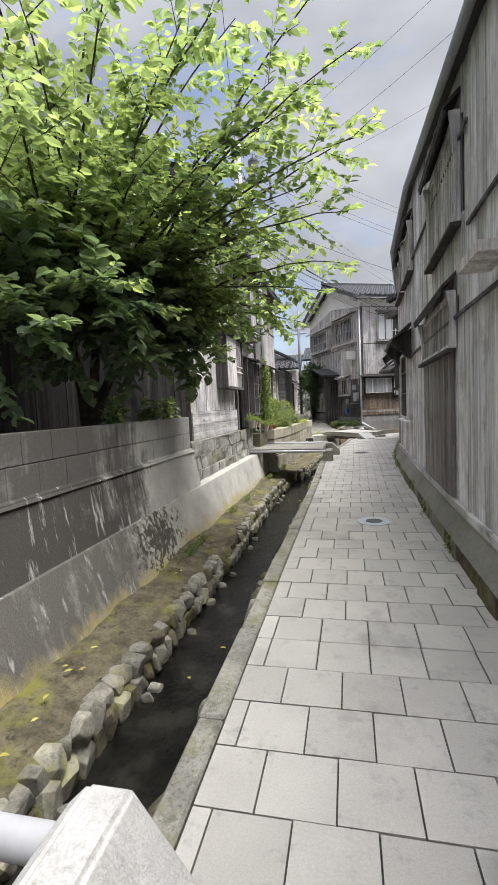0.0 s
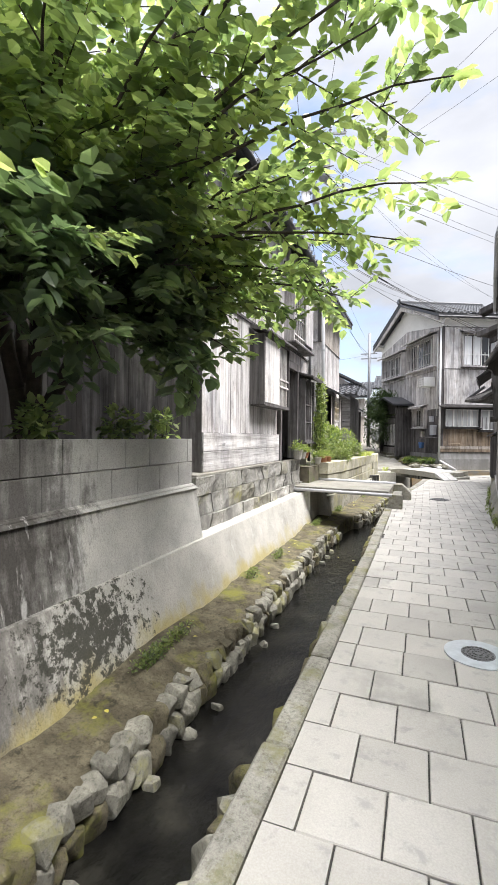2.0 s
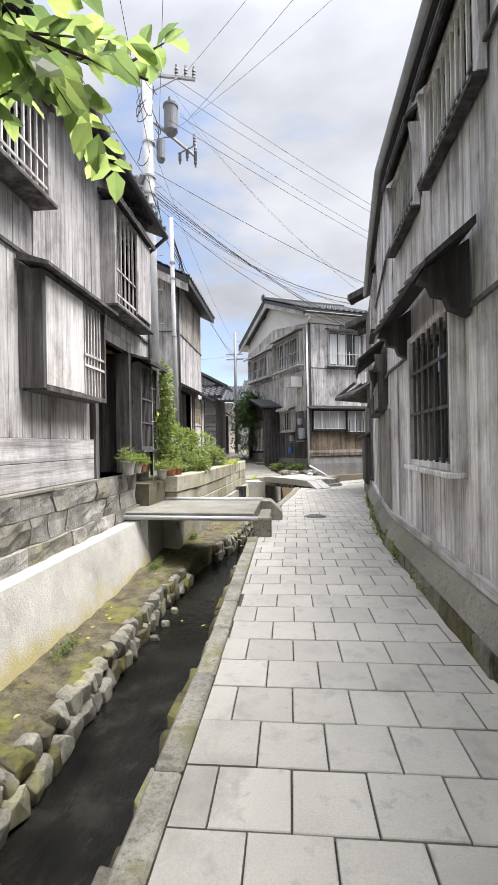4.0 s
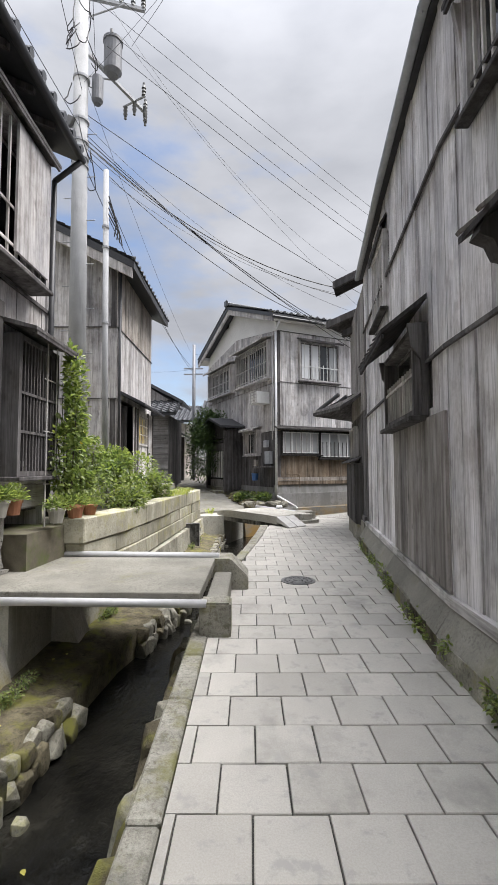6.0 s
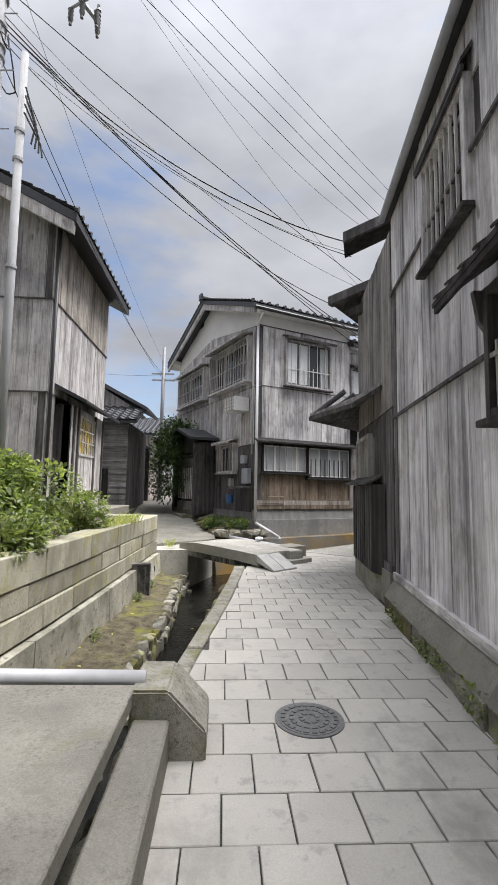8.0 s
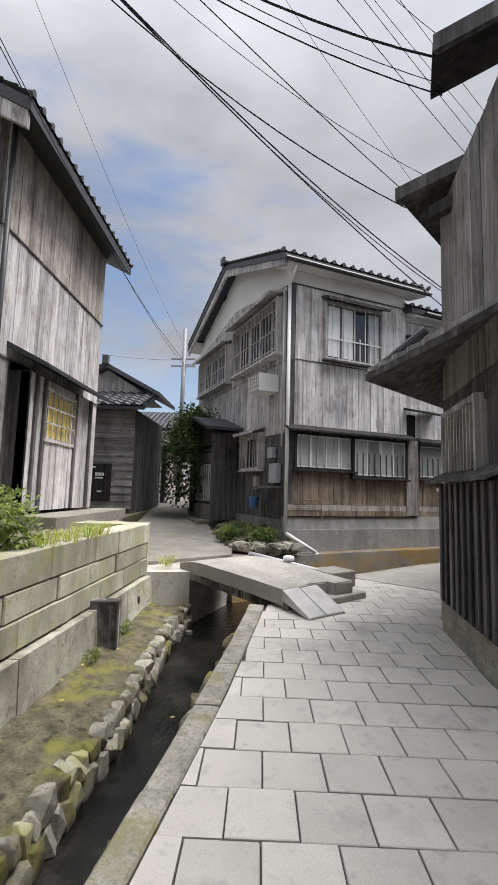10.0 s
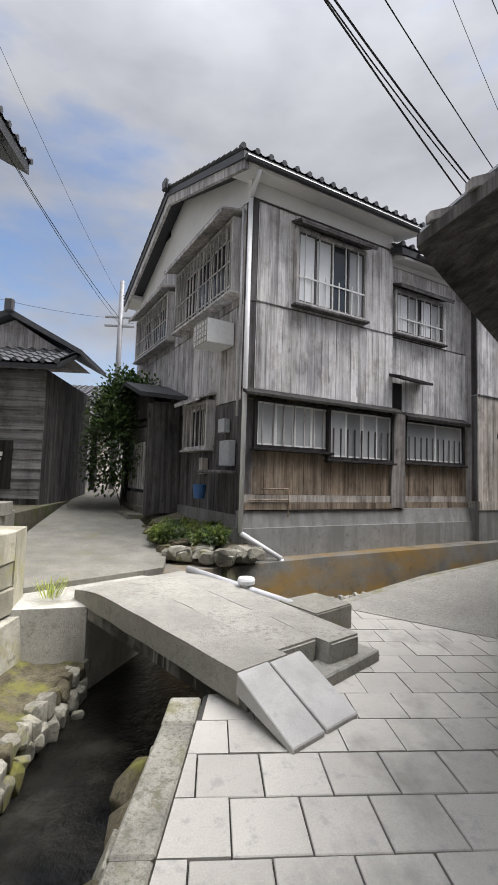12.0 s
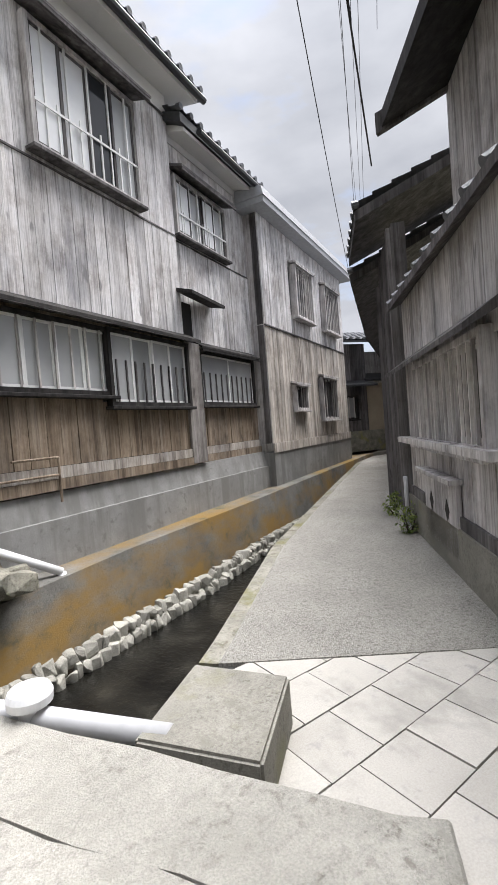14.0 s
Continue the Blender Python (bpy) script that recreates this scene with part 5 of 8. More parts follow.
# concrete plinths
one_box("plinth", (-0.05, -0.10, -0.6, 6.05, 0.2, 0.52), M_CONC_DARK, hc, M=MC, label="grey concrete plinth")
bm = B()
hull(bm, [(-0.05, -0.06, 0.40), (6.05, -0.06, 0.50), (6.05, 0.1, 0.50), (-0.05, 0.1, 0.40)], [(-0.05, -0.005, 0.80), (6.05, -0.0, 0.82), (6.05, 0.12, 0.82), (-0.05, 0.12, 0.80)], MC)
part("plinth_upper", bm, M_CONC_DARK, hc)
one_box("plinth", (-0.03, 0.2, 0.2, 0.16, D, 0.72), M_CONC_DARK, hc, M=MC)
one_box("back_wall", (0.1, D - 0.15, 0.3, 6.05, D, 6.7), W_GREY, hc, M=MC)
# flat-roofed wing
EXX0, EXX1, EXY = 6.05, 11.75, -0.22
ME = MC @ pose(EXX0, EXY, 0)
EL = EXX1 - EXX0
eo_up = [(1.65, 2.70, 3.92, 5.05), (3.75, 4.9, 3.92, 5.05)]
eo_lo = [(1.30, 1.95, 1.72, 2.2), (3.2, 4.35, 1.45, 2.5)]
wall(hc, ME, EL, 3.46, 5.75, eo_up, W_SILVER, 0.20, 31)
wall(hc, ME, EL, 0.98, 3.44, eo_lo, W_TAN, 0.21, 32)
wall(hc, MC @ pose(EXX0, 1.2, 0, 0, 0, -90), 1.2 - EXY, 0.98, 5.75, [], W_GREY, 0.21, 33)
one_box("skirt_board", (EXX0 - 0.01, EXY - 0.04, 0.78, EXX1, EXY, 0.975), W_TAN, hc, M=MC)
one_box("plinth", (EXX0 - 0.02, EXY - 0.02, -0.6, EXX1, EXY + 0.3, 0.78), M_CONC_DARK, hc, M=MC)
one_box("end_wall", (EXX1 - 0.15, EXY + 0.02, 0.3, EXX1, 5, 5.7), W_GREY, hc, M=MC)
bm = B()
bx(bm, EXX0 - 0.3, EXY - 0.32, 5.74, EXX1 + 0.3, 5.0, 5.86, MC)
hull(bm, [(EXX0 - 0.32, EXY - 0.34, 5.86), (EXX1 + 0.32, EXY - 0.34, 5.86), (EXX1 + 0.32, EXY + 0.3, 5.86), (EXX0 - 0.32, EXY + 0.3, 5.86)], [(EXX0 - 0.32, EXY - 0.30, 6.05), (EXX1 + 0.32, EXY - 0.30, 6.05), (EXX1 + 0.32, EXY + 0.3, 6.10), (EXX0 - 0.32, EXY + 0.3, 6.10)], MC)
part("flat_roof", bm, M_METAL, hc, "flat metal roof with a sloping fascia")
for o in eo_up:
    window(hc, ME @ pose(o[0], 0, o[2]), o[1] - o[0], o[3] - o[2], bars=8, frame_mat=W_GREY, pane=M_GLASS, proud=0.14, hood=0.2, mull=0, rails=(), hood_tilt=0.03)
for o in eo_lo:
    window(hc, ME @ pose(o[0], 0, o[2]), o[1] - o[0], o[3] - o[2], bars=4, frame_mat=W_GREY, pane=M_GLASS, proud=0.10, hood=0.16, mull=1, rails=(), bar_mat=W_DARK, hood_tilt=0.03)
one_box("batten_strip", (0, -0.02, 3.43, EL, 0.0, 3.46), W_DARK, hc, M=ME)
# retaining wall of the canal below the house
bm = B()
RW = [(-1.6, 0.75, 0.05), (-0.3, 0.55, 0.02), (1.5, 0.42, 0.03), (4.0, 0.5, 0.06), (8, 0.5, 0.1), (12, 0.45, 0.12), (16, 0.4, 0.12)]
for (u0, o0, z0), (u1, o1, z1) in zip(RW, RW[1:]):
    hull(bm, [(u0, -o0 - 0.22, -1.1), (u1, -o1 - 0.22, -1.1), (u1, 0.4, -1.1), (u0, 0.4, -1.1)], [(u0, -o0, z0), (u1, -o1, z1), (u1, 0.4, z1), (u0, 0.4, z0)], MC)
weld(bm)
solo("canal_wall_house", bm, M_CONC_RUST, "dark concrete canal wall with rust-orange stains", "retaining wall", kind="structure")
M_PALE = mineral("pale_stone", (0.36, 0.348, 0.305), 0.25, 6, spots=(0.28, 0.27, 0.24), vary=(0.7, 1.15), pits=True)
es = thing("edge_stones", 5, 25.2, -0.8, "pale rough stones along the foot of the canal wall", "stone edging", kind="structure")
for z, tall, push in ((-0.61, 0.075, 0.0), (-0.72, 0.08, 0.06)):
    u = -0.9
    while u < 12.5:
        s = rng.uniform(0.07, 0.13)
        o = 0.74 + 0.05 * math.sin(u) + push
        bm = B()
        rubble(bm, MC @ Vector((u + s / 2, -o - rng.uniform(0.04, 0.08), z + rng.uniform(-0.015, 0.02))), s * 0.64, 0.085, tall * rng.uniform(0.95, 1.2), rng, 0.008)
        part("stone", bm, M_PALE, es)
        u += s * 0.98
# kerb of the gravel lane on the canal side
k2 = thing("lane_kerb", 4, 22.7, -0.5, "concrete edge of the gravel lane above the canal", "kerb", kind="structure")
bm = B()
for a, b in zip(LANE2_L, LANE2_L[1:]):
    d = (Vector(b) - Vector(a)).normalized()
    nrm = Vector((-d.y, d.x))
    prism(bm, [a, b, tuple(Vector(b) + nrm * 0.12), tuple(Vector(a) + nrm * 0.12)], -1.1, 0.004)
weld(bm)
part("kerb_edge", bm, M_KERB, k2)

# ---------------------------------------------------------------- long house on the lane's right side
RP = [(1.83, -4.0), (1.84, 4.4), (1.90, 8.0), (2.0, 11.5), (2.26, 13.6), (2.62, 16.3)]
hr = thing("lane_house", 1.85, 6, 0.0, "long grey weathered board house curving along the lane", "house")


def seg_m(a, b):
    """Pose with x from b to a (far to near), y into the house."""
    d = Vector((a[0] - b[0], a[1] - b[1]))
    return pose(b[0], b[1], 0, 0, 0, math.degrees(math.atan2(d.y, d.x))), d.length


def at_y(y0, y1, z):
    """Pose for a window between y0 and y1 on the lane house, and its width."""
    for a, b in zip(RP, RP[1:]):
        if a[1] <= y0 and y1 <= b[1] + 1e-6:
            M, L = seg_m(a, b)
            k = L / (b[1] - a[1])
            return M @ pose((b[1] - y1) * k, 0, z), (y1 - y0) * k
    raise ValueError(y0)


R_WIN = [  # y0, y1, z0, z1
    (4.80, 6.25, 3.18, 4.05), (5.05, 6.95, 2.05, 2.50), (8.35, 9.45, 3.72, 4.42), (9.95, 10.95, 3.72, 4.42),
    (8.80, 10.02, 1.18, 2.34), (12.12, 13.45, 1.88, 2.58), (13.90, 14.85, 3.50, 4.42)]
SEAMS = [(0.44, 2.28), (2.30, 3.84), (3.86, 4.95)]
EAVE = [3.75, 4.45, 4.95, 5.02, 4.98, 4.90]      # at the corners of RP
for i, (a, b) in enumerate(zip(RP, RP[1:])):
    M, L = seg_m(a, b)
    k = L / (b[1] - a[1])
    for j, (z0, z1) in enumerate(SEAMS):
        ops = [((b[1] - w[1]) * k, (b[1] - w[0]) * k, w[2], w[3]) for w in R_WIN if a[1] <= w[0] and w[1] <= b[1]]
        en, ef = EAVE[i], EAVE[i + 1]
        if j == 2:
            wall(hr, M, L, z0 if i else 3.0, z1, ops, W_LANE, 0.24, 40 + 5 * i + j, jut=0.02, top=lambda x: max(z0 + 0.02 if i else 3.05, ef + (en - ef) * x / L))
        else:
            wall(hr, M, L, z0, z1 if (i or j == 0) else 3.0, ops, W_LANE, 0.24 if j else 0.21, 40 + 5 * i + j, jut=0.02)
            one_box("batten_strip", (0, -0.03, (z1 if (i or j == 0) else 2.98) - 0.012, L, -0.004, (z1 if (i or j == 0) else 2.98) + 0.018), W_DARK, hr, M=M)
    one_box("sill_beam", (0, -0.035, 0.36, L, 0.14, 0.44), W_BEAM, hr, M=M)
    bm = B()
    hull(bm, [(0, -0.14, 0.16), (L, -0.14, 0.16), (L, 0.3, 0.16), (0, 0.3, 0.16)], [(0, -0.02, 0.36), (L, -0.02, 0.36), (L, 0.3, 0.36), (0, 0.3, 0.36)], M)
    part("skirt", bm, M_CONC, hr, "pale mortar skirt under the boards")
    bm = B()
    OHR = 0.07
    hull(bm, [(-0.02, -OHR, ef - 0.06), (L + 0.02, -OHR, en - 0.06), (L + 0.02, 4.5, en + 1.6), (-0.02, 4.5, ef + 1.6)], [(-0.02, -OHR, ef + 0.03), (L + 0.02, -OHR, en + 0.03), (L + 0.02, 4.5, en + 1.72), (-0.02, 4.5, ef + 1.72)], M)
    part("roof", bm, M_ROOFD, hr)
    bm = B()
    rod(bm, M @ Vector((-0.02, -OHR - 0.04, ef - 0.03)), M @ Vector((L + 0.02, -OHR - 0.04, en - 0.03)), 0.045, 8)
    part("gutter", bm, M_METAL, hr, "pale grey metal gutter", True)
    # added black sheet in place of the unlit rooms
    bm = B()
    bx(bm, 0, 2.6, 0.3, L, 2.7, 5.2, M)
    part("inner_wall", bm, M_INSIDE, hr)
M, L = seg_m(RP[-2], RP[-1])
wall(hr, M @ pose(0, 4.0, 0, 0, 0, -90), 4.0, 0.44, 4.95, [], W_LANE, 0.24, 88)
for i, (y0, y1, z0, z1) in enumerate(R_WIN):
    Mw, w = at_y(y0, y1, z0)
    if i == 4:
        window(hr, Mw, w, z1 - z0, bars=7, frame_mat=W_LANE, pane=M_GLASS, proud=0.10, mull=1, rails=(0.38, 0.72), bar_mat=W_DARK, sash=W_DARK, bar_w=0.03, label="dark lattice window under a broad hood")
    else:
        big = i == 5
        window(hr, Mw, w, z1 - z0, bars=int(w / 0.11), frame_mat=W_DARK if big else W_LANE, pane=M_GLASS, proud=0.12 if big else 0.05, hood=0.40 if big else 0.09 if i == 6 else 0.15, hood_drop=0.10 if big else 0.0, mull=1, rails=(0.46,) if big else (),
               brackets=i != 6, bar_mat=W_SLAT, hood_mat=W_HOOD, hood_tilt=0.30 if big else 0.13, bar_h=0.58 if big else 1.0)
        if big:
            for q in range(8):
                board("hood_batten", Mw @ pose(0, -0.40, z1 - z0 + 0.005, math.degrees(math.atan2(0.31, 0.396)), 0, 0), w * q / 7 - 0.03, -0.025, -0.002, w * q / 7 + 0.01, 0.46, 0.010, W_DARK, hr)
# broad hood over the lattice window, on carved corbels
Mw, w = at_y(8.40, 10.45, 2.50)
bm = B()
hull(bm, [(0, -0.36, 0.03), (w, -0.36, 0.03), (w, -0.03, 0.28), (0, -0.03, 0.28)], [(0, -0.36, 0.065), (w, -0.36, 0.065), (w, -0.03, 0.34), (0, -0.03, 0.34)], Mw)
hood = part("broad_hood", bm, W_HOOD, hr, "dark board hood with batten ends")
for i in range(int(w / 0.22)):
    board("hood_batten", Mw @ pose(0, -0.36, 0.065, math.degrees(math.atan2(0.275, 0.33)), 0, 0), 0.05 + 0.22 * i, -0.03, 0.002, 0.09 + 0.22 * i, 0.42, 0.022, W_PANEL, hood)
for x in (0.12, w - 0.26):
    bm = B()
    prof = [(-0.02, 0.25), (-0.33, 0.05), (-0.36, -0.02), (-0.29, -0.05), (-0.26, -0.12), (-0.18, -0.14), (-0.15, -0.22), (-0.02, -0.28)]
    hull(bm, [(x, y, z) for y, z in prof], [(x + 0.10, y, z) for y, z in prof], Mw)
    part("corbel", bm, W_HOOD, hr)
# boarded-up panels below the windows
for y0, y1, z0, z1 in ((5.05, 6.95, 0.46, 1.98), (11.52, 13.48, 0.46, 1.80)):
    Mw, w = at_y(y0, y1, z0)
    n = int(w / 0.3)
    for i in range(n):
        board("panel", Mw, w * i / n + 0.004, -0.032, 0, w * (i + 1) / n - 0.004, -0.006, z1 - z0, W_PANEL, hr)
Mw, w = at_y(3.2, 3.75, 2.2)
one_box("signboard", (0, -0.25, 0.2, w, -0.02, 0.27), W_SLAT, hr, M=Mw)
# mossy stone base under it
rsb = thing("house_base", 1.9, 6, 0.0, "mossy rough stone base under the lane house", "stone wall", kind="structure")
for a, b in zip(RP, RP[1:]):
    M, L = seg_m(a, b)
    x = 0.0
    while x < L - 0.05:
        e = min(L, x + rs.uniform(0.35, 0.75))
        bm = B()
        bx(bm, x + 0.004, -0.145 + rs.uniform(-0.01, 0.02), -0.03, e - 0.004, 0.3, 0.165 + rs.uniform(-0.02, 0.01), M)
        bmesh.ops.subdivide_edges(bm, edges=bm.edges[:], cuts=2, use_grid_fill=True)
        for v in bm.verts:
            v.co += Vector((noise.noise(v.co * 7), noise.noise(v.co * 7 + Vector((5, 0, 0))), noise.noise(v.co * 7 + Vector((0, 5, 0))))) * 0.018
        part("stone", bm, M_MOSS if rs.random() < 0.5 else M_STONE, rsb)
        x = e

# ---------------------------------------------------------------- house at the fork
he = thing("fork_house", 2.9, 18.7, 0.0, "dark weathered board house at the lane fork", "house")
EP = [(2.62, 16.35), (2.95, 18.85), (3.80, 20.22), (5.85, 22.28)]
for i, (a, b) in enumerate(zip(EP, EP[1:])):
    M, L = seg_m(a, b)
    ops = []
    if i == 0:
        ops = [(0.25, 1.25, 1.5, 2.2)]
    if i == 2:
        ops = [(0.75, 2.65, 1.10, 1.80)]
    ztop = (4.75, 4.75, 2.75)[i]
    wall(he, M, L, 0.5, 2.42 if i < 2 else 2.75, ops, W_DARK if i < 2 else W_GREY, 0.24, 100 + i)
    # darker boards carry this upper tier's shadow in their colour
    if i < 1:
        wall(he, M, L, 2.44, ztop, [], W_PANEL, 0.26, 110 + i)
    one_box("sill_beam", (0, -0.03, 0.40, L, 0.12, 0.5), W_DARK, he, M=M)
    one_box("plinth", (-0.02, -0.05, -0.05, L, 0.2, 0.40), M_CONC, he, M=M, label="pale concrete plinth")
    for o in ops:
        window(he, M @ pose(o[0], 0, o[2]), o[1] - o[0], o[3] - o[2], bars=int((o[1] - o[0]) / 0.10), frame_mat=W_GREY, pane=M_GLASS, proud=0.08, mull=3 if i == 2 else 1, rails=(), bar_mat=W_SLAT, sash=W_SLAT)
# low boarded box with a shingled top, beside the lane
bm = B()
prism(bm, [(2.66, 16.75), (2.58, 17.0), (2.76, 18.50), (3.0, 18.5)], 0.30, 1.48)
box = part("meter_box", bm, W_BLACK, he, "low boarded box with vertical laths")
for i in range(9):
    y = 17.02 + i * 0.17
    board("lath", pose(2.575 + (y - 17.0) * 0.12, y, 0.32), -0.02, 0, 0, 0.0, 0.05, 1.15, W_DARK, box)
for i in range(6):
    y = 16.95 + i * 0.28
    bm = B()
    x = 2.58 + (y - 17.0) * 0.12
    hull(bm, [(x - 0.10, y, 1.48), (x - 0.10, y + 0.26, 1.48), (x + 0.3, y + 0.26, 1.66), (x + 0.3, y, 1.66)], [(x - 0.10, y, 1.51), (x - 0.10, y + 0.26, 1.51), (x + 0.3, y + 0.26, 1.69), (x + 0.3, y, 1.69)])
    part("shingle", bm, W_DARK, he)
bm = B()
prism(bm, [(2.66, 16.85), (2.59, 17.0), (2.77, 18.50), (3.0, 18.5)], -0.03, 0.30)
part("box_base", bm, M_KERB, he)
# lean-to roof that wraps the fork
def slab_roof(house, pts, thick, mt, name="roof", label=""):
    bm = B()
    hull(bm, pts, [(x, y, z + thick) for x, y, z in pts])
    return part(name, bm, mt, house, label)


slab_roof(he, [(2.28, 16.9, 2.52), (1.98, 18.48, 2.57), (3.1, 18.9, 2.95), (2.74, 16.9, 2.82)], 0.06, W_DARK, "lean_to_roof")
for i in range(6):
    y = 17.0 + i * 0.27
    x = 2.26 - (y - 16.9) * 0.18
    slab_roof(he, [(x - 0.02, y, 2.57 + i * 0.012), (x - 0.02, y + 0.05, 2.57 + i * 0.012), (2.80 + (y - 17) * 0.1, y + 0.05, 2.92), (2.80 + (y - 17) * 0.1, y, 2.92)], 0.045, W_GREY, "roof_batten")
slab_roof(he, [(1.98, 18.50, 2.57), (5.72, 22.40, 2.57), (6.35, 21.75, 3.05), (3.0, 18.3, 3.05)], 0.07, W_DARK, "lean_to_roof")
for i in range(17):
    p = Vector((2.05, 18.56, 2.66)).lerp(Vector((5.70, 22.36, 2.66)), i / 16)
    bm = B()
    rod(bm, p, p + Vector((0.45, -0.45, 0.35)), 0.045, 8)
    part("eave_tile", bm, M_ROOF, he)
M, L = seg_m(EP[2], EP[3])
bm = B()
hull(bm, [(-0.05, -0.24, 1.80), (L, -0.24, 1.80), (L, -0.02, 1.92), (-0.05, -0.02, 1.92)], [(-0.05, -0.24, 1.84), (L, -0.24, 1.84), (L, -0.02, 1.99), (-0.05, -0.02, 1.99)], M)
hood2 = part("window_hood", bm, W_DARK, he)
one_box("window_shelf", (0, -0.14, 1.03, L, -0.01, 1.09), W_SLAT, he, M=M)
hm = M @ pose(0.85, 0, 0.14)
hatch = one_box("hatch", (0, -0.05, 0, 1.05, -0.01, 0.62), W_GREY, he, "boarded hatch with diamond cut-outs", M=hm)
one_box("hatch_top", (-0.06, -0.12, 0.62, 1.12, -0.01, 0.66), W_SLAT, hatch, M=hm)
# black diamonds laid on the boards for the dark of the cut-outs
for x in (0.26, 0.78):
    bm = B()
    hull(bm, [(x - 0.07, -0.053, 0.36), (x, -0.053, 0.26), (x + 0.07, -0.053, 0.36), (x, -0.053, 0.46)], [(x - 0.07, -0.051, 0.36), (x, -0.051, 0.26), (x + 0.07, -0.051, 0.36), (x, -0.051, 0.46)], hm)
    part("cut_out", bm, M_INSIDE, hatch)
bm = B()
rod(bm, M @ Vector((-0.02, -0.08, 0.0)), M @ Vector((-0.02, -0.08, 0.6)), 0.025, 8)
part("drain_pipe", bm, M_PIPE, he, smooth=True)
# upper storey, set back, with deep eaves
Mu, Lu = seg_m((3.05, 18.7), (5.95, 21.62))
wall(he, Mu, Lu, 2.7, 4.9, [], W_GREY, 0.22, 118)
wall(he, Mu @ pose(0, 3.0, 0, 0, 0, -90), 3.0, 2.7, 4.9, [], W_GREY, 0.22, 119)
slab_roof(he, [(3.60, 19.84, 4.52), (5.39, 22.06, 4.46), (8.2, 19.3, 6.3), (6.2, 17.4, 6.3)], 0.16, W_BLACK)
slab_roof(he, [(2.30, 18.46, 4.62), (2.40, 18.56, 4.62), (4.3, 17.9, 5.3), (4.2, 17.8, 5.3)], 0.15, W_DARK, "beam_end")
slab_roof(he, [(2.36, 18.50, 4.66), (3.58, 19.80, 4.56), (5.0, 18.9, 5.55), (4.25, 17.9, 5.34)], 0.10, W_HOOD)
slab_roof(he, [(2.66, 18.42, 4.40), (2.72, 18.50, 4.40), (3.3, 18.28, 4.62), (3.2, 18.2, 4.62)], 0.14, W_HOOD, "bracket")
slab_roof(he, [(5.34, 22.10, 4.40), (5.40, 22.12, 4.40), (8.2, 19.4, 6.2), (8.2, 19.3, 6.2)], 0.22, W_DARK, "barge_board")
slab_roof(he, [(2.22, 17.12, 5.03), (2.36, 17.55, 5.0), (5.4, 17.0, 6.4), (5.3, 16.5, 6.4)], 0.08, W_BLACK)
slab_roof(he, [(2.20, 17.06, 4.98), (2.24, 17.10, 4.98), (5.3, 16.5, 6.34), (5.3, 16.44, 6.34)], 0.15, W_DARK, "barge_board")
# added black sheet for the darkness indoors
bm = B()
bx(bm, 4.5, 16.6, 0.3, 4.6, 20.4, 4.8)
part("inner_wall", bm, M_INSIDE, he)
# next house along the gravel lane
hf = thing("lane_house", 6.5, 22.6, 0.0, "dark board house with deep eaves along the gravel lane", "house")
FP = [(5.95, 22.42), (7.0, 23.42), (11.1, 26.45), (16.8, 30.1)]
for i, (a, b) in enumerate(zip(FP, FP[1:])):
    M, L = seg_m(a, b)
    wall(hf, M, L, 0.1, 3.7 if i == 0 else 3.5, [], W_GREY if i else W_DARK, 0.25, 130 + i)
    bm = B()
    za = 3.75 if i == 0 else 3.45
    hull(bm, [(-0.1, -0.42, za), (L + 0.1, -0.42, za), (L + 0.1, 3.5, za + 1.7), (-0.1, 3.5, za + 1.7)], [(-0.1, -0.42, za + 0.12), (L + 0.1, -0.42, za + 0.12), (L + 0.1, 3.5, za + 1.82), (-0.1, 3.5, za + 1.82)], M)
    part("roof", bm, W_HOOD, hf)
    tiled_slope(hf, M @ pose(-0.1, 0, 0), L + 0.2, -0.43, za + 0.125, 3.5, za + 1.825, M_ROOF)
    one_box("corner_post", (L - 0.12, -0.06, 0.0, L, 0.02, za - 0.1), W_DARK, hf, M=M)
# house closing the gravel lane
hg = thing("end_house", 15.5, 32.5, 0.0, "small dark house with a tan wall closing the lane", "house")
MG = pose(13.2, 30.9, 0, 0, 0, -18)
wall(hg, MG, 2.0, 0.9, 4.2, [(0.4, 1.5, 1.4, 2.2)], W_DARK, 0.25, 151)
window(hg, MG @ pose(0.4, 0, 1.4), 1.1, 0.8, bars=5, frame_mat=W_BLACK, pane=M_FROST, proud=0.06, mull=1, rails=())
one_box("tan_wall", (2.0, 0.1, 0.7, 5.5, 0.3, 2.7), mineral("tan_plaster", (0.42, 0.36, 0.27), 0.08, 2, rel=0.1), hg, M=MG)
one_box("upper_wall", (2.0, 0.6, 2.7, 5.5, 0.8, 4.0), W_GREY, hg, M=MG)
one_box("plinth", (-0.5, -0.1, -0.9, 5.5, 0.3, 0.9), M_STONE, hg, M=MG)
for z, y0, x0, x1 in ((2.55, -0.6, -0.4, 2.1), (4.15, -0.6, -0.6, 5.8), (2.75, -0.2, 1.9, 5.6)):
    bm = B()
    hull(bm, [(x0, y0, z), (x1, y0, z), (x1, 1.6, z + 0.7), (x0, 1.6, z + 0.7)], [(x0, y0, z + 0.08), (x1, y0, z + 0.08), (x1, 1.6, z + 0.78), (x0, 1.6, z + 0.78)], MG)
    part("roof", bm, M_ROOFD, hg)
tiled_slope(hg, MG @ pose(-0.6, 0, 0), 6.4, -0.62, 4.235, 1.6, 4.935, M_ROOF)
bm = B()
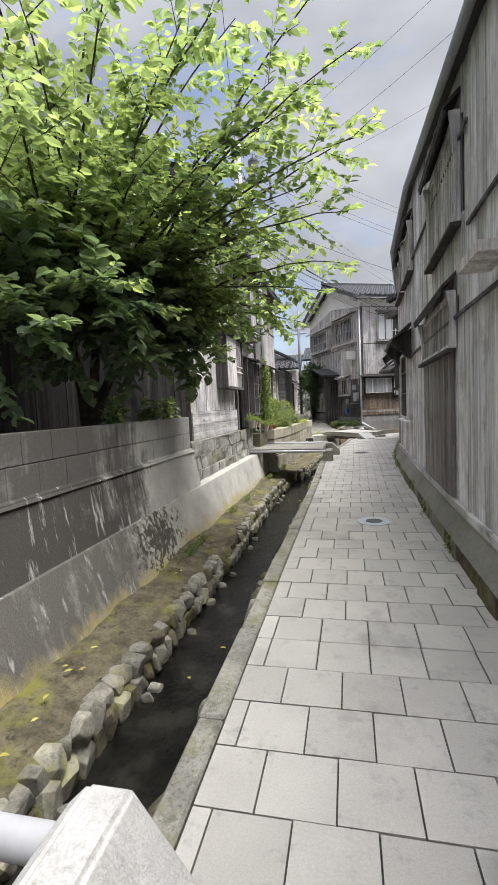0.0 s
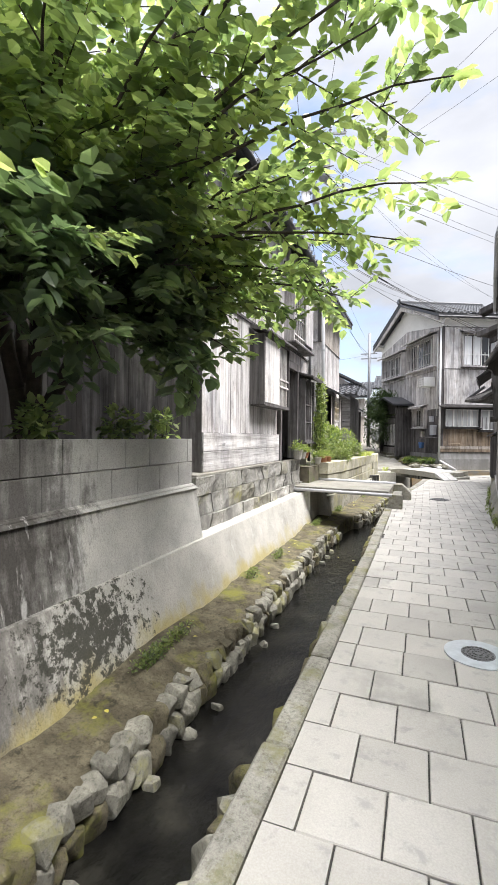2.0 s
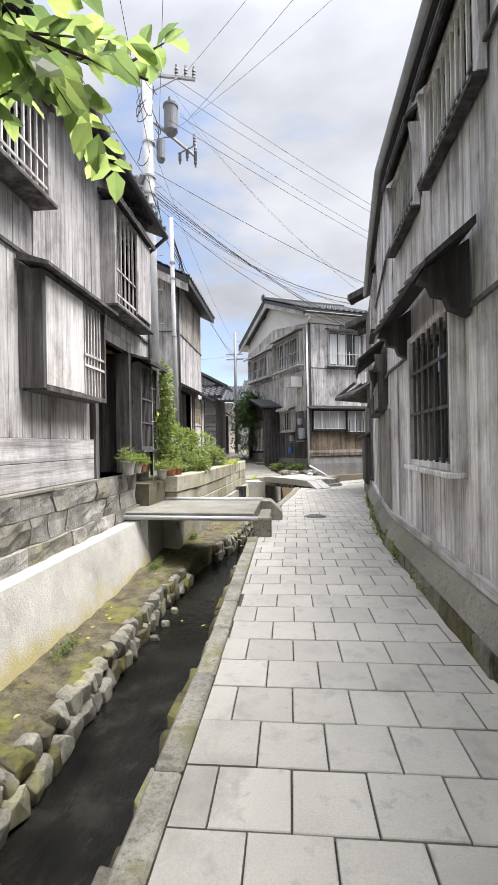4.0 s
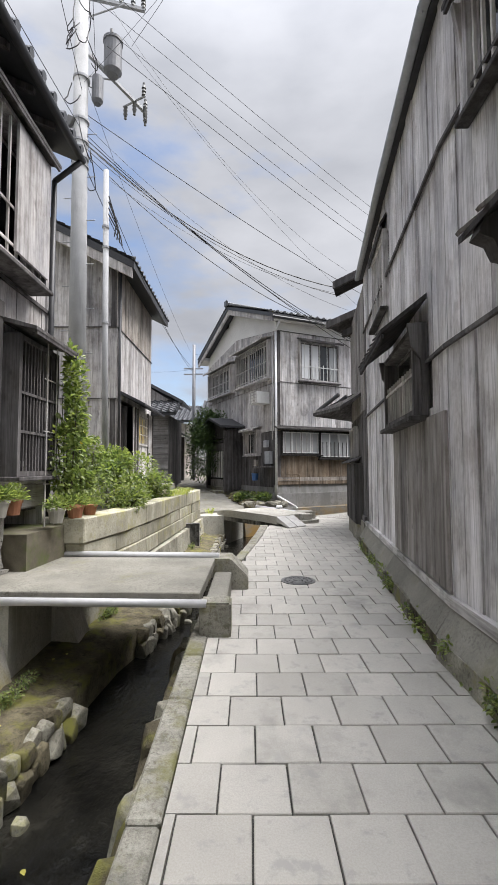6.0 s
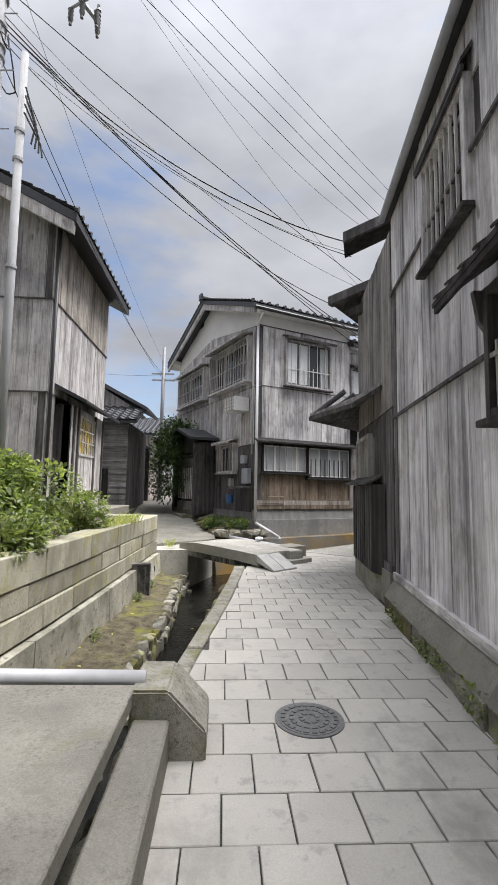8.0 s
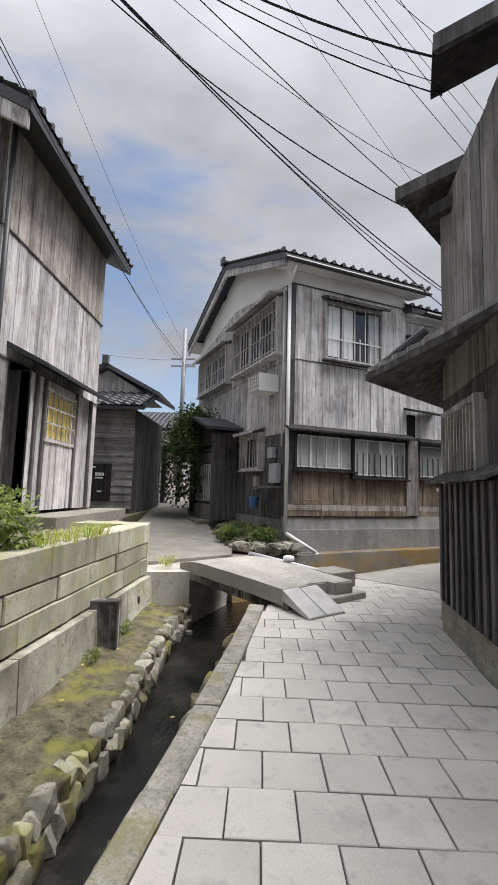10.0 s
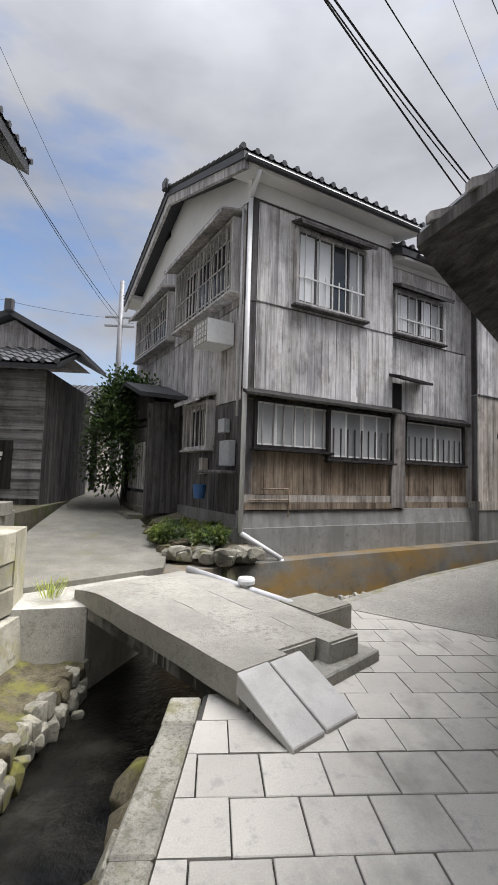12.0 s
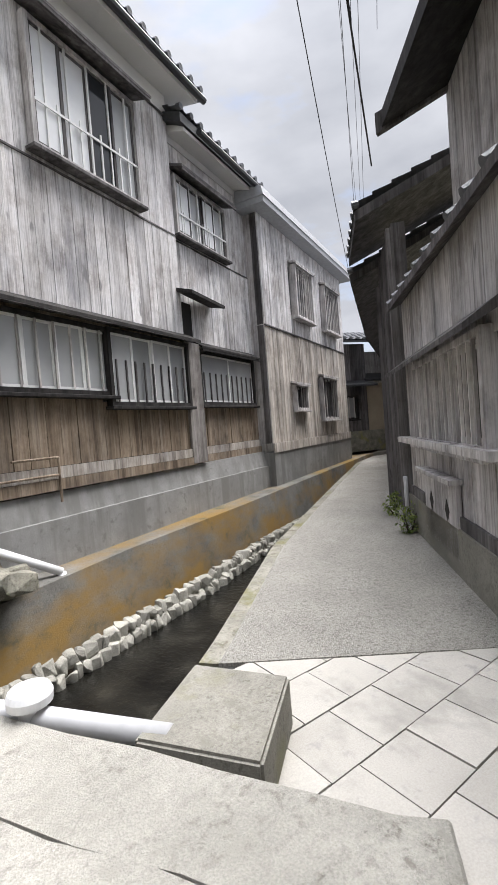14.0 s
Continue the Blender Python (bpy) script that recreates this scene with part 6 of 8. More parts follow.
prism(bm, [(12.6, 29.6), (16.5, 29.0), (17, 31), (13, 31)], -1.0, 0.12)
solo("far_bridge", bm, M_CONC, "low concrete slab across the canal's far end", "footbridge", kind="structure")

# ---------------------------------------------------------------- old house on the left bank (A)
ha = thing("canal_house", -2.0, 10, 0.93, "old two-storey board house above the canal", "house")
AY0, AY1 = 7.83, 13.72
MA = pose(-2.0, AY0, 0, 0, 0, 90)                 # x along +y, y into the house (-x)
ay = lambda y: y - AY0
A_SH, A_UP1, A_DR, A_UP2, A_LOW = (9.62, 11.05, 1.98, 3.08), (8.55, 9.78, 3.95, 4.80), (11.20, 12.60, 0.93, 2.88), (11.62, 13.15, 3.45, 4.82), (12.72, 13.55, 1.35, 2.7)
op = lambda w: (ay(w[0]), ay(w[1]), w[2], w[3])
LA = AY1 - AY0
wall(ha, MA, LA, 1.46, 3.30, [op(A_SH), op(A_DR), op(A_LOW)], W_GREY, 0.20, 201)
wall(ha, MA, LA, 3.32, 5.45, [op(A_UP1), op(A_UP2)], W_GREY, 0.17, 202)
one_box("batten_strip", (0, -0.03, 3.29, LA, -0.004, 3.33), W_DARK, ha, M=MA)
for z0, z1 in ((0.935, 1.20), (1.205, 1.455)):
    for x0, x1 in ((0, ay(11.2)), (ay(12.6), LA)):
        one_box("base_board", (x0, -0.03, z0, x1, 0.0, z1), W_BEAM, ha, M=MA, w=0.004)
bm = B()
bx(bm, 0, 0.03, 0.9, ay(11.2), 0.15, 1.46, MA)
bx(bm, ay(12.6), 0.03, 0.9, LA, 0.15, 1.46, MA)
part("base_wall", bm, W_DARK, ha)
# shutter box with a pale shutter and bars
bm = B()
x0, x1 = ay(A_SH[0]), ay(A_SH[1])
bx(bm, x0 - 0.06, -0.26, 1.95, x0, -0.005, 3.12, MA)
bx(bm, x0, -0.26, 1.93, x1 + 0.04, -0.005, 1.98, MA)
bx(bm, x0, -0.26, 3.08, x1 + 0.04, -0.005, 3.13, MA)
bx(bm, x1, -0.26, 1.98, x1 + 0.04, -0.005, 3.08, MA)
sh = part("shutter_frame", bm, W_DARK, ha)
one_box("shutter", (x0, -0.25, 1.99, x0 + 0.85, -0.21, 3.075), W_SLAT, sh, "pale flat board shutter", M=MA)
for i in range(6):
    board("bar", MA, x0 + 0.90 + i * 0.085, -0.24, 1.98, x0 + 0.925 + i * 0.085, -0.21, 3.08, W_SLAT, sh)
for z in (2.32, 2.45):
    board("rail", MA, x0 + 0.86, -0.255, z, x1, -0.24, z + 0.03, W_SLAT, sh)
one_box("pane", (x0 + 0.86, 0.05, 1.98, x1, 0.06, 3.08), M_GLASS, sh, M=MA)
bm = B()
hull(bm, [(x0 - 0.12, -0.36, 3.13), (ay(11.3), -0.36, 3.13), (ay(11.3), -0.03, 3.20), (x0 - 0.12, -0.03, 3.20)], [(x0 - 0.12, -0.36, 3.165), (ay(11.3), -0.36, 3.165), (ay(11.3), -0.03, 3.27), (x0 - 0.12, -0.03, 3.27)], MA)
part("hood", bm, W_DARK, ha)
for wdw, nb in ((A_UP1, 11), (A_UP2, 9)):
    window(ha, MA @ pose(ay(wdw[0]), 0, wdw[2]), wdw[1] - wdw[0], wdw[3] - wdw[2], bars=nb, frame_mat=W_GREY, pane=M_GLASS, proud=0.22, hood=0.32, mull=1, rails=(0.08, 0.35), bar_mat=W_SLAT, hood_mat=W_DARK)
one_box("shutter", (ay(12.45), -0.25, 3.5, ay(13.15), -0.222, 4.8), W_GREY, ha, M=MA)
window(ha, MA @ pose(ay(A_LOW[0]), 0, A_LOW[2]), A_LOW[1] - A_LOW[0], A_LOW[3] - A_LOW[2], bars=12, frame_mat=W_DARK, pane=M_GLASS, proud=0.2, hood=0.4, mull=1, rails=(0.3, 0.6), bar_mat=W_DARK)
# doorway; recess back and sides are coloured dark for the opening's shade
bm = B()
for y in (11.2, 12.5):
    bx(bm, ay(y), -0.06, 0.93, ay(y) + 0.1, 0.16, 2.88, MA)
bx(bm, ay(11.2), -0.07, 2.88, ay(12.6), 0.16, 3.04, MA)
dr = part("doorway", bm, W_DARK, ha)
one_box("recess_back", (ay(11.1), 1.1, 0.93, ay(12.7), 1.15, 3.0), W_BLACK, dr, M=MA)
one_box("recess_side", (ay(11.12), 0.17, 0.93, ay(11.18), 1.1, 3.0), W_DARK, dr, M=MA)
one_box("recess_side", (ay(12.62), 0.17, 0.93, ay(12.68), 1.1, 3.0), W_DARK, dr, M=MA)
# the orange colour paints a warm reflection on the ceiling
one_box("recess_ceiling", (ay(11.18), 0.17, 2.9, ay(12.62), 1.1, 2.95), M_ORANGE, dr, "ceiling coloured orange for a warm reflection", M=MA)
one_box("recess_floor", (ay(11.18), -0.1, 0.88, ay(12.62), 1.1, 0.93), M_CONC, dr, M=MA)
# south side: dark lower boards hold the tree's shade in their colour
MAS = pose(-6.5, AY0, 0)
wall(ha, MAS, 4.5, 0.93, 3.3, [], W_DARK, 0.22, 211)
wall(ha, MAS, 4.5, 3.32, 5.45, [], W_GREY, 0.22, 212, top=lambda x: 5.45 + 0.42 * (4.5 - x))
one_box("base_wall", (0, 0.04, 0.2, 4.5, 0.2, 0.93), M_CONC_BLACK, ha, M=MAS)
one_box("end_wall", (-6.5, AY1 - 0.15, 0.7, -2.02, AY1, 5.6), W_GREY, ha)
# added black sheet painting the unlit inside
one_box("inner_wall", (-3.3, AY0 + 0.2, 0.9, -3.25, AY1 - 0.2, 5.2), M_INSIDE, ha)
bm = B()
hull(bm, [(-1.66, AY0 - 0.3, 5.30), (-1.66, AY1 + 0.02, 5.30), (-6.5, AY1 + 0.02, 7.4), (-6.5, AY0 - 0.3, 7.4)], [(-1.66, AY0 - 0.3, 5.42), (-1.66, AY1 + 0.02, 5.42), (-6.5, AY1 + 0.02, 7.52), (-6.5, AY0 - 0.3, 7.52)])
part("roof", bm, M_ROOFD, ha)
tiled_slope(ha, pose(0, AY0 - 0.3, 0, 0, 0, 90), LA + 0.32, 1.64, 5.425, 6.5, 7.525, M_ROOF)
bm = B()
rod(bm, (-1.61, AY0 - 0.3, 5.34), (-1.61, AY1, 5.30), 0.05, 8)
for a, b in (((-1.61, AY1 - 0.05, 5.26), (-1.94, AY1 - 0.05, 5.0)), ((-1.94, AY1 - 0.05, 5.0), (-1.94, AY1 - 0.05, 0.8))):
    rod(bm, a, b, 0.035, 8)
part("gutter", bm, M_ROOFD, ha, "dark gutter and downpipe", True)
for i in range(12):
    y = AY0 - 0.25 + i * 0.5
    bm = B()
    hull(bm, [(-1.7, y, 5.24), (-1.7, y + 0.06, 5.24), (-2.1, y + 0.06, 5.40), (-2.1, y, 5.40)], [(-1.7, y, 5.31), (-1.7, y + 0.06, 5.31), (-2.1, y + 0.06, 5.49), (-2.1, y, 5.49)])
    part("rafter", bm, W_DARK, ha)

# shed behind the garden wall; its shade is coloured into black boards
sd = thing("garden_shed", -3.8, 3, 1.0, "board shed behind the garden wall, coloured black for its shade", "shed")
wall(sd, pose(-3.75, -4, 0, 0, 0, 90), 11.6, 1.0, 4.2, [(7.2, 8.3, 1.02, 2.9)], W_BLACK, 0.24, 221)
one_box("door", (7.2, 0.06, 1.02, 8.3, 0.12, 2.9), W_BROWN, sd, M=pose(-3.75, -4, 0, 0, 0, 90), label="brown board door")
bm = B()
hull(bm, [(-3.0, -4, 4.1), (-3.0, 7.4, 4.1), (-6.5, 7.4, 5.4), (-6.5, -4, 5.4)], [(-3.0, -4, 4.22), (-3.0, 7.4, 4.22), (-6.5, 7.4, 5.52), (-6.5, -4, 5.52)])
part("roof", bm, M_ROOFD, sd)

# ---------------------------------------------------------------- second house on the left bank (B)
hb = thing("terrace_house", -2.9, 20, 0.8, "tall grey board house, upper front coloured tan for sunlight", "house")
BY0, BY1 = 19.69, 23.75
MB = pose(-2.9, BY0, 0, 0, 0, 90)
LB = BY1 - BY0
BAY = (0.55, 3.05)
# warm sunlight is put into the top front tier as tan boards
for z0, z1, mt, sd_ in ((0.9, 3.18, W_GREY, 301), (3.2, 5.05, W_GREY, 302), (5.07, 6.75, W_TAN, 303)):
    wall(hb, MB, LB, z0, z1, [(BAY[0], BAY[1], 0.9, 3.18)] if z0 < 1 else [], mt, 0.22, sd_)
    one_box("batten_strip", (0, -0.025, z1 - 0.006, LB, -0.004, z1 + 0.022), W_DARK, hb, M=MB)
MBS = pose(-7.0, BY0, 0)
for z0, z1, mt, sd_ in ((0.7, 3.18, W_GREY, 311), (3.2, 5.05, W_GREY, 312)):
    wall(hb, MBS, 4.1, z0, z1, [], mt, 0.22, sd_)
    one_box("batten_strip", (0, -0.025, z1 - 0.006, 4.1, -0.004, z1 + 0.022), W_DARK, hb, M=MBS)
wall(hb, MBS, 4.1, 5.07, 6.75, [], W_GREY, 0.22, 313, top=lambda x: 6.72 + 0.5 * (4.1 - x))
# added black sheet for the dark behind the bay
one_box("inner_wall", (-4.2, BY0 + 0.2, 0.7, -4.15, BY1, 6.5), M_INSIDE, hb)
one_box("back_wall", (-7, BY1 - 0.12, 0.6, -2.92, BY1, 6.7), W_GREY, hb)
bm = B()
hull(bm, [(-2.38, BY0 - 0.45, 6.42), (-2.38, BY1 + 0.25, 6.42), (-7.0, BY1 + 0.25, 8.75), (-7.0, BY0 - 0.45, 8.75)], [(-2.38, BY0 - 0.45, 6.60), (-2.38, BY1 + 0.25, 6.60), (-7.0, BY1 + 0.25, 8.93), (-7.0, BY0 - 0.45, 8.93)])
part("roof", bm, M_ROOFD, hb)
tiled_slope(hb, pose(0, BY0 - 0.45, 0, 0, 0, 90), LB + 0.7, 2.36, 6.605, 7.0, 8.935, M_ROOF)
bm = B()
hull(bm, [(-2.42, BY0 - 0.44, 6.18), (-2.42, BY0 - 0.38, 6.18), (-7.0, BY0 - 0.38, 8.46), (-7.0, BY0 - 0.44, 8.46)], [(-2.42, BY0 - 0.44, 6.43), (-2.42, BY0 - 0.38, 6.43), (-7.0, BY0 - 0.38, 8.76), (-7.0, BY0 - 0.44, 8.76)])
part("barge_board", bm, W_GREY, hb)
bm = B()
rod(bm, (-2.82, BY0 - 0.03, 6.5), (-2.82, BY0 - 0.03, 0.9), 0.035, 8)
part("downpipe", bm, M_ROOFD, hb, smooth=True)
# bay with a door and an amber window
Mbay = MB @ pose(BAY[0], -0.30, 0)
wb = BAY[1] - BAY[0]
wall(hb, Mbay, wb, 0.95, 3.05, [(0.50, 1.60, 2.10, 2.88)], W_GREY, 0.24, 321)
one_box("bay_side", (0, 0.0, 0.95, 0.06, 0.42, 3.06), W_DARK, hb, M=Mbay)
one_box("bay_side", (wb - 0.06, 0.0, 0.95, wb, 0.42, 3.06), W_DARK, hb, M=Mbay)
window(hb, Mbay @ pose(0.50, 0, 2.10), 1.10, 0.78, bars=6, frame_mat=W_GREY, pane=M_AMBER, proud=0.03, mull=1, rails=(0.33, 0.66), bar_mat=W_SLAT, sash=W_SLAT, sill=False, label="window with amber panes")
for x in (0.12, 0.40, 1.62, 2.30):
    one_box("bay_post", (x, -0.04, 0.95, x + 0.07, -0.004, 3.05), W_DARK, hb, M=Mbay)
bm = B()
hull(bm, [(-0.2, -0.35, 3.06), (wb + 0.2, -0.35, 3.06), (wb + 0.2, 0.3, 3.36), (-0.2, 0.3, 3.36)], [(-0.2, -0.35, 3.12), (wb + 0.2, -0.35, 3.12), (wb + 0.2, 0.3, 3.45), (-0.2, 0.3, 3.45)], Mbay)
part("bay_roof", bm, M_ROOFD, hb)
one_box("door_step", (-2.62, 20.1, 0.70, -2.0, 23.4, 0.90), M_CONC, hb, "concrete door step", w=0.01)
bm = B()
prism(bm, [(-3.4, 19.9), (-1.35, 20.3), (-1.1, 21.28), (-1.9, 22.6), (-2.3, 24.2), (-3.2, 24.2)], -0.5, 0.70)
solo("terrace_floor", bm, M_CONC, "worn concrete terrace in front of the house", "terrace", kind="structure")

# ---------------------------------------------------------------- clapboard store house and the houses up the path
st = thing("store_house", -3.8, 27, 0.6, "small clapboard store house with tiled roof", "house")
SX0, SX1, SY = -6.0, -2.78, 26.5
for i in range(13):
    z = 0.75 + i * 0.215
    bm = B()
    hull(bm, [(SX0, SY - 0.035, z), (SX1, SY - 0.035, z), (SX1, SY, z), (SX0, SY, z)], [(SX0, SY - 0.012, z + 0.225), (SX1, SY - 0.012, z + 0.225), (SX1, SY, z + 0.225), (SX0, SY, z + 0.225)])
    part("clapboard", bm, W_BEAMX, st)
bm = B()
bx(bm, SX0, SY, 0.4, SX1, SY + 3.5, 3.6)
part("wall", bm, W_DARK, st)
bm = B()
bx(bm, -4.12, SY - 0.06, 0.95, -3.38, SY - 0.036, 2.0)
dd = part("door", bm, W_BLACK, st, "dark door with white notice plates")
for x0, z0, x1, z1 in ((-4.03, 1.88, -3.83, 1.93), (-3.83, 1.66, -3.76, 1.75), (-3.74, 1.66, -3.67, 1.75), (-3.65, 1.66, -3.58, 1.75), (-3.83, 1.58, -3.60, 1.62), (-3.75, 1.2, -3.62, 1.24)):
    one_box("notice", (x0, SY - 0.066, z0, x1, SY - 0.061, z1), M_WHITE, dd)
bm = B()
hull(bm, [(SX0 - 0.4, SY - 0.55, 3.50), (SX1 + 0.38, SY - 0.55, 3.50), (SX1 + 0.38, SY + 1.2, 4.25), (SX0 - 0.4, SY + 1.2, 4.25)], [(SX0 - 0.4, SY - 0.55, 3.6), (SX1 + 0.38, SY - 0.55, 3.6), (SX1 + 0.38, SY + 1.2, 4.35), (SX0 - 0.4, SY + 1.2, 4.35)])
part("roof", bm, M_ROOFD, st)
tiled_slope(st, pose(SX0 - 0.4, SY, 0), SX1 - SX0 + 0.78, -0.56, 3.605, 1.2, 4.355, M_ROOF)
bm = B()
hull(bm, [(SX0 + 0.2, SY + 1.0, 4.2), (SX1 + 0.1, SY + 1.0, 4.2), (SX1 + 0.1, SY + 3, 4.2), (SX0 + 0.2, SY + 3, 4.2)], [(-4.02, SY + 1.0, 5.0), (-3.98, SY + 1.0, 5.0), (-3.98, SY + 3, 5.0), (-4.02, SY + 3, 5.0)])
part("gable", bm, W_GREY, st)
for xa, xb in ((SX0 - 0.2, -4.0), (SX1 + 0.5, -4.0)):
    bm = B()
    hull(bm, [(xa, SY + 0.7, 4.15), (xb, SY + 0.7, 5.05), (xb, SY + 3.2, 5.05), (xa, SY + 3.2, 4.15)], [(xa, SY + 0.7, 4.27), (xb, SY + 0.7, 5.19), (xb, SY + 3.2, 5.19), (xa, SY + 3.2, 4.27)])
    part("roof", bm, M_ROOF, st)
one_box("ridge_end", (-4.1, SY + 0.6, 5.1, -3.9, SY + 0.75, 5.42), M_ROOF, st, w=0.03)
# gate house and further roofs up the path
gh = thing("gate_house", -3.6, 32, 0.9, "small tiled gate with plain board walls", "gate")
for x in (-4.6, -3.55, -2.95):
    one_box("post", (x, 31.0, 0.8, x + 0.16, 31.16, 3.0), W_DARK, gh)
one_box("panel", (-4.45, 31.05, 0.9, -3.55, 31.1, 2.7), W_TAN, gh)
one_box("side_wall", (-3.0, 31.16, 0.8, -2.9, 34, 2.8), W_TAN, gh)
for sgn in (-1, 1):
    bm = B()
    x0 = -3.75
    hull(bm, [(x0, 30.5, 3.55), (x0 + sgn * 1.15, 30.5, 2.95), (x0 + sgn * 1.15, 34, 2.95), (x0, 34, 3.55)], [(x0, 30.5, 3.67), (x0 + sgn * 1.15, 30.5, 3.05), (x0 + sgn * 1.15, 34, 3.05), (x0, 34, 3.67)])
    part("roof", bm, M_ROOF, gh)
for nm, x0, x1, y0, z1, mt, lab in (("hill_house", -8.5, -3.4, 38, 4.4, W_GREY, "distant grey house with tiled roof"), ("hill_house", -12, -5.6, 47, 5.2, plain("teal_paint", (0.16, 0.33, 0.34), 0.7), "distant teal-walled house with tiled roof"), ("hill_house", -2.6, 4, 42, 5.4, W_DARK, "distant dark house up the path")):
    h = thing(nm, (x0 + x1) / 2, y0 + 2, 1.0, lab, "house", "houses up the path")
    one_box("wall", (x0, y0, 0.5, x1, y0 + 5, z1), mt, h)
    bm = B()
    hull(bm, [(x0 - 0.5, y0 - 0.6, z1), (x1 + 0.5, y0 - 0.6, z1), (x1 + 0.5, y0 + 2.6, z1 + 1.4), (x0 - 0.5, y0 + 2.6, z1 + 1.4)], [(x0 - 0.5, y0 - 0.6, z1 + 0.12), (x1 + 0.5, y0 - 0.6, z1 + 0.12), (x1 + 0.5, y0 + 2.6, z1 + 1.52), (x0 - 0.5, y0 + 2.6, z1 + 1.52)])
    part("roof", bm, M_ROOFD, h)
    tiled_slope(h, pose(x0 - 0.5, 0, 0), x1 - x0 + 1, y0 - 0.61, z1 + 0.125, y0 + 2.6, z1 + 1.525, M_ROOF, pitch=0.3, ends=False)
    one_box("window", (x1 - 1.5, y0 - 0.03, z1 - 1.5, x1 - 0.6, y0 + 0.02, z1 - 0.7), M_GLASS, h)

# ---------------------------------------------------------------- poles and wires
up = thing("utility_pole", -2.86, 16.95, 0.7, "tall concrete utility pole with a yellow band", "utility pole")
bm = B()
rod(bm, (-2.86, 16.95, 0.6), (-2.92, 16.95, 11.8), 0.185, 20, 0.125)
part("shaft", bm, M_POLE, up, smooth=True)
bm = B()
rod(bm, (-2.867, 16.95, 1.75), (-2.869, 16.95, 2.25), 0.1835, 20, 0.180)
part("band", bm, M_YELLOW, up, "yellow warning band", True)
for z in (3.2, 3.65, 4.1, 4.55, 5.0, 5.45, 5.9, 6.35, 6.8, 7.25, 7.7, 8.15):
    s = 1 if int(z * 20) % 2 else -1
    bm = B()
    rod(bm, (-2.88, 16.95, z), (-2.88 + s * 0.32, 16.93, z), 0.01, 6)
    part("step_bolt", bm, M_METAL, up)
for z, a, b in ((9.98, (-2.86, 16.95), (-1.98, 18.60)), (11.2, (-3.3, 16.9), (-1.7, 17.3))):
    bm = B()
    bx(bm, 0, -0.035, -0.035, math.hypot(b[0] - a[0], b[1] - a[1]), 0.035, 0.035, pose(a[0], a[1], z, 0, 0, math.degrees(math.atan2(b[1] - a[1], b[0] - a[0]))))
    arm = part("cross_arm", bm, M_METAL, up)
    d = Vector((b[0] - a[0], b[1] - a[1], 0)).normalized()
    side = Vector((d.y, -d.x, 0))
    spots = [(k, 0.0, 1) for k in (0.7, 0.85, 0.98)] if z > 11 else [(0.80, 0.0, -1), (0.80, -0.28, -1), (0.80, 0.28, 1), (0.92, 0.12, -1), (1.0, 0.0, -1), (1.0, 0.0, 1)]
    if z < 11:
        p = Vector((*a, z)).lerp(Vector((*b, z)), 0.80)
        bm = B()
        rod(bm, p - side * 0.34, p + side * 0.34, 0.025, 6)
        part("spreader", bm, M_METAL, arm)
    for k, off, s in spots:
        p = Vector((*a, z)).lerp(Vector((*b, z)), k) + side * off
        bm = B()
        for q in range(3):
            rod(bm, p + Vector((0, 0, s * (0.03 + 0.085 * q))), p + Vector((0, 0, s * (0.105 + 0.085 * q))), 0.052, 10, 0.032)
        rod(bm, p + Vector((0, 0, s * 0.285)), p + Vector((0, 0, s * 0.33)), 0.03, 8)
        part("insulator", bm, M_POT if q % 2 else M_IRON, arm)
    bm = B()
    rod(bm, (-2.88, 16.95, z - 0.55), (-2.86 + d.x * 0.8, 16.95 + d.y * 0.8, z - 0.03), 0.018, 6)
    part("stay", bm, M_METAL, arm)
M_DRUM = plain("grey_painted_drum", (0.19, 0.195, 0.21), 0.5, 0.1)
bm = B()
rod(bm, (-2.42, 17.45, 9.95), (-2.42, 17.45, 10.60), 0.19, 18)
rod(bm, (-2.42, 17.45, 9.86), (-2.42, 17.45, 9.95), 0.12, 18, 0.19)
rod(bm, (-2.42, 17.45, 10.60), (-2.42, 17.45, 10.66), 0.21, 18)
drum = part("transformer", bm, M_DRUM, up, "dark grey drum transformer")
for q in range(3):
    ang = 2.1 * q + 0.5
    bm = B()
    c = Vector((-2.42 + 0.11 * math.cos(ang), 17.45 + 0.11 * math.sin(ang), 10.66))
    rod(bm, c, c + Vector((0, 0, 0.16)), 0.045, 8, 0.03)
    part("bushing", bm, M_IRON, drum)
bm = B()
rod(bm, (-2.60, 17.05, 8.95), (-2.60, 17.05, 9.45), 0.115, 14)
rod(bm, (-2.60, 17.05, 8.88), (-2.60, 17.05, 8.95), 0.07, 14, 0.115)
part("small_drum", bm, M_DRUM, up, "small dark drum beside the shaft")
bm = B()
bx(bm, -0.07, -0.06, -0.32, 0.07, 0.06, 0.32, pose(-3.16, 16.80, 8.12, 0, 28, 0))
soften(bm, 0.015)
part("street_light", bm, M_IRON, up, "long dark street light housing")
bm = B()
rod(bm, (-2.90, 16.95, 8.2), (-3.12, 16.82, 8.25), 0.02, 6)
part("light_bracket", bm, M_METAL, up)
for z in (7.45, 7.62, 7.95, 8.4, 9.3, 11.3):
    bm = B()
    rod(bm, (-2.893, 16.95, z), (-2.893, 16.95, z + 0.05), 0.168, 18)
    part("clamp_band", bm, M_METAL, up)
rc = random.Random(31)
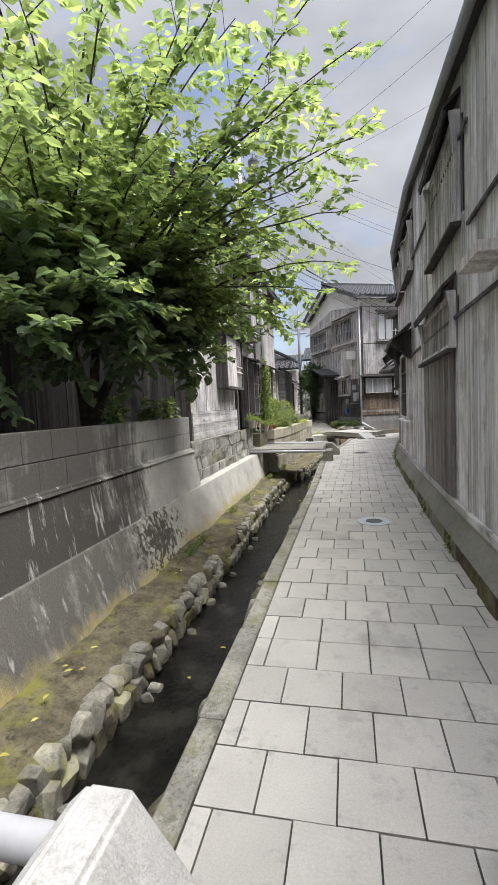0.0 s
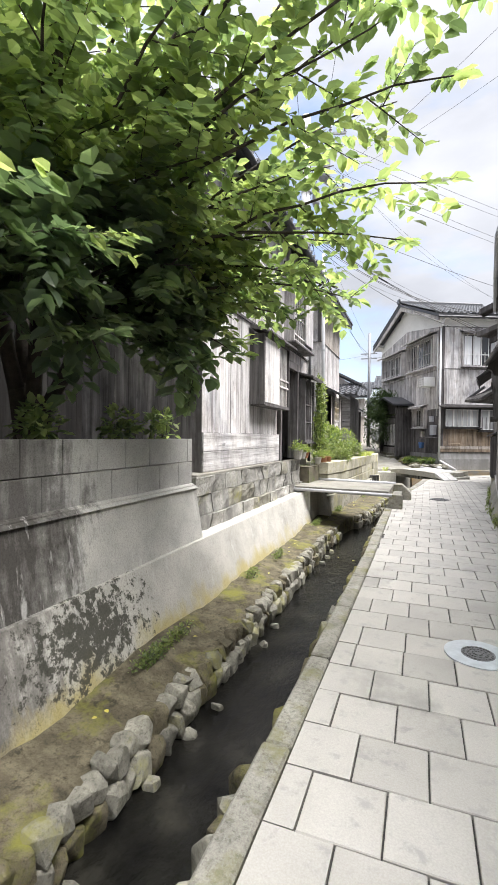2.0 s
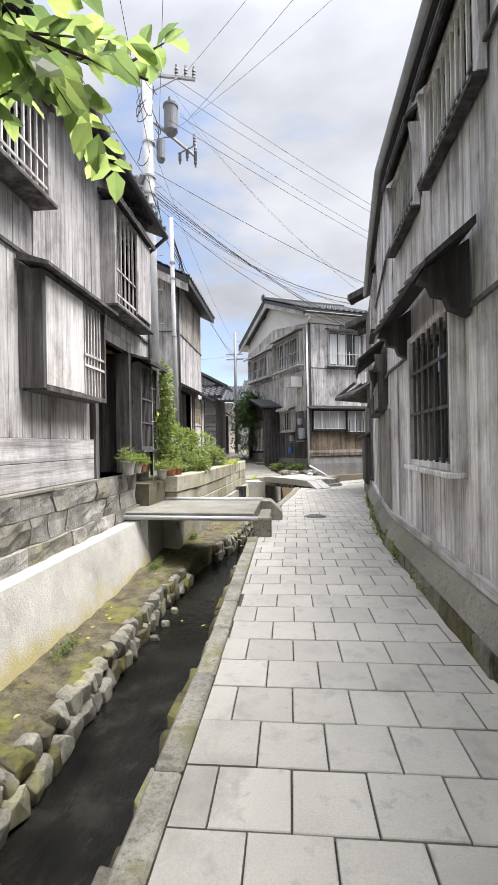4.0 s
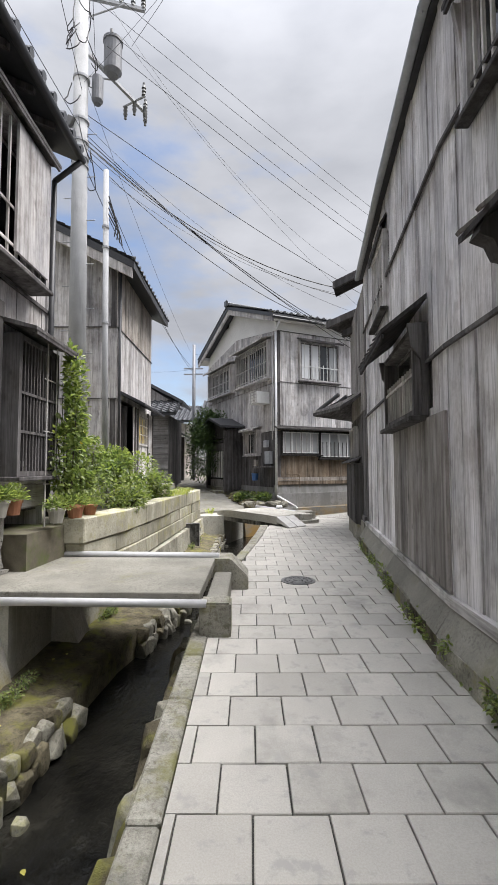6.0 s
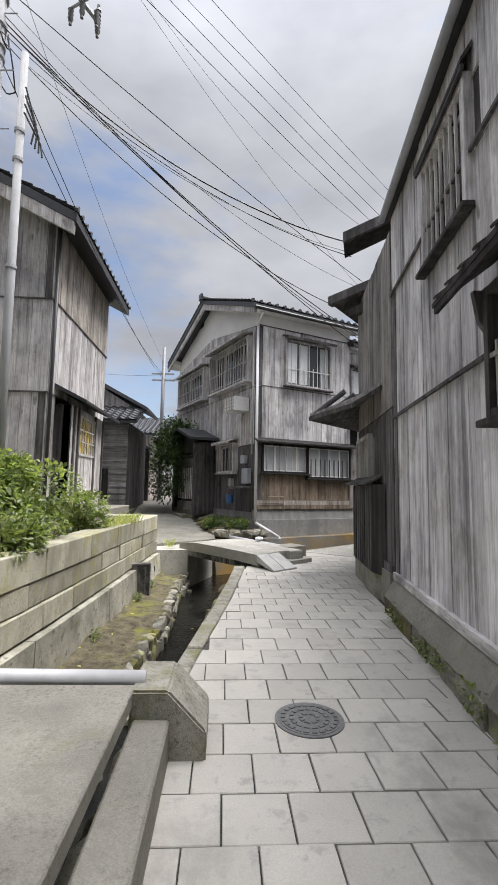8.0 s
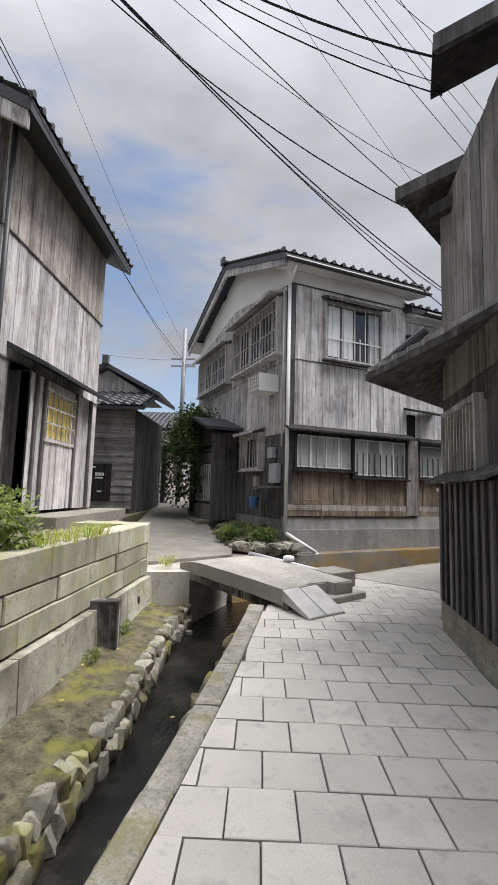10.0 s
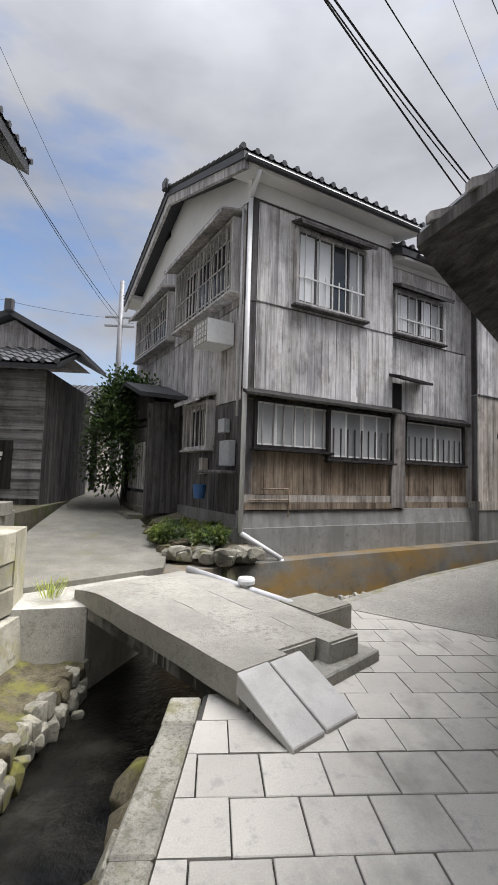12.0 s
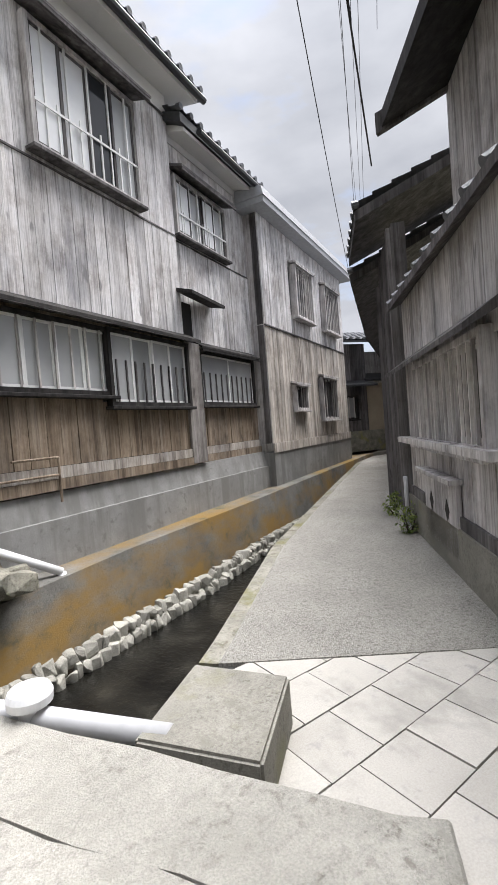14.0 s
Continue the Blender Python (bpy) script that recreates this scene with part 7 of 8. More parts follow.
for q in range(14):
    ang, z = rc.uniform(0, 6.28), rc.uniform(7.3, 11.6)
    bm = B()
    pts, hang = [], rc.uniform(0.35, 1.1)
    for k in range(9):
        u = k / 8
        r_ = 0.19 + 0.16 * math.sin(math.pi * u) * rc.uniform(0.7, 1.1)
        pts.append(Vector((-2.89 + r_ * math.cos(ang + 1.6 * u), 16.95 + r_ * math.sin(ang + 1.6 * u), z - hang * math.sin(math.pi * u * 0.8))))
    sweep(bm, pts, 0.011)
    part("cable_loop", bm, M_CABLE, up, smooth=True)
tp = thing("thin_pole", -2.15, 16.5, 0.7, "thin grey steel pole beside the utility pole", "pole")
bm = B()
rod(bm, (-2.15, 16.5, 0.6), (-2.22, 16.52, 7.1), 0.058, 12, 0.05)
part("tube", bm, M_POLE, tp, smooth=True)
for z in (4.1, 5.55, 5.95):
    bm = B()
    rod(bm, (-2.15 - 0.0108 * (z - 0.6), 16.505, z), (-2.15 - 0.0108 * (z - 0.6), 16.505, z + 0.04), 0.066, 12)
    part("clamp_band", bm, M_METAL, tp)
for q in range(4):
    bm = B()
    p0, p1 = Vector((-2.14, 16.45, 6.55 - 0.12 * q)), Vector((-2.02 + 0.05 * q, 16.44, 5.75 - 0.06 * q))
    m_ = p0.lerp(p1, 0.5) + Vector((0.10, 0, -0.12))
    sweep(bm, [p0, m_, p1], 0.012)
    part("cable_drop", bm, M_CABLE, tp)
fp = thing("utility_pole", -2.38, 31.6, 0.9, "distant utility pole up the path", "utility pole")
bm = B()
rod(bm, (-2.38, 31.6, 0.5), (-2.38, 31.6, 7.9), 0.1, 10, 0.08)
part("shaft", bm, M_DRUM, fp, smooth=True)
for z in (6.3, 6.6):
    one_box("cross_arm", (-2.9, 31.57, z, -1.9, 31.63, z + 0.06), M_METAL, fp)


def wire(p, q, sag, r=0.008, name="overhead_wire"):
    p, q = Vector(p), Vector(q)
    bm = B()
    n = 14
    pts = [p.lerp(q, i / n) - Vector((0, 0, sag * 4 * (i / n) * (1 - i / n))) for i in range(n + 1)]
    d = (q - p).normalized()
    ax = d.cross(Vector((0, 0, 1))).normalized()
    ay_ = ax.cross(d)
    rings = [[bm.verts.new(c + (ax * math.cos(k * 1.2566) + ay_ * math.sin(k * 1.2566)) * r) for k in range(5)] for c in pts]
    for u, v in zip(rings, rings[1:]):
        for k in range(5):
            bm.faces.new((u[k], u[(k + 1) % 5], v[(k + 1) % 5], v[k]))
    return solo(name, bm, M_CABLE, "thin black overhead cable between the poles", "cable", "overhead cables")


for p, q, s, r in (
        ((-2.85, 16.9, 8.0), (2.35, 17.2, 5.05), 0.5, 0.011), ((-2.85, 16.9, 7.9), (2.45, 17.5, 5.0), 0.45, 0.007), ((-2.85, 16.9, 7.8), (2.5, 18.7, 4.7), 0.45, 0.008),
        ((-2.15, 16.5, 6.9), (2.45, 17.4, 5.0), 0.35, 0.004), ((-2.85, 16.9, 8.1), (4.3, 21.5, 4.85), 0.4, 0.010), ((-2.85, 16.9, 8.2), (4.4, 21.6, 4.8), 0.5, 0.007),
        ((-2.85, 16.9, 8.0), (5.36, 22.2, 4.12), 0.3, 0.009), ((-2.2, 16.4, 9.5), (16, 31, 6.8), 0.5, 0.006), ((-1.9, 16.3, 9.5), (16.4, 31, 6.9), 0.55, 0.005), ((-2.4, 16.5, 10.5), (16.2, 31, 8.0), 0.5, 0.005),
        ((-2.0, 16.4, 10.5), (16.6, 31.2, 8.1), 0.55, 0.005), ((-2.85, 16.9, 8.6), (15.7, 31, 6.0), 0.8, 0.008),
        ((-2.85, 17, 7.6), (-2.4, 31.6, 6.6), 0.5, 0.008), ((-2.2, 16.5, 6.6), (-2.3, 31.6, 6.3), 0.45, 0.006), ((-2.85, 17, 9.4), (-2.5, 31.6, 7.4), 0.4, 0.004),
        ((-2.85, 16.9, 9.0), (2.0, -8, 10.0), 0.8, 0.006), ((-2.6, 16.9, 9.6), (4.5, -6, 11.0), 0.8, 0.005), ((-2.85, 16.9, 8.2), (-3.2, -8, 8.5), 0.7, 0.007), ((-2.9, 16.9, 7.9), (-4.2, -6, 7.5), 0.7, 0.007),
        ((-1.9, 16.3, 10.4), (9.0, 4.0, 10.5), 0.5, 0.004), ((-1.7, 16.3, 9.4), (8.5, 3.0, 9.0), 0.6, 0.004),
        ((-2.85, 16.9, 8.4), (2.9, 18.9, 5.2), 0.5, 0.004), ((-2.2, 16.4, 10.4), (2.6, 17.6, 5.6), 0.6, 0.003), ((-1.9, 16.3, 9.6), (5.2, 21.9, 5.3), 0.5, 0.003), ((-2.85, 16.9, 9.2), (6.5, 6.0, 7.2), 0.5, 0.003),
        ((-2.38, 31.6, 6.6), (-6, 26, 5.5), 0.2, 0.005), ((-2.38, 31.6, 6.4), (-0.4, 29.5, 6.2), 0.1, 0.006), ((-2.38, 31.6, 7.4), (1.5, 27.6, 6.4), 0.1, 0.005)):
    wire(p, q, s, r)

# ---------------------------------------------------------------- plants


def leaf(vs, fs, c, d, up, length, width):
    """One folded, pointed leaf."""
    d = d.normalized()
    s = d.cross(up)
    s = s.normalized() if s.length > 1e-4 else d.orthogonal().normalized()
    n = s.cross(d).normalized()
    k = len(vs)
    p = [c, c + d * length * 0.35 + s * width * 0.5 + n * width * 0.14, c + d * length * 0.75 + s * width * 0.36 + n * width * 0.10, c + d * length - n * length * 0.08,
         c + d * length * 0.75 - s * width * 0.36 + n * width * 0.10, c + d * length * 0.35 - s * width * 0.5 + n * width * 0.14, c + d * length * 0.5 - n * width * 0.02]
    vs.extend(p)
    fs.extend([(k, k + 1, k + 6), (k + 1, k + 2, k + 6), (k + 2, k + 3, k + 6), (k + 3, k + 4, k + 6), (k + 4, k + 5, k + 6), (k + 5, k, k + 6)])


def leaf_part(name, vs, fs, material, parent, label=""):
    me = bpy.data.meshes.new(name)
    me.from_pydata([tuple(v) for v in vs], [], fs)
    me.materials.append(material)
    ob = new(name, me)
    WORLD_M[ob] = Matrix.Identity(4)
    attach(ob, parent)
    return tagged(ob, label)


def tube(bm, pts, r0, r1, n=6):
    k = len(pts) - 1
    for i in range(k):
        rod(bm, pts[i], pts[i + 1], r0 + (r1 - r0) * i / k, n, r0 + (r1 - r0) * (i + 1) / k)


def rv(rng):
    return Vector((rng.gauss(0, 1), rng.gauss(0, 1), rng.gauss(0, 1))).normalized()


tree = thing("tree", -2.75, 5.75, 1.0, "broad leafy green tree leaning over the canal", "tree")
rt = random.Random(21)
base = Vector((-2.75, 5.75, 0.95))
tb = B()
stems = []
for top in ((-2.45, 5.55, 2.5), (-2.75, 5.35, 2.7), (-2.35, 6.05, 2.4), (-3.0, 5.9, 2.8)):
    b0 = base + Vector((rt.uniform(-0.12, 0.12), rt.uniform(-0.12, 0.12), 0))
    mid = b0.lerp(Vector(top), 0.5) + Vector((rt.uniform(-0.08, 0.08), rt.uniform(-0.08, 0.08), 0))
    tube(tb, [b0, mid, Vector(top)], 0.085, 0.055, 8)
    stems.append(Vector(top))
part("trunk", tb, M_BARK, tree, "several dark slender stems", True)
tips = [(0.5, 6.4, 3.0), (0.75, 6.1, 3.3), (0.85, 5.7, 3.75), (0.95, 5.4, 4.4), (0.45, 6.6, 4.3), (-0.5, 6.9, 2.55), (-1.15, 6.9, 2.25), (-1.35, 6.5, 2.05), (0.1, 5.2, 5.0), (-0.7, 4.8, 5.3),
        (-1.35, 4.6, 2.6), (-1.5, 3.9, 2.7), (-1.9, 3.5, 2.2), (-1.8, 3.2, 3.4), (-2.2, 2.9, 4.3), (-2.6, 3.8, 5.4), (-0.8, 5.4, 3.4), (-1.1, 4.3, 3.9), (-0.4, 4.9, 4.3), (-1.8, 6.6, 5.3), (0.2, 6.0, 5.3),
        (-3.4, 4.4, 4.8), (-0.2, 6.0, 3.5), (-0.7, 6.4, 3.2), (-2.2, 4.4, 1.95), (-1.7, 5.4, 2.1), (-1.6, 5.5, 5.6), (-1.0, 3.6, 4.9), (-1.9, 2.6, 3.0), (-1.4, 5.0, 4.6), (-2.1, 4.6, 3.4), (-1.9, 4.0, 4.4), (-2.6, 3.0, 2.6), (-1.2, 5.9, 4.4), (-0.3, 5.3, 5.8), (-1.2, 4.0, 6.0), (-2.2, 3.6, 6.0), (0.5, 5.6, 5.0), (-1.1, 5.8, 2.8), (-1.8, 4.8, 2.4), (0.35, 5.5, 4.0), (-2.4, 3.4, 1.9), (-0.1, 6.7, 3.9), (1.15, 5.6, 4.6), (1.0, 5.2, 5.2), (0.7, 4.8, 5.6), (0.12, 7.0, 2.72), (-0.12, 7.15, 2.95), (0.05, 6.85, 3.2), (-2.3, 4.9, 4.9), (-2.6, 4.2, 4.2), (-2.9, 5.2, 5.2), (-2.2, 5.6, 4.2), (0.0, 4.5, 5.6), (-0.6, 4.2, 5.0), (-1.0, 6.9, 2.9), (-1.3, 7.0, 3.3), (-0.3, 6.6, 2.9), (-1.5, 3.2, 4.6), (-1.4, 2.8, 3.8), (-2.0, 2.4, 4.0)]
lb = B()
vs, fs = [], []
vs2, fs2 = [], []
twigs = B()
for tip in tips:
    tip = Vector(tip)
    st_ = min(stems, key=lambda s: (s - tip).length + rt.uniform(0, 0.6))
    ctrl = st_.lerp(tip, 0.45) + Vector((0, 0, 0.35 + 0.1 * (tip - st_).length))
    pts = []
    for i in range(11):
        u = i / 10
        pts.append(st_ * (1 - u) ** 2 + ctrl * 2 * u * (1 - u) + tip * u ** 2 + rv(rt) * 0.02)
    tube(lb, pts, 0.026, 0.005, 5)
    nsub = 23 if tip.x < -1.3 and tip.z > 3.6 else 19 if tip.x > -0.75 else 22
    for k in range(nsub):
        u = 0.16 + 0.84 * (k + rt.random() * 0.8) / nsub
        i = min(9, int(u * 10))
        o = pts[i].lerp(pts[i + 1], u * 10 - i)
        fwd = (pts[i + 1] - pts[i]).normalized()
        side = rv(rt)
        side = (side - fwd * side.dot(fwd)).normalized()
        d = (fwd * 0.7 + side * 0.9 + Vector((0, 0, 0.12))).normalized()
        ln = rt.uniform(0.32, 0.78) * (1.15 - 0.45 * u)
        q = o + d * ln + Vector((0, 0, -0.06 * ln))
        if k % 3 == 0:
            rod(twigs, o, q, 0.006, 4, 0.002)
        m = int(ln / 0.032)
        for j in range(m):
            w = (j + 0.6) / m
            c = o.lerp(q, w)
            sgn = 1 if j % 2 else -1
            lat = d.cross(Vector((0, 0, 1)))
            lat = lat.normalized() if lat.length > 0.1 else side
            ld = (d * 0.55 + lat * sgn * 0.9 + rv(rt) * 0.4 + Vector((0, 0, -0.18))).normalized()
            # large low leaves go to the material tinted for shade
            low = c.x < -1.25 and c.z < 3.3
            L = rt.uniform(0.12, 0.20) if low else rt.uniform(0.085, 0.15)
            leaf(vs2 if low else vs, fs2 if low else fs, c + rv(rt) * 0.015, ld, Vector((0, 0, 1)) + rv(rt) * 0.6, L, L * (0.74 if low else 0.58))
part("branchwork", lb, M_BARK, tree, "dark thin limbs", True, kind="stuff")
part("fine_branchwork", twigs, M_BARK, tree, kind="stuff")
leaf_part("crown", vs, fs, M_LEAF, tree, "dense bright green pointed leaves")
leaf_part("lower_crown", vs2, fs2, M_LEAFB, tree, "large leaves round the stems, coloured blue-green for the crown's shade")


def shrub(name, c, rx, ry, rz, n, material, size, label, category="shrub", seed=1, stems=7, ground=None):
    r = random.Random(seed)
    c = Vector(c)
    g = c.z - rz if ground is None else ground
    t = thing(name, c.x, c.y, g, label, category)
    bm = B()
    ends = []
    for i in range(stems):
        d = rv(r)
        d.z = abs(d.z)
        e = c + Vector((d.x * rx * 0.8, d.y * ry * 0.8, d.z * rz * 0.8 - rz * 0.2))
        p0 = Vector((c.x + d.x * rx * 0.15, c.y + d.y * ry * 0.15, g))
        rod(bm, p0, e, 0.010, 4, 0.004)
        ends.append(e)
    part("stem_mass", bm, M_BARK, t, kind="stuff")
    vs, fs = [], []
    lumps = [(c + Vector((q.x * rx * 0.6, q.y * ry * 0.6, q.z * rz * 0.6)), r.uniform(0.3, 0.62)) for q in (rv(r) for _ in range(11))]
    for i in range(n):
        o, k = r.choice(lumps)
        d = rv(r)
        p = o + Vector((d.x * rx * k, d.y * ry * k, d.z * rz * k)) * r.uniform(0.6, 1.05)
        if p.z < g + 0.02:
            continue
        ld = (d + rv(r) * 0.7 + Vector((0, 0, -0.1))).normalized()
        L = size * r.uniform(0.7, 1.3)
        leaf(vs, fs, p, ld, Vector((0, 0, 1)) + rv(r) * 0.5, L, L * 0.6)
    leaf_part("foliage", vs, fs, material, t)
    return t


M_GRASS = leafy("pale_grass", (0.16, 0.19, 0.05), (0.36, 0.36, 0.12), 0.35)


def tuft(name, c, h, n, material, label, seed=1, spread=0.1):
    r = random.Random(seed)
    t = thing(name, *c, label, "grass tuft")
    vs, fs = [], []
    for i in range(n):
        a = r.uniform(0, 6.28)
        b = Vector(c) + Vector((math.cos(a), math.sin(a), 0)) * spread * r.random()
        d = Vector((math.cos(a) * 0.55, math.sin(a) * 0.55, 1)).normalized()
        L = h * r.uniform(0.6, 1.1)
        e = b + d * L
        tip = e + Vector((math.cos(a), math.sin(a), -0.7)) * L * 0.3
        s = Vector((-math.sin(a), math.cos(a), 0)) * 0.0035
        k = len(vs)
        vs.extend([b - s, b + s, e + s, e - s, tip])
        fs.extend([(k, k + 1, k + 2, k + 3), (k + 3, k + 2, k + 4)])
    leaf_part("foliage", vs, fs, material, t)
    return t


shrub("shrub", (-1.75, 16.3, 1.22), 0.55, 1.0, 0.52, 5200, M_LEAF2, 0.062, "rounded green shrub on the stone terrace", seed=2, ground=0.74)
shrub("shrub", (-1.5, 17.7, 0.98), 0.42, 0.6, 0.34, 2200, M_LEAF2, 0.06, "pale green shrub spilling over the terrace wall", seed=3, ground=0.74)
shrub("shrub", (-1.40, 15.2, 0.98), 0.32, 0.5, 0.36, 1800, M_LEAF2, 0.055, "yellowish green shrub at the terrace edge", seed=4, ground=0.74)
shrub("climbing_vine", (-1.72, 13.75, 1.9), 0.16, 0.42, 1.1, 2000, M_LEAF2, 0.07, "climbing vine with heart leaves on a trellis", "vine", seed=5, ground=0.75)
shrub("climbing_vine", (-1.75, 14.4, 1.35), 0.3, 0.5, 0.6, 1800, M_LEAF2, 0.07, "bushy vine at the house corner", "vine", seed=6, ground=0.75)
trel = thing("trellis", -1.78, 13.8, 0.74, "thin bamboo trellis holding a vine", "trellis")
for i in range(5):
    bm = B()
    rod(bm, (-1.80, 13.3 + i * 0.25, 0.70), (-1.80, 13.3 + i * 0.25, 2.9), 0.009, 5)
    part("cane", bm, W_SLAT, trel)
for z in (1.2, 1.8, 2.4):
    bm = B()
    rod(bm, (-1.81, 13.25, z), (-1.81, 14.35, z), 0.008, 5)
    part("cross_cane", bm, W_SLAT, trel)
for i, (x, y, z, r, h, mt) in enumerate(((-1.78, 11.95, 0.93, 0.11, 0.18, M_POT), (-1.76, 12.28, 0.93, 0.09, 0.13, M_POT), (-1.55, 13.55, 0.78, 0.10, 0.14, M_TERRA), (-1.60, 13.15, 0.78, 0.09, 0.13, M_POT), (-1.74, 12.5, 0.93, 0.08, 0.12, M_TERRA), (-1.5, 13.9, 0.78, 0.09, 0.12, M_TERRA))):
    pt = thing("potted_plant", x, y, z, ("terracotta" if mt is M_TERRA else "pale ceramic") + " pot with a small green plant", "potted plant", "pots on the ledge")
    bm = B()
    rod(bm, (x, y, z + 0.002), (x, y, z + h), r * 0.7, 14, r)
    rod(bm, (x, y, z + h), (x, y, z + h + 0.025), r * 1.1, 14)
    part("pot", bm, mt, pt)
    r2 = random.Random(50 + i)
    vs, fs = [], []
    for k in range(230):
        d = rv(r2)
        d.z = abs(d.z)
        p = Vector((x, y, z + h + 0.02)) + Vector((d.x * r * 1.7, d.y * r * 1.7, d.z * r * 1.9)) * r2.uniform(0.3, 1)
        leaf(vs, fs, p, (d + rv(r2) * 0.5).normalized(), Vector((0, 0, 1)), 0.05, 0.028)
    leaf_part("foliage", vs, fs, M_LEAF2, pt)
for i, (x, y, z, h) in enumerate(((-1.05, 18.3, 0.78, 0.22), (-1.02, 18.7, 0.78, 0.26), (-1.0, 19.0, 0.78, 0.22), (-1.1, 17.9, 0.78, 0.2), (-0.62, 21.15, 0.1, 0.24))):
    tuft("grass_tuft", (x, y, z), h * 0.75, 70, M_GRASS, "pale yellow-green grass tuft on the stone edge", 60 + i, 0.14)
for i, (x, y) in enumerate(((1.80, 6.2), (1.84, 7.6), (1.88, 9.6), (1.90, 10.6), (1.92, 11.2), (1.97, 12.0), (2.12, 13.2), (2.2, 13.7), (2.28, 14.3), (2.36, 14.8), (1.79, 4.6), (2.45, 15.6))):
    shrub("weed", (x - 0.04, y, 0.09), 0.08, 0.22 + 0.1 * (i % 3), 0.11, 240, M_LEAF2, 0.034, "small green weeds at the foot of the wall", "weed", seed=80 + i, stems=3, ground=0.0)
for i, (x, y) in enumerate(((5.55, 22.15), (6.2, 22.8))):
    shrub("weed", (x, y, 0.16), 0.16, 0.16, 0.18, 300, M_LEAF2, 0.04, "green weed clump at the lane's edge", "weed", seed=95 + i, stems=3, ground=0.0)
shrub("evergreen_bush", (-1.15, 27.8, 2.2), 1.2, 1.0, 1.7, 9000, M_LEAFD, 0.095, "tall dark evergreen bush beside the entrance", "bush", seed=8, ground=0.55)
for i, (y, x) in enumerate(((6.9, -1.98), (6.2, -2.0), (5.2, -2.02))):
    shrub("weed", (x - 0.05, y, 1.50), 0.12, 0.3, 0.16, 150, M_LEAF, 0.09, "broad weeds behind the garden wall", "weed", seed=99 + i, stems=4, ground=1.0)

# rock garden and steps before the corner house
rg = thing("rock_garden", 0.4, 24.2, 0.0, "low rock garden bed at the corner house", "rock garden")
bm = B()
hull(bm, [(-0.35, 25.7, -0.2), (0.25, 23.4, -0.2), (1.25, 23.0, -0.2), (1.75, 23.75, -0.2), (0.3, 26.9, -0.2)], [(-0.25, 25.7, 0.45), (0.3, 23.5, 0.12), (1.2, 23.12, 0.06), (1.6, 23.8, 0.28), (0.4, 26.7, 0.60)])
part("bed", bm, M_EARTH, rg)
for i in range(70):
    t = rng.random()
    p = Vector((-0.35, 25.6)).lerp(Vector((0.3, 23.4)), t) if i % 2 else Vector((0.3, 23.4)).lerp(Vector((1.4, 23.05)), t)
    q = p + Vector((rng.uniform(0, 0.6), rng.uniform(0, 0.5))) * (0.0 if i < 24 else 1.0)
    bm = B()
    s = rng.uniform(0.07, 0.19)
    rubble(bm, (q.x, q.y, 0.14 + 0.2 * max(0.0, (q.y - 23.6) / 2.4) + rng.uniform(0, 0.08)), s, s * 0.8, s * 0.7, rng)
    part("rock", bm, M_MOSS if i % 2 else M_STONE, rg)
for i in range(15):
    x, y = rng.uniform(0.1, 1.3), rng.uniform(23.6, 25.4)
    shrub("garden_plant", (x, y, 0.38), 0.25, 0.25, 0.16, 700, M_LEAF2 if i % 3 else M_LEAFD, 0.06, "low green plants among the rocks", "plant", seed=120 + i, stems=3, ground=0.15)
stp = thing("entrance_steps", -0.7, 26.6, 0.3, "worn stone steps to the entrance", "steps")
for i in range(3):
    bm = B()
    M = MC @ pose(-1.45 + 0.34 * i, 3.0, 0)
    bx(bm, 0, 0, -0.3, 0.40, 2.0, 0.36 + 0.15 * i, M)
    soften(bm, 0.02)
    part("step", bm, M_STONE, stp)

# fittings on the corner house
def fit_box(name, c, mt, label, cat, M):
    bm = B()
    bx(bm, *c, M)
    soften(bm, 0.008)
    return solo(name, bm, mt, label, cat)


MS2 = MC @ pose(0, D, 0, 0, 0, -90)
lampb = thing("lamp_box", 0.9, 24.5, 3.6, "white lattice lamp box fixed to the house corner", "lamp")
bm = B()
bx(bm, D - 1.05, -0.55, 3.72, D - 0.45, -0.03, 4.14, MS2)
part("case", bm, M_WHITE, lampb)
for i in range(5):
    board("lattice", MS2, D - 1.05, -0.565, 3.72 + i * 0.1, D - 0.45, -0.551, 3.735 + i * 0.1, W_SLAT, lampb)
for i in range(6):
    board("lattice", MS2, D - 1.05 + i * 0.115, -0.566, 3.72, D - 1.035 + i * 0.115, -0.552, 4.14, W_SLAT, lampb)
fit_box("meter_box", (D - 0.62, -0.16, 1.55, D - 0.25, -0.02, 2.0), M_METAL, "grey electric meter box on the wall", "meter box", MS2)
fit_box("meter_box", (D - 0.75, -0.14, 2.15, D - 0.5, -0.02, 2.4), M_METAL, "small grey switch box on the wall", "meter box", MS2)
fit_box("wall_shelf", (D - 0.95, -0.5, 1.42, D - 0.15, -0.02, 1.47), W_DARK, "dark wooden shelf on the wall", "shelf", MS2)
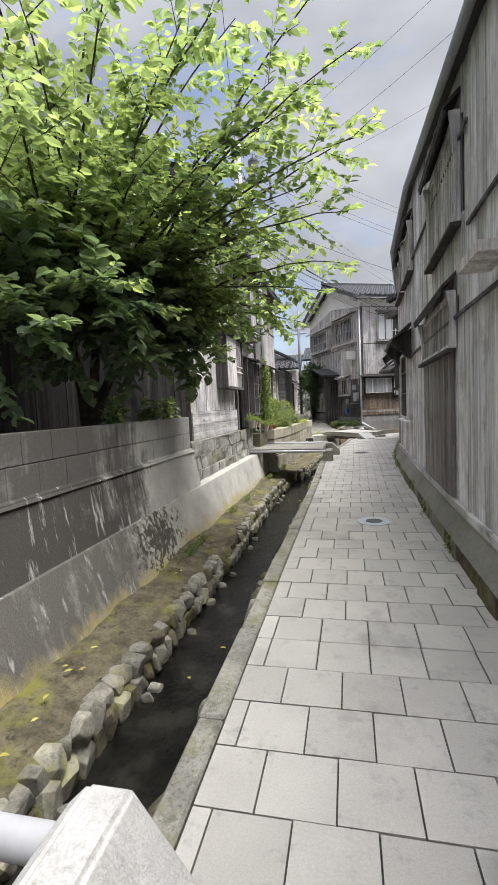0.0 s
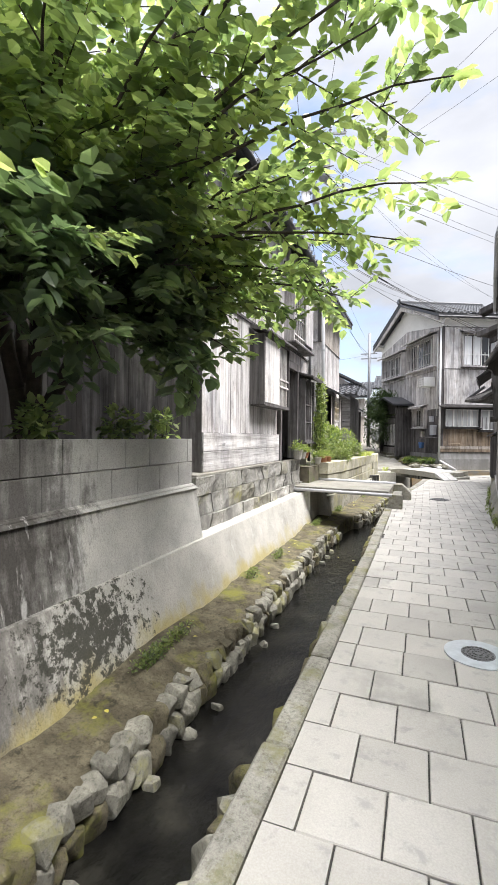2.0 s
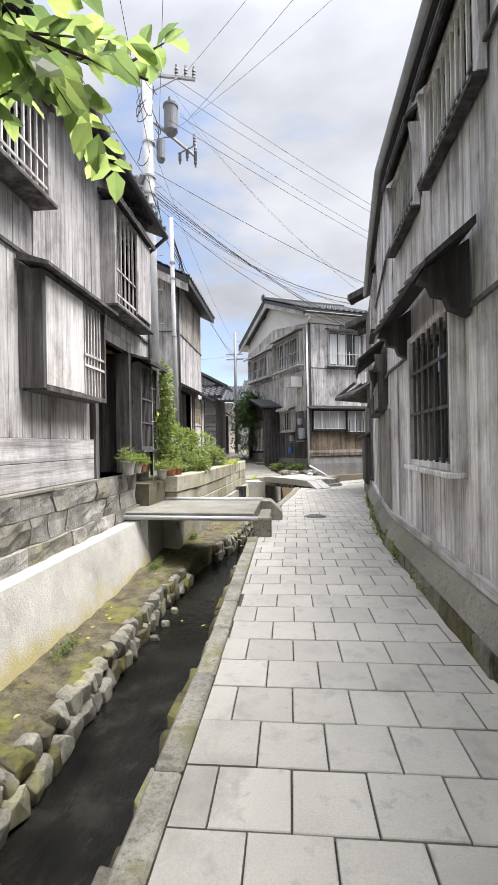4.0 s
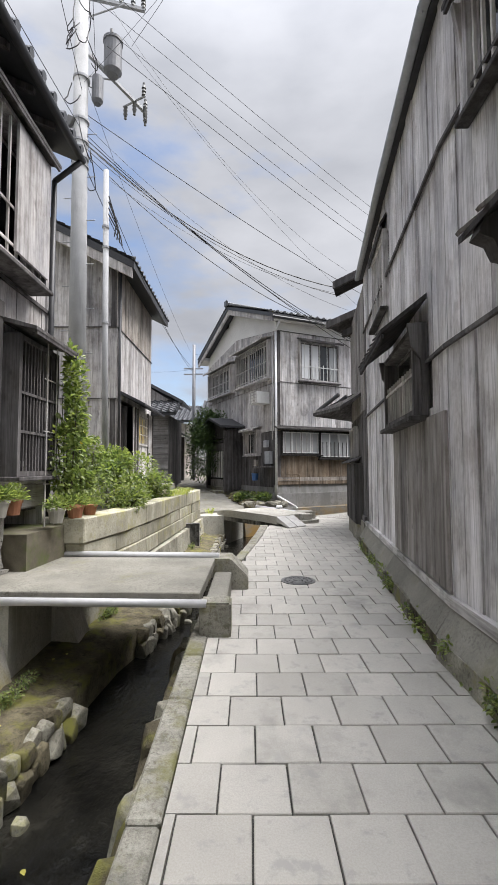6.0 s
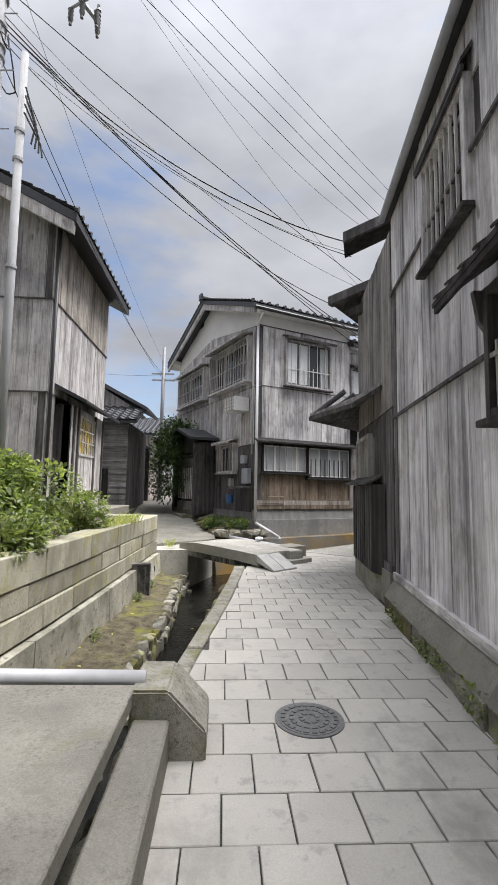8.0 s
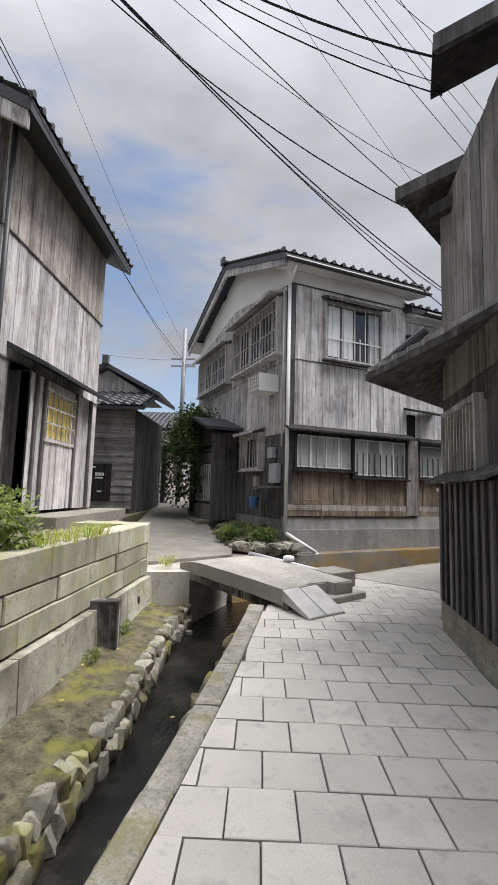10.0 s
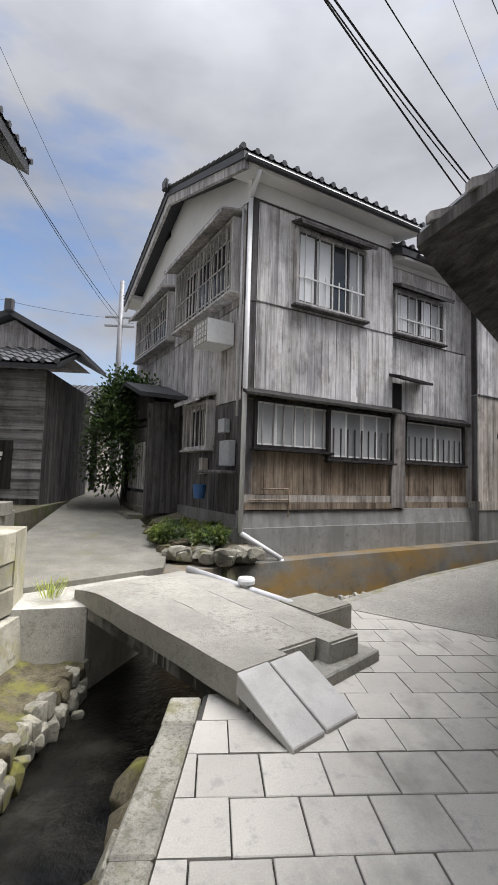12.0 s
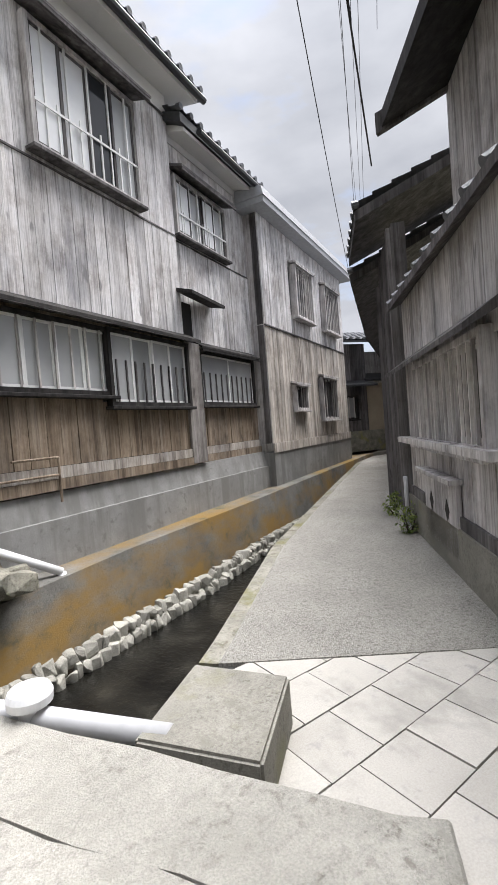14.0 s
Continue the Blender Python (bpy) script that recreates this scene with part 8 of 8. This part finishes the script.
fit_box("letter_box", (D - 1.55, -0.14, 1.40, D - 1.38, -0.02, 1.72), W_TAN, "small wooden letter box by the entrance", "letter box", MS2)
bk = thing("bucket", 0.5, 24.6, 0.9, "blue plastic bucket hung below the shelf", "bucket")
bm = B()
p = MS2 @ Vector((D - 1.15, -0.28, 0.95))
rod(bm, p, p + Vector((0, 0, 0.26)), 0.10, 16, 0.13)
part("body", bm, M_BLUE, bk)
for z, x0, x1 in ((1.18, 0.35, 0.9), (0.99, 0.1, 0.9)):
    bm = B()
    rod(bm, MC @ Vector((x0, -0.06, z)), MC @ Vector((x1, -0.06, z)), 0.014, 6)
    rod(bm, MC @ Vector((x1, -0.06, z)), MC @ Vector((x1, -0.06, z - 0.3)), 0.014, 6)
    solo("water_pipe", bm, W_BROWN, "thin brown water pipe on the boards", "pipe")

# fallen leaves
M_FALLEN = leafy("fallen_leaves", (0.30, 0.24, 0.05), (0.52, 0.46, 0.12), 0.2)
rf = random.Random(77)
fl = thing("fallen_leaves", -1.1, 6, -0.4, "scattered yellow fallen leaves on the mossy ledge and water", "fallen leaves", kind="stuff")
vs, fs = [], []
for i in range(48):
    y = rf.uniform(1.5, 19)
    x, z = (lerp_line(FOOT_L, y) + rf.uniform(0.05, 0.3), -0.37)
    if i % 7 == 0:
        x, z = lerp_line(WATER_L, y) + rf.uniform(0.1, 0.6), WATER_Z + 0.004
    a = rf.uniform(0, 6.28)
    leaf(vs, fs, Vector((x, y, z)), Vector((math.cos(a), math.sin(a), 0.06)), Vector((0, 0, 1)), rf.uniform(0.035, 0.07), 0.03)
leaf_part("leaf_litter", vs, fs, M_FALLEN, fl)
# moss cushions and weeds along the foot of the left walls
for i in range(14):
    y = rf.uniform(2.5, 19.5)
    shrub("weed", (lerp_line(FOOT_L, y) + 0.10, y, -0.36), 0.07, 0.16 + 0.12 * rf.random(), 0.06, 200, M_LEAF2, 0.026, "small green weeds on the mossy ledge", "weed", seed=300 + i, stems=3, ground=-0.44)
